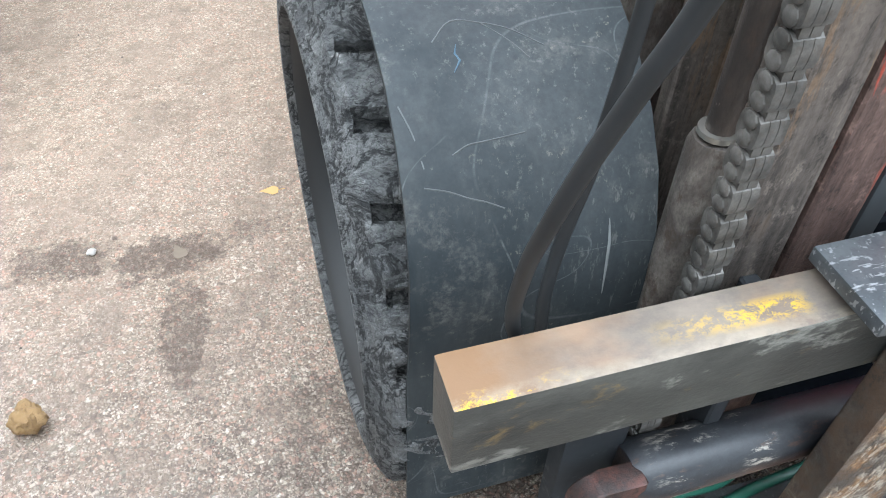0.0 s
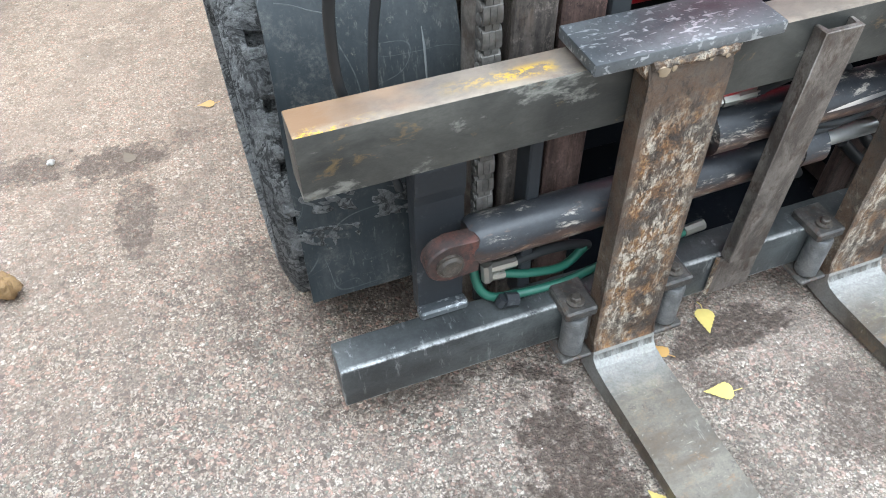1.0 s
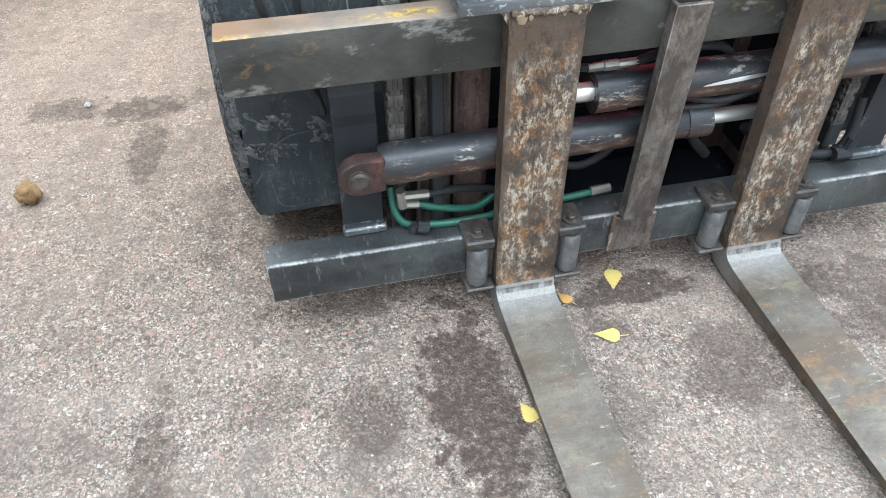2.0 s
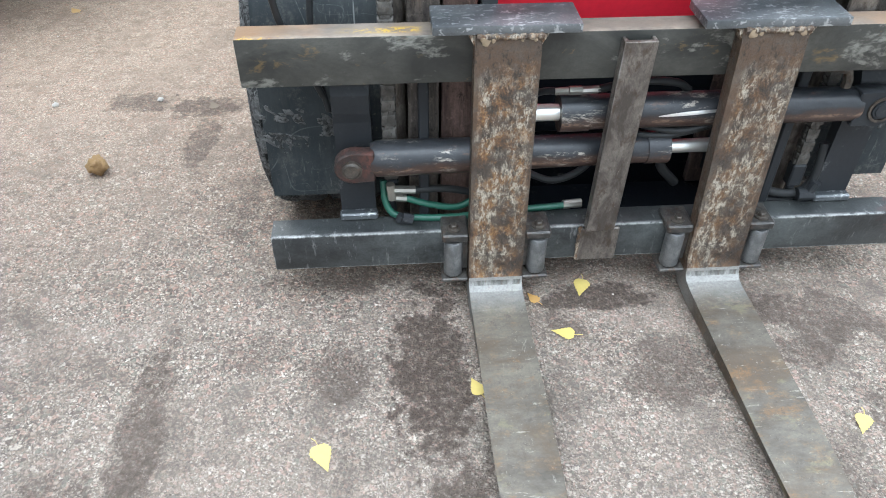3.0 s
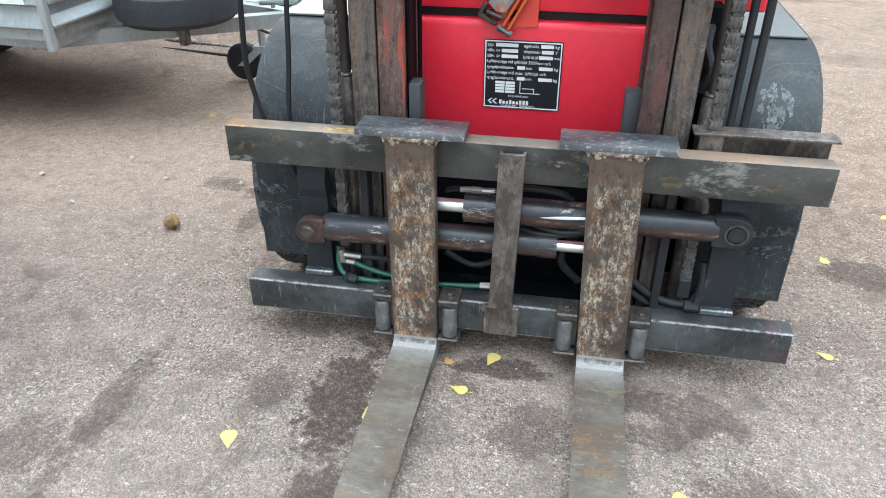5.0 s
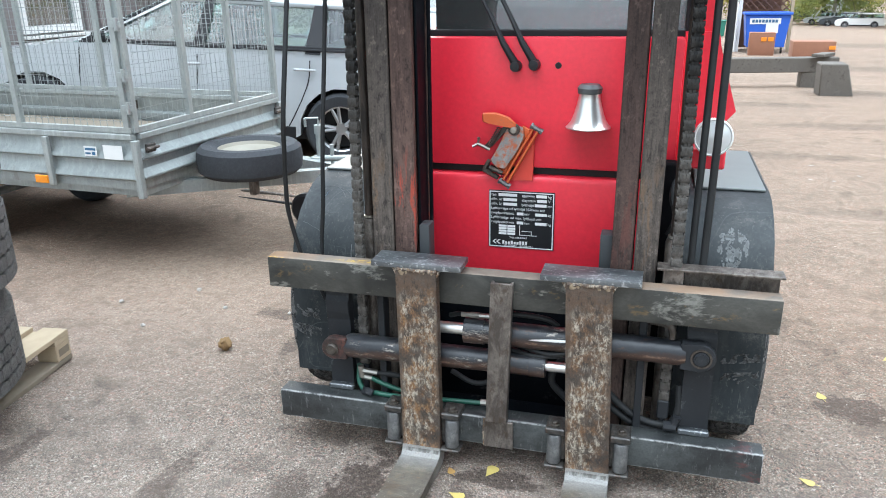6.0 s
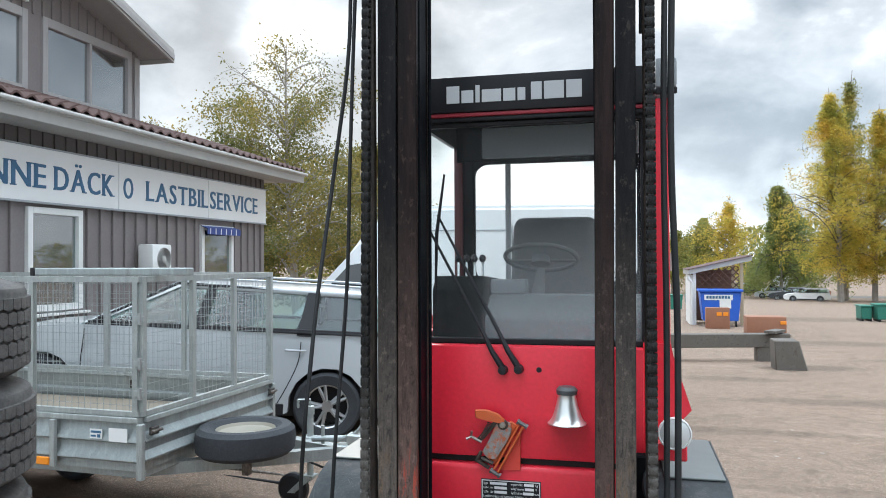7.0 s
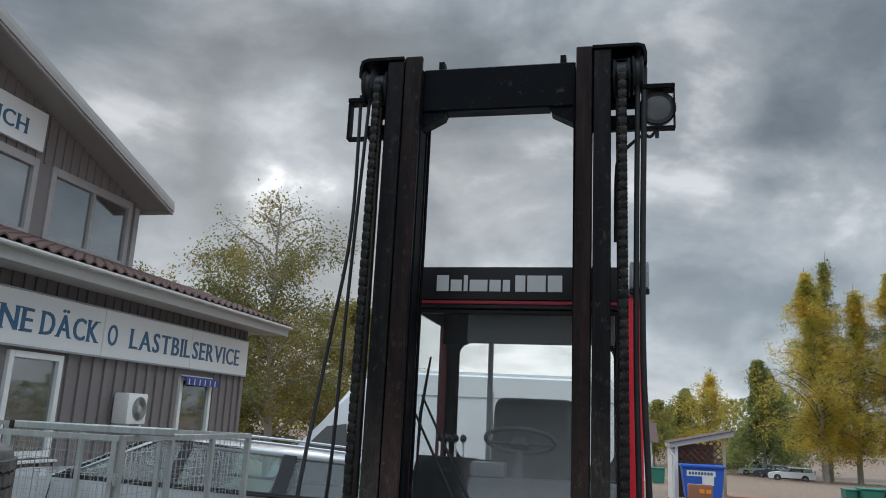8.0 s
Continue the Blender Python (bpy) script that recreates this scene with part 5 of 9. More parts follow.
        for v in bm.verts:
            v.co.x += lean * (0.7 - v.co.z)
        bmesh.ops.bevel(bm, geom=[e for e in bm.edges if abs((e.verts[0].co - e.verts[1].co).normalized().z) > 0.8], offset=0.004, segments=2, affect="EDGES")
        f = part("fork", bm, "fork_steel", T, "flat rusty steel fork shank, pitted brown and grey")
        bm = add_prism(bmesh.new(), [lay(y, z) for y, z in [(0.2845, 0.0495), (0.262, 0.0545), (0.236, 0.0875), *blade, *tip]], "x", x0, x1)
        xm = (x0 + x1) / 2
        for v in bm.verts:
            v.co.x += lean * 0.65
            if v.co.y < -0.6:
                v.co.x = xm + lean * 0.65 + (v.co.x - xm - lean * 0.65) * max(0.45, 1 - (-0.6 - v.co.y) * 1.3)
        bmesh.ops.bevel(bm, geom=[e for e in bm.edges if abs((e.verts[0].co - e.verts[1].co).normalized().y) > 0.9], offset=0.003, segments=1, affect="EDGES")
        part("blade", bm, "blade_steel", f, "grey rubbed steel fork blade lying close to the ground")
        bm = prism([lay(y, z) for y, z in [(0.2345, 0.0790), (0.2322, 0.0722), (0.2278, 0.0678), (0.2275, 0.0686), (0.2316, 0.0728), (0.2338, 0.0792)]], "x", x0 + lean * 0.65 + 0.003, x1 + lean * 0.65 - 0.003)
        part("heel_polish", bm, "heel_steel", f, "bright polished heel")
        hk = box((hx0, 0.247, 0.728), (hx1, 0.352, 0.747), 0.003, 2)
        part("hook_plate", hk, "hook_steel", f, "thick black steel plate with silvery scratches")
        w = smooth_line([(x0 + 0.003 + (x1 - x0) * k / 14, 0.2460 + 0.0008 * math.sin(k * 2.1), 0.7245) for k in range(15)], 2)
        part("weld_bead", tube(w, [0.0062 + 0.0014 * math.sin(i * 1.7) for i in range(len(w))], 8), "fork_steel", f)
        for xe, sg in ((x0, -1), (x1, 1)):
            part("weld_fillet", prism([(xe - sg * 0.001, 0.7277), (xe + sg * 0.014, 0.7277), (xe + sg * 0.006, 0.715), (xe - sg * 0.001, 0.700)], "y", 0.248, 0.282, 0.002), "fork_steel", f)
        for wx, wr in ((x0 + 0.020, 0.012), (x0 + 0.036, 0.006), (x1 - 0.014, 0.008 if x0 > 1 else 0.005), (x1 - 0.040, 0.007 if x0 > 1 else 0.004)):
            lump = bmesh.new()
            bmesh.ops.create_icosphere(lump, subdivisions=2, radius=wr * 0.8)
            for v in lump.verts:
                v.co *= 1 + 0.45 * noise.noise(v.co * (1.6 / wr) + Vector((wx * 40, 0, 0)))
                v.co.y *= 0.35
            part("weld_lump", moved(lump, Matrix.Translation((wx, 0.2425, 0.718))), "weld_light", f)
        # rollers and their brackets on both sides of the shank foot
        for s in (-1, 1):
            xs = (x0 if s < 0 else x1) + lean * 0.5
            bx = sorted((xs + s * 0.001, xs + s * 0.066))
            b = part("roller_bracket", join(box((bx[0], 0.246, 0.196), (bx[1], 0.330, 0.219), 0.004), box((bx[0] + (0.05 if s < 0 else 0), 0.2605, 0.10), (bx[1] - (0.05 if s > 0 else 0), 0.2835, 0.196), 0.002), box((bx[0], 0.236, 0.076), (bx[1], 0.300, 0.087), 0.003)), "bracket_steel", f, "welded steel bracket holding a guide roller")
            xc = xs + s * 0.037
            part("roller", lathe([(0.020, 0.089), (0.0235, 0.093), (0.0235, 0.190), (0.020, 0.195)], (xc, 0.262, 0), "z", 18), "roller_steel", b, "grey steel guide roller")
            part("bolt", join(lathe([(0.017, 0.219), (0.017, 0.224), (0.012, 0.225)], (xc, 0.272, 0), "z", 16), lathe([(0.0105, 0.224), (0.0105, 0.233), (0.008, 0.235)], (xc, 0.272, 0), "z", 6)), "bolt_dark", b)
        return f
    fork(0.752, 0.886, 0.010, 0.668, 0.965)
    fork(1.292, 1.430, 0.036, 1.212, 1.512)

    # hydraulic hoses on the carriage
    def hose(pts, r, mat="hose_rubber", parent=T, label=""):
        return part("hose", tube(smooth_line(pts, 7), r, 16), mat, parent, label)
    g = hose([(0.556, 0.372, 0.300), (0.560, 0.352, 0.245), (0.585, 0.338, 0.217), (0.65, 0.330, 0.2125), (0.73, 0.328, 0.2125), (0.80, 0.338, 0.2125), (0.95, 0.352, 0.2125), (1.045, 0.360, 0.2135)], 0.0085, "hose_green", T, "bright green hydraulic hose")
    part("fitting", tube([(1.005, 0.357, 0.2150), (1.052, 0.361, 0.2155)], 0.0115, 8), "zinc_fitting", g)
    g = hose([(0.600, 0.352, 0.262), (0.660, 0.350, 0.240), (0.735, 0.356, 0.222), (0.79, 0.372, 0.24)], 0.0085, "hose_green", T, "bright green hydraulic hose")
    part("fitting", tube([(0.572, 0.350, 0.266), (0.610, 0.352, 0.258)], 0.0105, 8), "zinc_fitting", g)
    g = hose([(0.625, 0.352, 0.282), (0.70, 0.362, 0.276), (0.765, 0.372, 0.256), (0.80, 0.378, 0.235)], 0.0095)
    part("fitting", join(tube([(0.580, 0.348, 0.288), (0.632, 0.352, 0.282)], 0.0105, 8), tube([(0.572, 0.346, 0.306), (0.576, 0.346, 0.262)], 0.011, 8)), "zinc_fitting", g)
    part("fitting_block", join(tube([(0.600, 0.318, 0.225), (0.624, 0.316, 0.218)], 0.014, 8), tube([(0.590, 0.318, 0.216), (0.598, 0.318, 0.232)], 0.011, 8)), "truck_black", T)
    hose([(1.13, 0.350, 0.455), (1.24, 0.318, 0.448), (1.33, 0.322, 0.470), (1.40, 0.345, 0.505)], 0.008)
    hose([(1.08, 0.352, 0.440), (1.20, 0.325, 0.432), (1.32, 0.330, 0.452), (1.42, 0.35, 0.47)], 0.008)
    hose([(0.90, 0.362, 0.530), (0.93, 0.345, 0.546), (0.955, 0.335, 0.550)], 0.008)
    g = hose([(1.04, 0.335, 0.551), (1.12, 0.340, 0.566), (1.22, 0.350, 0.556), (1.26, 0.36, 0.53)], 0.009)
    part("fitting", join(tube([(0.945, 0.335, 0.550), (0.975, 0.335, 0.551)], 0.0085, 6), tube([(0.976, 0.335, 0.551), (1.005, 0.335, 0.551)], 0.0105, 6), tube([(1.006, 0.335, 0.551), (1.045, 0.335, 0.552)], 0.009, 8)), "zinc_fitting", g)
    g = hose([(1.42, 0.355, 0.585), (1.50, 0.348, 0.592), (1.555, 0.342, 0.588)], 0.0085)
    part("fitting", join(tube([(1.545, 0.342, 0.588), (1.585, 0.338, 0.586)], 0.011, 8), tube([(1.585, 0.338, 0.586), (1.606, 0.336, 0.580), (1.612, 0.335, 0.560), (1.613, 0.335, 0.540)], 0.0115, 8)), "bolt_dark", g)
    hose([(1.38, 0.380, 0.36), (1.45, 0.372, 0.285), (1.52, 0.368, 0.235), (1.585, 0.366, 0.2165), (1.632, 0.366, 0.226), (1.652, 0.370, 0.275), (1.650, 0.380, 0.36)], 0.0115)
    hose([(1.37, 0.386, 0.315), (1.44, 0.380, 0.250), (1.51, 0.376, 0.205), (1.57, 0.374, 0.190), (1.62, 0.374, 0.196), (1.640, 0.378, 0.22)], 0.0115)
    part("fitting_block", join(tube([(1.610, 0.352, 0.222), (1.650, 0.352, 0.222)], 0.017, 8), tube([(1.64, 0.352, 0.225), (1.65, 0.352, 0.26)], 0.013, 8)), "truck_black", T)
    hose([(0.89, 0.40, 0.30), (0.98, 0.39, 0.268), (1.06, 0.40, 0.30), (1.07, 0.41, 0.36)], 0.009)
    hose([(1.30, 0.40, 0.42), (1.255, 0.385, 0.37), (1.245, 0.385, 0.31), (1.30, 0.40, 0.24)], 0.012)

    # angle iron on the bar's right end
    bm = join(box((1.552, 0.352, 0.752), (1.912, 0.412, 0.759), 0.001), box((1.634, 0.398, 0.690), (1.905, 0.406, 0.752), 0.001), box((1.57, 0.362, 0.64), (1.63, 0.372, 0.752), 0.001))
    part("angle_iron", bm, "brown_steel", T, "thin brown angle iron behind the bar")

    # mast: outer and inner channels
    def rail(x0, x1, mat, z0, z1, ya=0.40, yb=0.60, web_left=True):
        w = (x0, x0 + 0.016) if web_left else (x1 - 0.016, x1)
        bm = join(box((x0, ya, z0), (x1, ya + 0.024, z1), 0.003), box((x0, yb - 0.024, z0), (x1, yb, z1), 0.003), box((w[0], ya + 0.024, z0), (w[1], yb - 0.024, z1)))
        foot, head = (-0.004, 0.004) if x0 < 1 else (-0.014, 0.004)
        for v in bm.verts:
            v.co.x += foot + (head - foot) * (v.co.z - 0.7) / 2.65
        return part("mast_rail", bm, mat, T)
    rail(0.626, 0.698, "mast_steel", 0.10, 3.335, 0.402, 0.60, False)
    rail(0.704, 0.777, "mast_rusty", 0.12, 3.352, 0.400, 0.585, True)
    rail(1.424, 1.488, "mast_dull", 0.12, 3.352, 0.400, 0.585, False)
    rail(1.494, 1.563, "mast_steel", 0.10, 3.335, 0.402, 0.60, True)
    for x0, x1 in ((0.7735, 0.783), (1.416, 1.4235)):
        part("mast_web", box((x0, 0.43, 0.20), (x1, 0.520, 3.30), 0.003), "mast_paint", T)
    part("mast_pipe", tube([(0.790, 0.53, 0.75), (0.797, 0.53, 3.09)], 0.0065, 10), "mast_paint", T)
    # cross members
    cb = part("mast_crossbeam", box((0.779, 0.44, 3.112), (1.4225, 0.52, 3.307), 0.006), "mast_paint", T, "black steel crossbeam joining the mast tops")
    for a, b in ((0.779, 1), (1.4225, -1)):
        part("gusset", prism([(a, 3.111), (a + b * 0.105, 3.111), (a + b * 0.095, 3.087), (a, 3.037)], "y", 0.45, 0.51), "mast_paint", cb)
    for x in (0.855, 1.372):
        part("tab", box((x - 0.012, 0.45, 3.3075), (x + 0.012, 0.50, 3.345), 0.002), "mast_paint", cb)
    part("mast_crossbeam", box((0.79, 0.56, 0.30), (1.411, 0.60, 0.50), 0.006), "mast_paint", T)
    for x0, x1, y in ((0.783, 0.818, 0.404), (1.372, 1.4155, 0.435)):
        part("stop_block", box((x0, y, 0.64), (x1, y + 0.065, 0.825), 0.006, 2), "block_grey", T)
    # mast heads with their chain sheaves
    for s, xin, xo, xc in ((-1, 0.700, 0.504, 0.592), (1, 1.492, 1.706, 1.607)):
        z1 = 3.352
        a, b = sorted((xin, xo))
        out = [(xin, z1), (xo - s * 0.035, z1), (xo - s * 0.008, z1 - 0.010), (xo, z1 - 0.040), (xo, z1 - 0.085), (xo - s * 0.012, z1 - 0.085), (xo - s * 0.012, z1 - 0.042), (xo - s * 0.020, z1 - 0.020), (xo - s * 0.040, z1 - 0.013), (xin, z1 - 0.013)]
        h = part("mast_head", prism(out, "y", 0.395, 0.56), "mast_paint", T, "bent black plate over the chain sheave")
        part("sheave", lathe([(0.02, -0.034), (0.076, -0.034), (0.084, -0.030), (0.066, -0.018), (0.066, 0.018), (0.084, 0.030), (0.076, 0.034), (0.02, 0.034)], (xc, 0.462, 3.230), "x", 28), "truck_black", h)
        part("hose_sheave", lathe([(0.02, -0.022), (0.076, -0.022), (0.082, -0.018), (0.066, -0.006), (0.066, 0.006), (0.082, 0.018), (0.076, 0.022), (0.02, 0.022)], (xo - s * 0.036, 0.462, 3.240), "x", 24), "truck_black", h)
        part("axle", tube([(a, 0.458, 3.235), (b - 0.015, 0.458, 3.235)], 0.014, 10), "truck_black", h)
        part("sheave_guard", box((min(xc - 0.045, xc + 0.045), 0.505, 3.115), (xc + 0.060, 0.515, 3.335), 0.002), "mast_paint", h)
        part("side_cheek", box((xin - 0.006 if s < 0 else xin - 0.004, 0.43, 3.08), (xin + 0.004 if s < 0 else xin + 0.006, 0.56, 3.34), 0.002), "mast_paint", h)
    # lamp brackets and the working lamp
    for s, x0, x1 in ((-1, 0.452, 0.532), (1, 1.690, 1.812)):
        y = 0.455
        z0, z1 = 3.001, 3.186
        br = part("lamp_bracket", join(box((x0, y - 0.03, z1 - 0.022), (x1, y + 0.03, z1), 0.003), box((x0, y - 0.02, z0), (x1, y + 0.02, z0 + 0.008)),
                                       box((x0 if s < 0 else x1 - 0.006, y - 0.02, z0 + 0.008), (x0 + 0.012 if s < 0 else x1, y + 0.02, z1 - 0.022))), "mast_paint", T)
        arm = (x1, 0.70) if s < 0 else (1.49, x0)
        part("arm", box((arm[0], y + 0.02, z0 + 0.012), (arm[1], y + 0.05, z0 + 0.075), 0.003), "mast_paint", br)
        if s > 0:
            lp = part("work_lamp", lathe([(0.034, 0.075), (0.056, 0.05), (0.071, 0.015), (0.073, -0.005), (0.067, -0.010), (0.062, -0.006)], (1.745, y, 3.090), "y", 28), "truck_black", br, "round black working lamp with ribbed glass")
            part("lens", lathe([(0.001, -0.012), (0.03, -0.010), (0.0625, -0.004), (0.0625, -0.002)], (1.745, y, 3.090), "y", 28), "lamp_dull", lp)
            part("stud", tube([(1.742, y, z0 - 0.035), (1.742, y, z0)], 0.008, 8), "truck_black", lp)
            part("wire", tube(smooth_line([(1.735, y, 2.991), (1.715, y, 2.971), (1.680, y, 2.975), (1.60, y + 0.02, 2.90), (1.583, y + 0.02, 2.80), (1.580, y + 0.03, 2.55)], 5), 0.007, 8), "hose_rubber", lp)

    # lift chains: leaf links on pins, one object each
    def link_mesh():
        bm = bmesh.new()
        # outer pack, then the narrower inner pack that joins it to the next
        for off, half, up in ((-0.0120, 0.0056, 0), (0.0, 0.0056, 0), (0.0120, 0.0056, 0), (-0.0066, 0.0060, 1), (0.0066, 0.0060, 1)):
            z0 = 0.019 if up else 0.0
            dy = 0.0112 if up else 0.0142
            pts = []
            for cz, sgn in ((z0 + 0.0165, 1), (z0 + 0.0025, -1)):
                for j in range(6):
                    a = math.pi * j / 5
                    pts.append((dy * sgn * math.copysign(abs(math.cos(a)) ** 0.6, math.cos(a)), cz + 0.0105 * math.sin(a) * sgn))
            add_prism(bm, pts, "x", off - half, off + half)
        for z0 in (0.0, 0.019):
            add_tube(bm, [(-0.0212, 0, z0), (-0.0195, 0, z0), (-0.0176, 0, z0), (0.0176, 0, z0), (0.0195, 0, z0), (0.0212, 0, z0)], [0.006, 0.0088, 0.0092, 0.0092, 0.0088, 0.006], 9)
        bmesh.ops.scale(bm, vec=(0.82, 1.0, 1.0), verts=bm.verts)
        return bm
    for xc in (0.575, 1.605):
        ch = part("lift_chain", join(box((xc - 0.018, 0.368, 0.235), (xc + 0.018, 0.400, 0.300), 0.004), tube([(xc, 0.384, 0.17), (xc, 0.384, 0.235)], 0.011, 10)), "truck_black", T, "leaf chain of dull steel links")
        z, first = 0.305, None
        while z < 3.23:
            at = Vector((xc + (0.020 if xc < 1 else 0.003) * (z - 0.3) / 2.9, 0.384, z))
            if first is None:
                first = part("link", moved(link_mesh(), Matrix.Translation(at)), "chain_steel", ch)
                zoff = where(first) - at
            else:
                again(first, at + zoff)
            z += 0.038
    # lift cylinders behind the chains
    for xc in (0.592, 1.598):
        b = part("lift_cylinder", lathe([(0.024, 0.10), (0.028, 0.11), (0.028, 0.815), (0.024, 0.826), (0.0, 0.828)], (xc, 0.447, 0), "z", 20), "brown_steel", T, "worn lift cylinder with a long rod")
        part("rod", tube([(xc, 0.447, 0.82), (xc, 0.447, 3.14)], 0.0150, 14), "rod_steel", b)
        part("ring", lathe([(0.0175, 0.830), (0.0215, 0.830), (0.0215, 0.836), (0.0175, 0.836)], (xc, 0.447, 0), "z", 16), "zinc_fitting", b)
    # long hoses from the mast heads
    hose([(0.505, 0.44, 3.20), (0.507, 0.43, 2.60), (0.447, 0.43, 2.12), (0.420, 0.330, 1.65), (0.418, 0.250, 1.34), (0.405, 0.238, 1.18), (0.389, 0.259, 1.085), (0.377, 0.276, 1.027), (0.364, 0.297, 0.955), (0.354, 0.316, 0.885), (0.352, 0.340, 0.812), (0.362, 0.370, 0.705), (0.40, 0.392, 0.60), (0.43, 0.40, 0.52)], 0.0076)
    hose([(0.545, 0.44, 3.20), (0.522, 0.43, 2.55), (0.507, 0.43, 2.12), (0.492, 0.43, 1.64), (0.456, 0.405, 1.10), (0.440, 0.408, 0.88), (0.424, 0.415, 0.757), (0.418, 0.417, 0.66), (0.425, 0.41, 0.56), (0.44, 0.40, 0.48)], 0.0072)
    hose([(1.671, 0.44, 3.26), (1.652, 0.43, 2.2), (1.656, 0.43, 1.5), (1.650, 0.425, 0.80), (1.648, 0.42, 0.60)], 0.0105)
    hose([(1.697, 0.44, 3.26), (1.676, 0.43, 2.2), (1.692, 0.43, 1.5), (1.686, 0.425, 0.80), (1.680, 0.42, 0.60)], 0.0115)

    # wheels with heavy lugs under arched fenders
    for s, xi, xo in ((-1, 0.56, 0.236), (1, 1.64, 1.918)):
        yc, zc, R = 0.88, 0.408, 0.431
        prof = [(0.334, 0.030), (0.336, 0.008), (0.341, 0.001), (0.349, 0.0), (0.357, 0.0005), (0.359, 0.004), (0.367, 0.002), (0.370, 0.006), (0.378, 0.004), (0.381, 0.008), (0.390, 0.007), (0.394, 0.011), (0.402, 0.012), (0.402, 0.06)]
        w = abs(xo - xi)
        full = prof + [(0.400, w - 0.05)] + [(r, w - h) for r, h in prof[::-1][1:]] + [prof[0]]
        body = lathe([(r, -s * (h - 0) + xo) for r, h in full], (0, yc, zc), "x", 56)
        ty = part("tyre", body, "lug_rubber", T, "worn chunky black rubber drive tyre")
        rnd = random.Random(3 + s)
        da = 2 * math.pi / 26
        for k in range(26):
            a0 = da * k
            for row in (0, 1):
                h0, h1 = (0.022, 0.150) if row == 0 else (0.160, w - 0.016)
                na, nh = 11, 12
                bm = bmesh.new()
                top, low = [], []
                for i in range(nh + 1):
                    u = i / nh
                    line_t, line_l = [], []
                    for j in range(na + 1):
                        v = j / na
                        ang = a0 + da * (0.22 * u + 0.5 * row + 0.80 * v)
                        rim = 0.010 if i in (0, nh) or j in (0, na) else 0.0
                        spot = Vector((60 * (h0 + (h1 - h0) * u) + 7 * s, 60 * R * ang, 3.0 * row))
                        r2 = R - rim + 0.0075 * noise.noise(spot) + 0.0050 * noise.noise(spot * 2.3) + rnd.uniform(-0.001, 0.001)
                        x2 = xo - s * (h0 + (h1 - h0) * u + 0.003 * noise.noise(spot * 1.7 + Vector((5, 0, 0))))
                        line_t.append(bm.verts.new((x2, yc + r2 * math.cos(ang), zc + r2 * math.sin(ang))))
                        line_l.append(bm.verts.new((x2, yc + 0.396 * math.cos(ang), zc + 0.396 * math.sin(ang))) if rim else None)
                    top.append(line_t)
                    low.append(line_l)
                for i in range(nh):
                    for j in range(na):
                        bm.faces.new((top[i][j], top[i][j + 1], top[i + 1][j + 1], top[i + 1][j]))
                for i in (0, nh):
                    for j in range(na):
                        bm.faces.new((low[i][j], low[i][j + 1], top[i][j + 1], top[i][j]))
                for j in (0, na):
                    for i in range(nh):
                        bm.faces.new((low[i][j], low[i + 1][j], top[i + 1][j], top[i][j]))
                part("lug", bm, "lug_rubber", ty)
        rnd2 = random.Random(31 + s)
        sh = lathe([(r, xo - s * h) for r, h in ((0.398, 0.010), (0.404, 0.012), (0.408, 0.016), (0.414, 0.017), (0.418, 0.021), (0.425, 0.024), (0.425, 0.032), (0.400, 0.036), (0.398, 0.010))], (0, yc, zc), "x", 150)
        for v in sh.verts:
            v.co += Vector((rnd2.uniform(-1, 1), rnd2.uniform(-1, 1), rnd2.uniform(-1, 1))) * 0.0026
        part("shoulder", sh, "lug_rubber", ty, "rough torn shoulder of the tread")
        part("rim", lathe([(0.05, xo - s * 0.15), (0.15, xo - s * 0.16), (0.22, xo - s * 0.145), (0.262, xo - s * 0.125), (0.288, xo - s * 0.09), (0.300, xo - s * 0.050), (0.312, xo - s * 0.030), (0.326, xo - s * 0.018), (0.3335, xo - s * 0.016), (0.334, xo - s * 0.13)], (0, yc, zc), "x", 48), "rim_grey", ty)
        # fender: bent sheet, upright in front and level on top
        fx0, fx1 = (0.268, 0.568) if s < 0 else (1.628, 1.895)
        arc = [(0.452, 0.205), *FENDER, (1.42, 0.908)]
        inn = [(y + 0.006 * (1 if y < 0.6 else 0.3), z - 0.006 * (1 if z > 0.8 else 0.2)) for y, z in arc]
        fb = add_prism(bmesh.new(), arc + inn[::-1], "x", fx0, fx1)
        for v in fb.verts:
            if s < 0 and v.co.x < 0.3:
                v.co.x += 0.006 + 0.018 * max(0.0, min(1.0, (v.co.z - 0.45) / 0.4))
        fd = part("fender", fb, "fender_paint", T, "scratched dark grey sheet-metal fender")
        part("inner_wall", box((fx1 - 0.005 if s < 0 else fx0, 0.78, 0.30), (fx1 if s < 0 else fx0 + 0.005, 1.42, 0.898)), "truck_black", fd)
        part("step_cover", box((fx0 + 0.030, 0.76, 0.9085), (fx1 - 0.012, 1.40, 0.916), 0.002), "fender_light", fd, "lighter grey top cover")
    return T


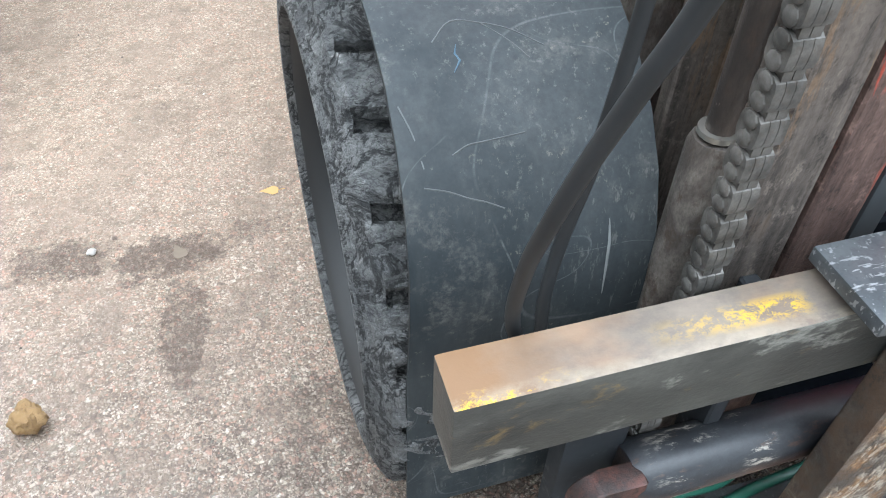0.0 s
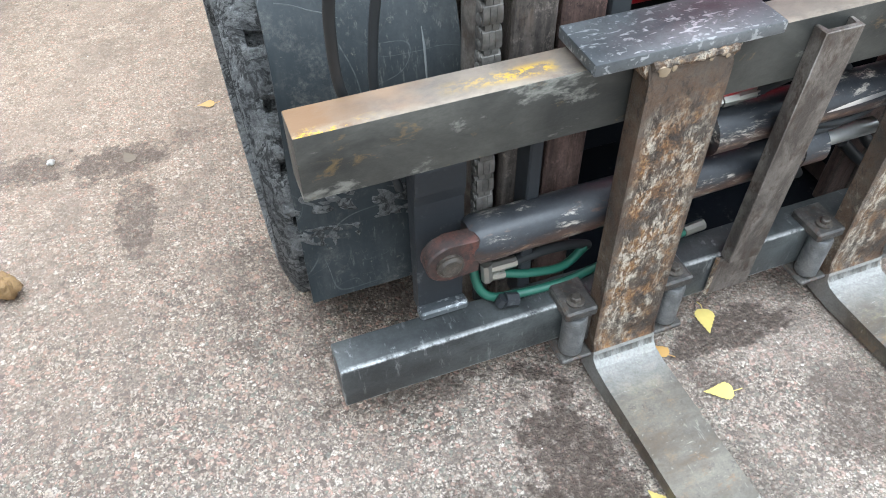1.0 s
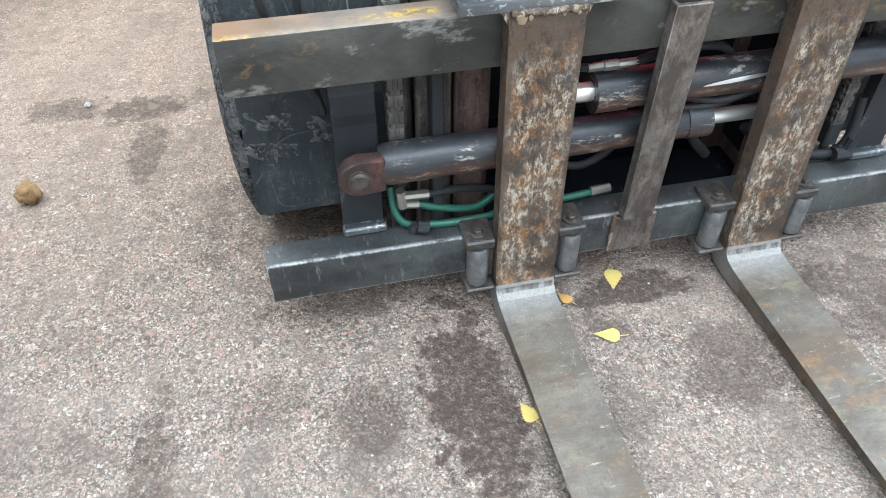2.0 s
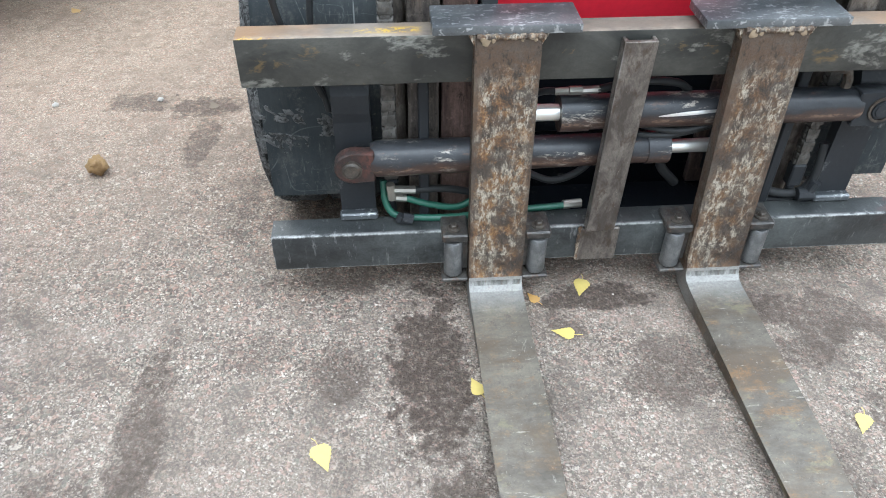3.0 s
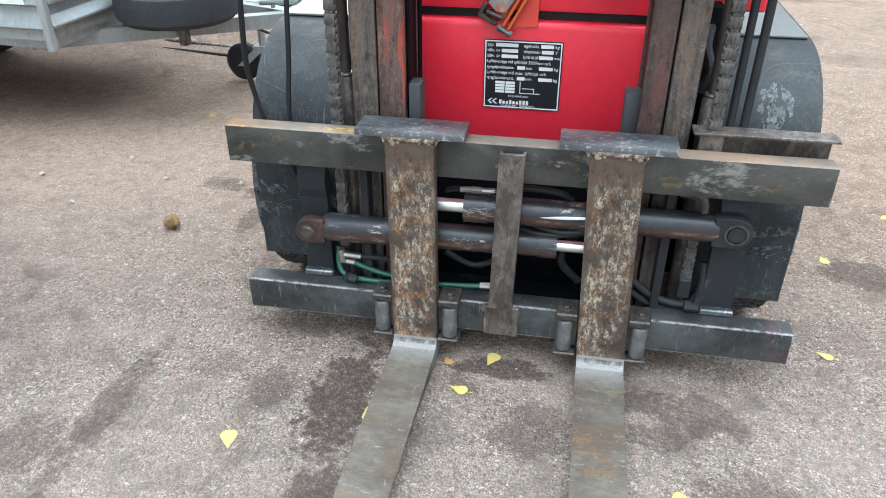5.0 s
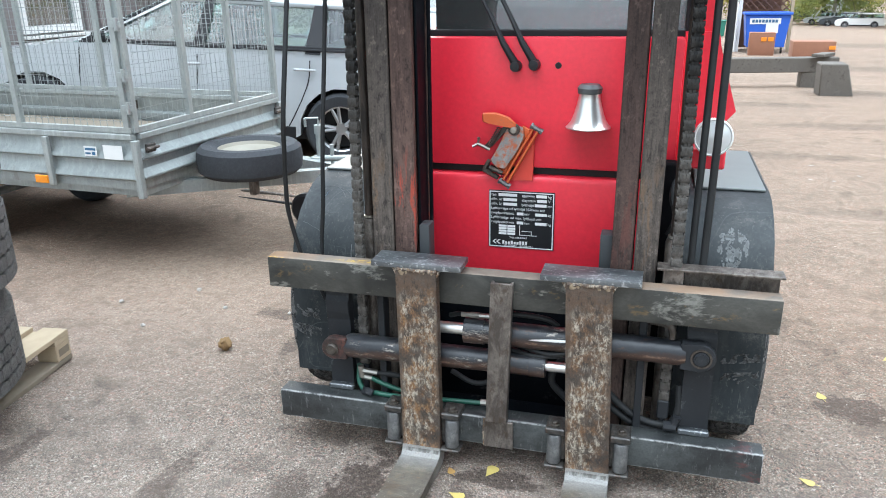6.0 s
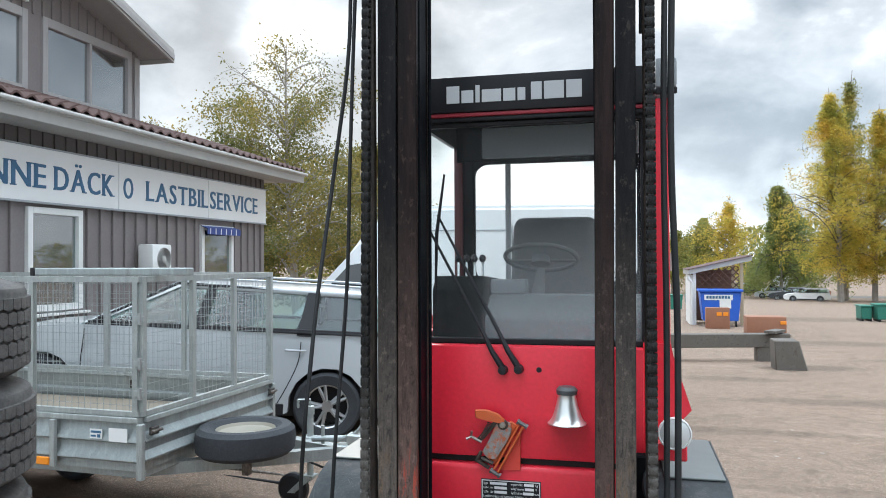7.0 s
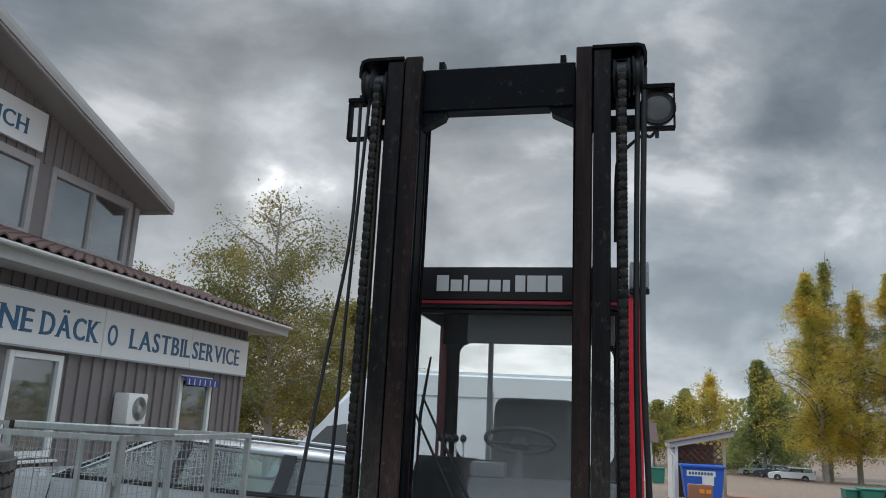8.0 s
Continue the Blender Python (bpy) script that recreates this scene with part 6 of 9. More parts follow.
def build_cab(T):
    # front body panels
    lower = prism([(0.735, 0.500), (0.716, 0.525), (0.716, 0.915), (0.724, 0.932), (0.80, 0.934), (0.80, 0.500)], "x", 0.70, 1.50, 0.004)
    lp = part("front_panel", lower, "truck_red", T, "glossy red sheet-metal front panel")
    part("tilt_cover", box((0.70, 0.75, 0.934), (1.55, 0.79, 0.962)), "car_trim", T)
    bm = box((0.69, 0.722, 0.962), (1.585, 0.80, 1.405), 0.008, 2)
    part("front_panel", bm, "truck_red", T, "glossy red sheet-metal panel under the windscreen")
    part("side_skirt", prism([(1.5855, 0.962), (1.765, 1.165), (1.70, 1.37), (1.69, 1.42), (1.5855, 1.42)], "y", 0.80, 0.83), "truck_red", T)
    part("lamp_post", box((1.60, 0.70, 0.99), (1.74, 0.76, 1.06), 0.006), "truck_red", T)
    # dark chassis behind the mast, and two added near-black sheets that shade its gaps
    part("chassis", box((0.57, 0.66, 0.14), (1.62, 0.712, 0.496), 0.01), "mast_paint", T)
    part("gap_floor_sheet", box((0.70, 0.425, 0.040), (1.49, 0.603, 0.098), 0.006), "mast_paint", T)
    part("gap_back_sheet", box((0.70, 0.605, 0.045), (1.50, 0.655, 0.47), 0.008), "mast_paint", T)
    part("chassis_body", box((0.57, 0.80, 0.20), (1.615, 2.10, 0.93), 0.02), "truck_black", T)
    # the right plate is near-black, with the gap's shade put into its colour
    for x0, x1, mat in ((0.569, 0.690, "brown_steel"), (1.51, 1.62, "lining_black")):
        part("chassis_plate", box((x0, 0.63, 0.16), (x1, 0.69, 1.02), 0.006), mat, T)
    # data plate
    pl = part("data_plate", box((0.952, 0.7105, 0.661), (1.191, 0.7158, 0.877), 0.0015), "plate_black", T, "black data plate with white Swedish print")
    X0, X1, Z0, Z1, Y = 0.952, 1.191, 0.661, 0.877, 0.7103
    def stamp(name, bm):
        me_part = part(name, bm, "white_print", pl)
        return me_part
    b = 0.0035
    stamp("plate_border", join(box((X0 + .003, Y - .0006, Z0 + .003), (X1 - .003, Y, Z0 + .003 + b)), box((X0 + .003, Y - .0006, Z1 - .003 - b), (X1 - .003, Y, Z1 - .003)),
                               box((X0 + .003, Y - .0006, Z0 + .0065), (X0 + .003 + b, Y, Z1 - .0065)), box((X1 - .003 - b, Y - .0006, Z0 + .0065), (X1 - .003, Y, Z1 - .0065))))
    def words(text, x, z, w, size=0.0135):
        return lettering(text, size, 0.0002, pose(x, Y - 0.0004, z, 90, 0, 0), w)
    rows = [words("typ", .962, .857, .018), words("egenvikt", 1.073, .857, .046), words("kg", 1.168, .857, .012), words("tillv. nr", .962, .840, .040), words("elsystem", 1.073, .840, .050), words("V", 1.168, .840, .007),
            words("tillv. år", .962, .823, .040), words("lyfthöjd", 1.073, .823, .044), words("mm", 1.166, .823, .016), words("Lyftförmåga vid lyfthöjd 3300mm och", .962, .806, .195), words("tyngdpunktsavst.", .962, .789, .085), words("mm", 1.083, .789, .018), words("kg", 1.168, .789, .012),
            words("Lyftförmåga vid max. lyfthöjd och", .962, .772, .182), words("tyngdpunktsavst.", .962, .755, .085), words("mm", 1.083, .755, .018), words("kg", 1.168, .755, .012), words("TILLVERKARE", 1.030, .699, .064, 0.009), words("LJUNGBY   SWEDEN", 1.010, .668, .105, 0.009)]
    for r in rows:
        stamp("print", r)
    bars = [box((x, Y - .0006, z), (x + w, Y, z + .0105)) for x, z, w in ((.988, .856, .068), (1.125, .856, .038), (1.006, .839, .050), (1.128, .839, .035), (1.006, .822, .050), (1.120, .822, .042), (1.056, .788, .024), (1.122, .788, .042), (1.056, .754, .024), (1.122, .754, .042))]
    bars += [box((.990 + .032 * i, Y - .0006, .712 + .0096 * j), (1.019 + .032 * i, Y, .7198 + .0096 * j)) for i in range(2) for j in range(4)]
    for r in bars:
        stamp("print_bar", r)
    stamp("plate_drawing", join(box((1.066, Y - .0006, .712), (1.0685, Y, .750)), box((1.066, Y - .0006, .712), (1.130, Y - .0001, .7142)), box((1.074, Y - .0006, .727), (1.112, Y, .729)), box((1.109, Y - .0006, .7145), (1.111, Y, .7268))))
    stamp("maker_mark", join(prism([(0.977, 0.692), (0.983, 0.692), (0.973, 0.6835), (0.983, 0.675), (0.977, 0.675), (0.967, 0.6835)], "y", Y - .0006, Y), prism([(0.991, 0.692), (0.998, 0.692), (0.987, 0.6835), (0.998, 0.675), (0.991, 0.675), (0.981, 0.6835)], "y", Y - .0006, Y),
                             *[box((1.004 + k * 0.0105, Y - .0006, .676), (1.0115 + k * 0.0105, Y, .676 + (0.013 if k in (0, 3, 6, 7, 8) else .0095))) for k in range(9)]))

    # clamp with a screw and an orange lever
    tilt = pose(1.035, 0.700, 1.02, 0, 0, 0) @ Matrix.Rotation(radians(29), 4, "Y")
    # the clamp's own frame: x across, z along it
    def own(bm):
        return moved(bm, tilt)
    cb = part("clamp", own(join(box((0.020, -0.014, -0.098), (0.029, 0.016, 0.112), 0.002), box((-0.012, 0.0, -0.085), (0.020, 0.014, 0.100), 0.003))), "orange_paint", T, "small worn orange and grey screw clamp fixed to the panel")
    part("slide_rail", own(box((0.038, -0.018, -0.100), (0.047, 0.010, 0.115), 0.002)), "orange_paint", cb)
    part("clamp_plate", own(prism([(-0.050, -0.060), (-0.016, -0.072), (0.012, -0.058), (0.016, 0.03), (0.012, 0.075), (-0.008, 0.098), (-0.044, 0.092), (-0.054, 0.06), (-0.046, 0.0)], "y", -0.020, -0.008, 0.002)), "clamp_mix", cb, "grey jaw plate with chipped orange paint")
    part("washer", own(lathe([(0.0, -0.028), (0.018, -0.027), (0.021, -0.023), (0.021, -0.018)], (-0.030, 0, 0.078), "y", 18)), "bolt_dark", cb)
    part("nut", own(lathe([(0.0, -0.036), (0.010, -0.035), (0.013, -0.030), (0.013, -0.0285)], (-0.030, 0, 0.078), "y", 12)), "zinc_fitting", cb)
    part("link_arm", own(prism([(-0.062, 0.085), (-0.048, 0.080), (-0.066, -0.012), (-0.080, -0.040), (-0.094, -0.030), (-0.082, 0.015)], "y", -0.012, -0.002, 0.002)), "bolt_dark", cb)
    part("spring", own(tube([(-0.076 + 0.009 * math.cos(k * 1.05), -0.015 + 0.009 * math.sin(k * 1.05), 0.055 - 0.0012 * k) for k in range(60)], 0.0022, 5)), "lug_red", cb)
    wing = part("wing_screw", own(tube([(-0.118, -0.010, -0.034), (-0.070, -0.010, -0.030)], 0.006, 8)), "zinc_fitting", cb)
    part("wing", own(join(tube([(-0.116, -0.010, -0.034), (-0.124, -0.014, -0.012)], [0.004, 0.006], 6), tube([(-0.116, -0.010, -0.034), (-0.128, -0.014, -0.052)], [0.004, 0.006], 6))), "zinc_fitting", wing)
    part("lower_link", own(join(box((-0.058, -0.012, -0.112), (0.006, 0.004, -0.098), 0.003), box((-0.060, -0.016, -0.100), (-0.046, 0.002, -0.064), 0.003), tube([(-0.040, -0.014, -0.085), (0.010, -0.016, -0.078)], 0.008, 8))), "bolt_dark", cb)
    for z0, z1 in ((0.108, 0.128), (-0.118, -0.098)):
        part("end_bolt", own(join(tube([(0.012, -0.012, (z0 + z1) / 2), (0.056, -0.012, (z0 + z1) / 2)], 0.0085, 8), tube([(0.012, -0.012, (z0 + z1) / 2), (0.020, -0.012, (z0 + z1) / 2)], 0.012, 6), tube([(0.050, -0.012, (z0 + z1) / 2), (0.058, -0.012, (z0 + z1) / 2)], 0.012, 6))), "roller_steel", cb)
    part("lever", prism([(0.936, 1.158), (0.985, 1.160), (1.030, 1.146), (1.056, 1.122), (1.046, 1.104), (1.010, 1.118), (0.960, 1.122), (0.937, 1.126)], "y", 0.668, 0.682, 0.004), "orange_paint", cb, "orange lever")
    part("backing", prism([(1.030, 0.916), (1.110, 0.918), (1.114, 1.075), (1.085, 1.06)], "y", 0.708, 0.7185, 0.001), "orange_red", cb)

    # horn
    hz = 1.119
    hp = [(0.036, 0.112), (0.035, 0.104), (0.037, 0.092), (0.042, 0.070), (0.049, 0.046), (0.057, 0.024), (0.067, 0.009), (0.075, 0.002), (0.074, -0.001), (0.062, 0.005), (0.048, 0.03), (0.036, 0.07)]
    hn = part("horn", lathe([(r, hz + h) for r, h in hp], (1.297, 0.678, 0), "z", 32), "horn_chrome", T, "chromed horn trumpet with a dark grey cap")
    part("cap", lathe([(0.032, hz + 0.112), (0.039, hz + 0.113), (0.041, hz + 0.130), (0.031, hz + 0.142), (0.0, hz + 0.144)], (1.297, 0.678, 0), "z", 24), "pillar_grey", hn)
    part("bracket", box((1.285, 0.685, hz + 0.085), (1.309, 0.7225, hz + 0.105), 0.002), "car_trim", hn)

    # headlamps
    for x in (1.692,):
        hl = part("headlamp", lathe([(0.02, 0.075), (0.045, 0.05), (0.060, 0.01), (0.0605, -0.006), (0.056, -0.010), (0.053, -0.006)], (x, 0.64, 1.108), "y", 32), "white_trim", T, "round headlamp with clear ribbed glass")
        part("lens", lathe([(0.0, -0.016), (0.03, -0.014), (0.0535, -0.006), (0.0535, -0.003)], (x, 0.64, 1.108), "y", 32), "lamp_glass", hl)
        part("stem", tube([(x, 0.70, 1.06), (x, 0.68, 1.09)], 0.012, 8), "car_trim", hl)
    hose_pts = smooth_line([(1.60, 0.66, 0.985), (1.585, 0.60, 0.92), (1.60, 0.56, 0.86), (1.58, 0.56, 0.80)], 5)
    part("hose", tube(hose_pts, 0.013, 8), "hose_rubber", T)

    # cab shell
    XL, XR, YF, YB, ZS, ZT = 0.56, 1.690, 0.815, 1.93, 1.405, 2.335
    def post(name, lo, hi, mat, label=""):
        return part(name, box(lo, hi, 0.006, 2), mat, T, label)
    post("cab_pillar", (1.600, YF, ZS), (XR, YF + 0.06, ZT + 0.05), "truck_red")
    post("cab_pillar", (XL, YF, ZS), (XL + 0.055, YF + 0.06, ZT + 0.05), "truck_red")
    post("cab_pillar", (1.62, YB - 0.06, ZS), (XR, YB, ZT + 0.05), "shaded_red")
    post("cab_pillar", (XL + 0.025, YB - 0.06, ZS), (XL + 0.075, YB, ZT + 0.05), "shaded_red")
    post("pillar_lining", (XL + 0.0755, YB - 0.058, ZS), (XL + 0.135, YB - 0.046, ZT + 0.05), "lining_black")
    post("cab_side", (XL, YF + 0.06, 0.95), (XL + 0.04, YB, ZS), "truck_red")
    post("cab_side", (XR - 0.04, YF + 0.06, 0.95), (XR, YB, ZS), "truck_red")
    post("cab_back", (XL + 0.04, YB - 0.05, 0.95), (XR - 0.04, YB, 1.60), "lining_black")
    hd = post("cab_header", (XL + 0.03, YF - 0.025, ZT + 0.030), (1.6005, YF + 0.05, ZT + 0.178), "plate_black", "black sign board above the windscreen with grey maker's letters as plain shapes")
    post("cab_header_rim", (XL + 0.056, YF - 0.018, ZT + 0.012), (1.5995, YF + 0.055, ZT + 0.0285), "shaded_rim_red")
    post("cab_header_strip", (XL + 0.056, YF - 0.010, ZT - 0.006), (1.5995, YF + 0.055, ZT + 0.0115), "plate_black")
    part("cab_roof", box((XL - 0.01, YF + 0.052, ZT + 0.052), (XR + 0.02, YB + 0.03, ZT + 0.105), 0.02, 2), "dash_grey", T)
    part("side_marker", box((1.640, 0.790, ZT + 0.088), (1.722, 0.86, ZT + 0.205), 0.014, 2), "dash_grey", T)
    part("side_marker_cap", box((1.640, 0.786, ZT + 0.060), (1.722, 0.80, ZT + 0.087), 0.004), "car_trim", T)
    # sign's blocks: one plain block for each letter's body
    x = 0.800
    Y = YF - 0.0253
    shapes = []
    for w, h in ((0.055, 0.072), (0.050, 0.052), (0.018, 0.072), (0.080, 0.052), (0.050, 0.052), (0.032, 0.052), (-0.014, 0), (0.044, 0.072), (0.080, 0.072), (0.062, 0.072)):
        if w < 0:
            x -= w
            continue
        shapes.append((x, w, h))
        x += w + 0.009
    for x, w, h in shapes:
        z = ZT + 0.067
        part("sign_shape", box((x, Y - 0.002, z), (x + w, Y + 0.001, z + h), 0.0009), "sign_grey", hd)
    # windscreen with rubber, rear window with rounded corners
    for a, b_, nm in (((XL + 0.055, YF + 0.012, ZS - 0.004), (1.600, YF + 0.040, ZS + 0.020), "rubber"), ((XL + 0.055, YF + 0.012, ZT - 0.026), (1.600, YF + 0.040, ZT - 0.008), "rubber"),
                      ((1.582, YF + 0.012, ZS + 0.020), (1.600, YF + 0.040, ZT - 0.026), "rubber"), ((XL + 0.055, YF + 0.012, ZS + 0.020), (XL + 0.072, YF + 0.040, ZT - 0.026), "rubber")):
        part("window_rubber", box(a, b_, 0.003), "car_trim", T)
    gl = part("windscreen", box((XL + 0.070, YF + 0.022, ZS + 0.018), (1.584, YF + 0.027, ZT - 0.024)), "screen_glass", T, "clear windscreen with dust and painted reflected haze")
    gl.visible_shadow = False
    for xx in (XL + 0.016, XR - 0.022):
        g2 = part("side_window", box((xx, YF + 0.062, ZS + 0.002), (xx + 0.005, YB - 0.062, ZT + 0.04)), "side_glass", T)
        g2.visible_shadow = False
    def rounded(x0, x1, z0, z1, r, n=6):
        out = []
        for cx, cz, a0 in ((x1 - r, z1 - r, 0), (x0 + r, z1 - r, 90), (x0 + r, z0 + r, 180), (x1 - r, z0 + r, 270)):
            out += [(cx + r * math.cos(radians(a0 + 90 * k / n)), cz + r * math.sin(radians(a0 + 90 * k / n))) for k in range(n + 1)]
        return out
    inner = rounded(0.700, 1.582, 1.63, 2.285, 0.07)
    outer = []
    for x, z in inner:
        dx, dz = x - 1.11, z - 1.957
        k = min(0.51 / abs(dx) if dx else 9e9, 0.405 / abs(dz) if dz else 9e9)
        outer.append((1.11 + dx * k, 1.957 + dz * k))
    bm = bmesh.new()
    for y0, flip in ((YB - 0.045, False), (YB - 0.015, True)):
        vi = [bm.verts.new((x, y0, z)) for x, z in inner]
        vo = [bm.verts.new((x, y0, z)) for x, z in outer]
        n = len(vi)
        for i in range(n):
            j = (i + 1) % n
            bm.faces.new((vi[i], vi[j], vo[j], vo[i]))
        if not flip:
            keep = vi, vo
        else:
            for A, B in ((keep[0], vi), (keep[1], vo)):
                for i in range(n):
                    j = (i + 1) % n
                    bm.faces.new((A[i], A[j], B[j], B[i]))
    part("rear_window_frame", bm, "lining_black", T)
    post("rear_bar", (0.872, YB - 0.04, 1.63), (0.902, YB - 0.018, 2.285), "dash_grey")
    g3 = part("rear_window", box((0.69, YB - 0.012, 1.62), (1.592, YB - 0.008, 2.295)), "cab_glass", T)
    g3.visible_shadow = False
    part("sun_blind", box((0.905, 1.02, 2.20), (1.58, 1.04, 2.335), 0.004), "blind_grey", T)
    part("roof_lining", box((0.63, YF + 0.06, ZT + 0.02), (1.615, YB - 0.065, ZT + 0.05)), "lining_black", T)
    part("blind_panel", box((0.785, 1.045, 2.19), (0.905, 1.055, 2.345), 0.003), "lining_black", T)
    part("cab_floor", box((XL + 0.045, YF + 0.07, 0.935), (XR - 0.045, YB - 0.055, 0.96)), "car_trim", T)

    # inside: levers, dash, steering wheel, seat
    lv = part("lever_box", prism([(0.96, 0.97), (0.96, 1.62), (1.02, 1.68), (1.40, 1.66), (1.40, 0.97)], "x", 0.690, 0.918, 0.008), "console_grey", T, "dark grey lever console")
    for k in range(4):
        x = 0.778 + 0.034 * k
        p = part("lever", tube([(x, 1.10 + 0.02 * k, 1.66), (x - 0.004, 1.12 + 0.02 * k, 1.745)], 0.0055, 8), "chrome", lv)
        part("knob", lathe([(0.0, -0.020), (0.012, -0.014), (0.017, 0.0), (0.012, 0.014), (0.0, 0.020)], (x - 0.005, 1.122 + 0.02 * k, 1.757), "z", 12), "car_trim", p)
    part("dashboard", prism([(0.86, 0.97), (0.86, 1.50), (0.98, 1.60), (1.10, 1.60), (1.10, 0.97)], "x", 0.942, 1.62, 0.01), "dashboard_grey", T, "grey dashboard")
    part("instrument_panel", box((0.945, 0.985, 1.602), (1.100, 1.095, 1.665), 0.012, 2), "blind_grey", T, "grey instrument box on the dashboard")
    st = part("steering_column", tube([(1.14, 1.06, 1.55), (1.14, 1.22, 1.70)], [0.035, 0.02], 14), "seat_grey", T)
    wheel_m = pose(1.14, 1.24, 1.758, -21, 0, 0)
    part("steering_wheel", moved(join(lathe([(0.166 + 0.010 * math.cos(a), 0.010 * math.sin(a)) for a in [2 * math.pi * k / 10 for k in range(11)]], (0, 0, 0), "z", 40), box((-0.16, -0.009, -0.02), (0.16, 0.009, -0.008), 0.003), lathe([(0.0, 0.01), (0.04, 0.006), (0.045, -0.03), (0.0, -0.03)], (0, 0, 0), "z", 20)), wheel_m), "seat_grey", st)
    seat = part("driver_seat", join(box((0.90, 1.42, 1.30), (1.42, 1.80, 1.45), 0.05, 3)), "seat_grey", T, "dark grey padded driver's seat")
    back = box((0.915, 1.72, 1.40), (1.405, 1.84, 1.975), 0.06, 4)
    for v in back.verts:
        k = max(0, v.co.z - 1.80)
        v.co.x = 1.16 + (v.co.x - 1.16) * (1 - 0.75 * k)
    part("seat_back", back, "seat_grey", seat)
    part("seat_base", box((0.95, 1.45, 0.96), (1.37, 1.78, 1.30), 0.02), "car_trim", seat)

    # wipers
    for x0, z0, x1, z1 in ((1.106, 1.325, 0.757, 1.940), (1.043, 1.320, 0.715, 1.890)):
        y = 0.775
        wp = part("wiper", tube([(x0, 0.705, z0), (x0 - 0.04, 0.695, z0 + 0.066), (x0 - 0.085, 0.735, z0 + 0.141), (x1, y + 0.02, z1)], [0.014, 0.011, 0.008, 0.005], 8), "car_trim", T, "black wiper arm")
        part("pivot", lathe([(0.0, -0.03), (0.016, -0.028), (0.020, 0.0), (0.020, 0.02)], (x0, 0.715, z0 - 0.008), "y", 14), "car_trim", wp)
    part("wiper_blade", tube([(0.745, 0.805, 1.62), (0.752, 0.80, 1.86), (0.785, 0.805, 2.11)], [0.005, 0.009, 0.005], 6), "car_trim", T)
    part("bolt_hole", lathe([(0.0, -0.004), (0.010, -0.003), (0.012, 0.002)], (1.185, 0.722, 1.315), "y", 12), "car_trim", T)
    # rear of the truck
    part("counterweight", box((0.60, 1.94, 0.30), (1.60, 2.85, 1.35), 0.10, 3), "truck_black", T)
    for x in (0.66, 1.38):
        ty = part("rear_tyre", lathe([(0.15, 0.02), (0.26, 0.0), (0.30, 0.03), (0.30, 0.15), (0.26, 0.18), (0.15, 0.16)], (x, 2.35, ground_z(1, 2.35) + 0.30), "x", 36), "lug_rubber", T)
        part("rim", lathe([(0.02, 0.04), (0.15, 0.03), (0.155, 0.05), (0.155, 0.13), (0.02, 0.12)], (x, 2.35, ground_z(1, 2.35) + 0.30), "x", 28), "rim_grey", ty)
    # flecks of a rubbed pale patch on the right fender, denser along its rim, with a drip below
    rnd = random.Random(5)
    vs, fs = [], []
    while len(fs) < 520:
        u, v = rnd.uniform(-1, 1), rnd.uniform(-1, 1)
        r = math.hypot(u, v * (1.0 if v > 0 else 0.85) + 0.18 * u * u)
        if r > 0.85 + 0.3 * noise.noise(Vector((u * 2.2, v * 2.2, 3))) or noise.noise(Vector((u * 3.1, v * 2.3, 8))) < -0.12 or (v < -0.3 and abs(u + 0.1) > 0.75 + v * 0.45):
            continue
        x, z = 1.775 + 0.052 * u, 0.785 + 0.062 * v
        rad, t = rnd.choice((0.0012, 0.0018, 0.0026, 0.0038)), rnd.uniform(0, 6.3)
        b = len(vs)
        for k in range(5):
            q = t + k * 1.2566
            zz = z + rad * math.sin(q) * rnd.uniform(0.5, 1.5)
            vs.append((x + rad * math.cos(q) * rnd.uniform(0.5, 1.5), fender_front(zz) - 0.0006, zz))
        fs.append(tuple(range(b, b + 5)))
    bm = bmesh.new()
    bv = [bm.verts.new(c) for c in vs]
    for f in fs:
        bm.faces.new([bv[i] for i in f])
    part("scraped_patch", bm, "dirt_chalk", T, "pale rubbed patch of flecks on the fender", kind="stuff")
    part("scraped_drip", tube([(1.778 + 0.003 * math.sin(9 * z), fender_front(z) - 0.0004, z) for z in (0.690, 0.705, 0.722, 0.742)], [0.0022, 0.0032, 0.0026, 0.0012], 5), "dirt_chalk", T)
    part("blue_mark", tube([(x, fender_front(z) - 0.0004, z) for x, z in ((0.374, 0.866), (0.370, 0.861), (0.3735, 0.857), (0.364, 0.851))], [0.0003, 0.0012, 0.0014, 0.0003], 5), "blue_smear", T)
    for pts in (((0.350, 0.868), (0.374, 0.878), (0.406, 0.8752), (0.434, 0.870), (0.466, 0.859)), ((0.406, 0.875), (0.430, 0.864), (0.447, 0.853)), ((0.311, 0.775), (0.335, 0.769), (0.355, 0.761), (0.374, 0.755), (0.392, 0.746)),
                ((0.345, 0.797), (0.362, 0.803), (0.382, 0.804), (0.424, 0.806)), ((0.300, 0.835), (0.309, 0.815), (0.314, 0.79))):
        part("scratch", tube(smooth_line([(x, fender_front(z) + 0.0002, z) for x, z in pts], 4), 0.0010, 4), "faint_scratch", T)
    part("paint_dash", tube([(0.51, fender_front(z) - 0.0008, z) for z in (0.615, 0.65, 0.69, 0.715)], [0.0006, 0.0016, 0.0019, 0.0006], 5), "dirt_chalk", T)


def fender_front(z):
    """y of the fender's front sheet at height z."""
    return float(np.interp(z, [p[1] for p in FENDER], [p[0] for p in FENDER]))


truck = build_forklift()
build_cab(truck)

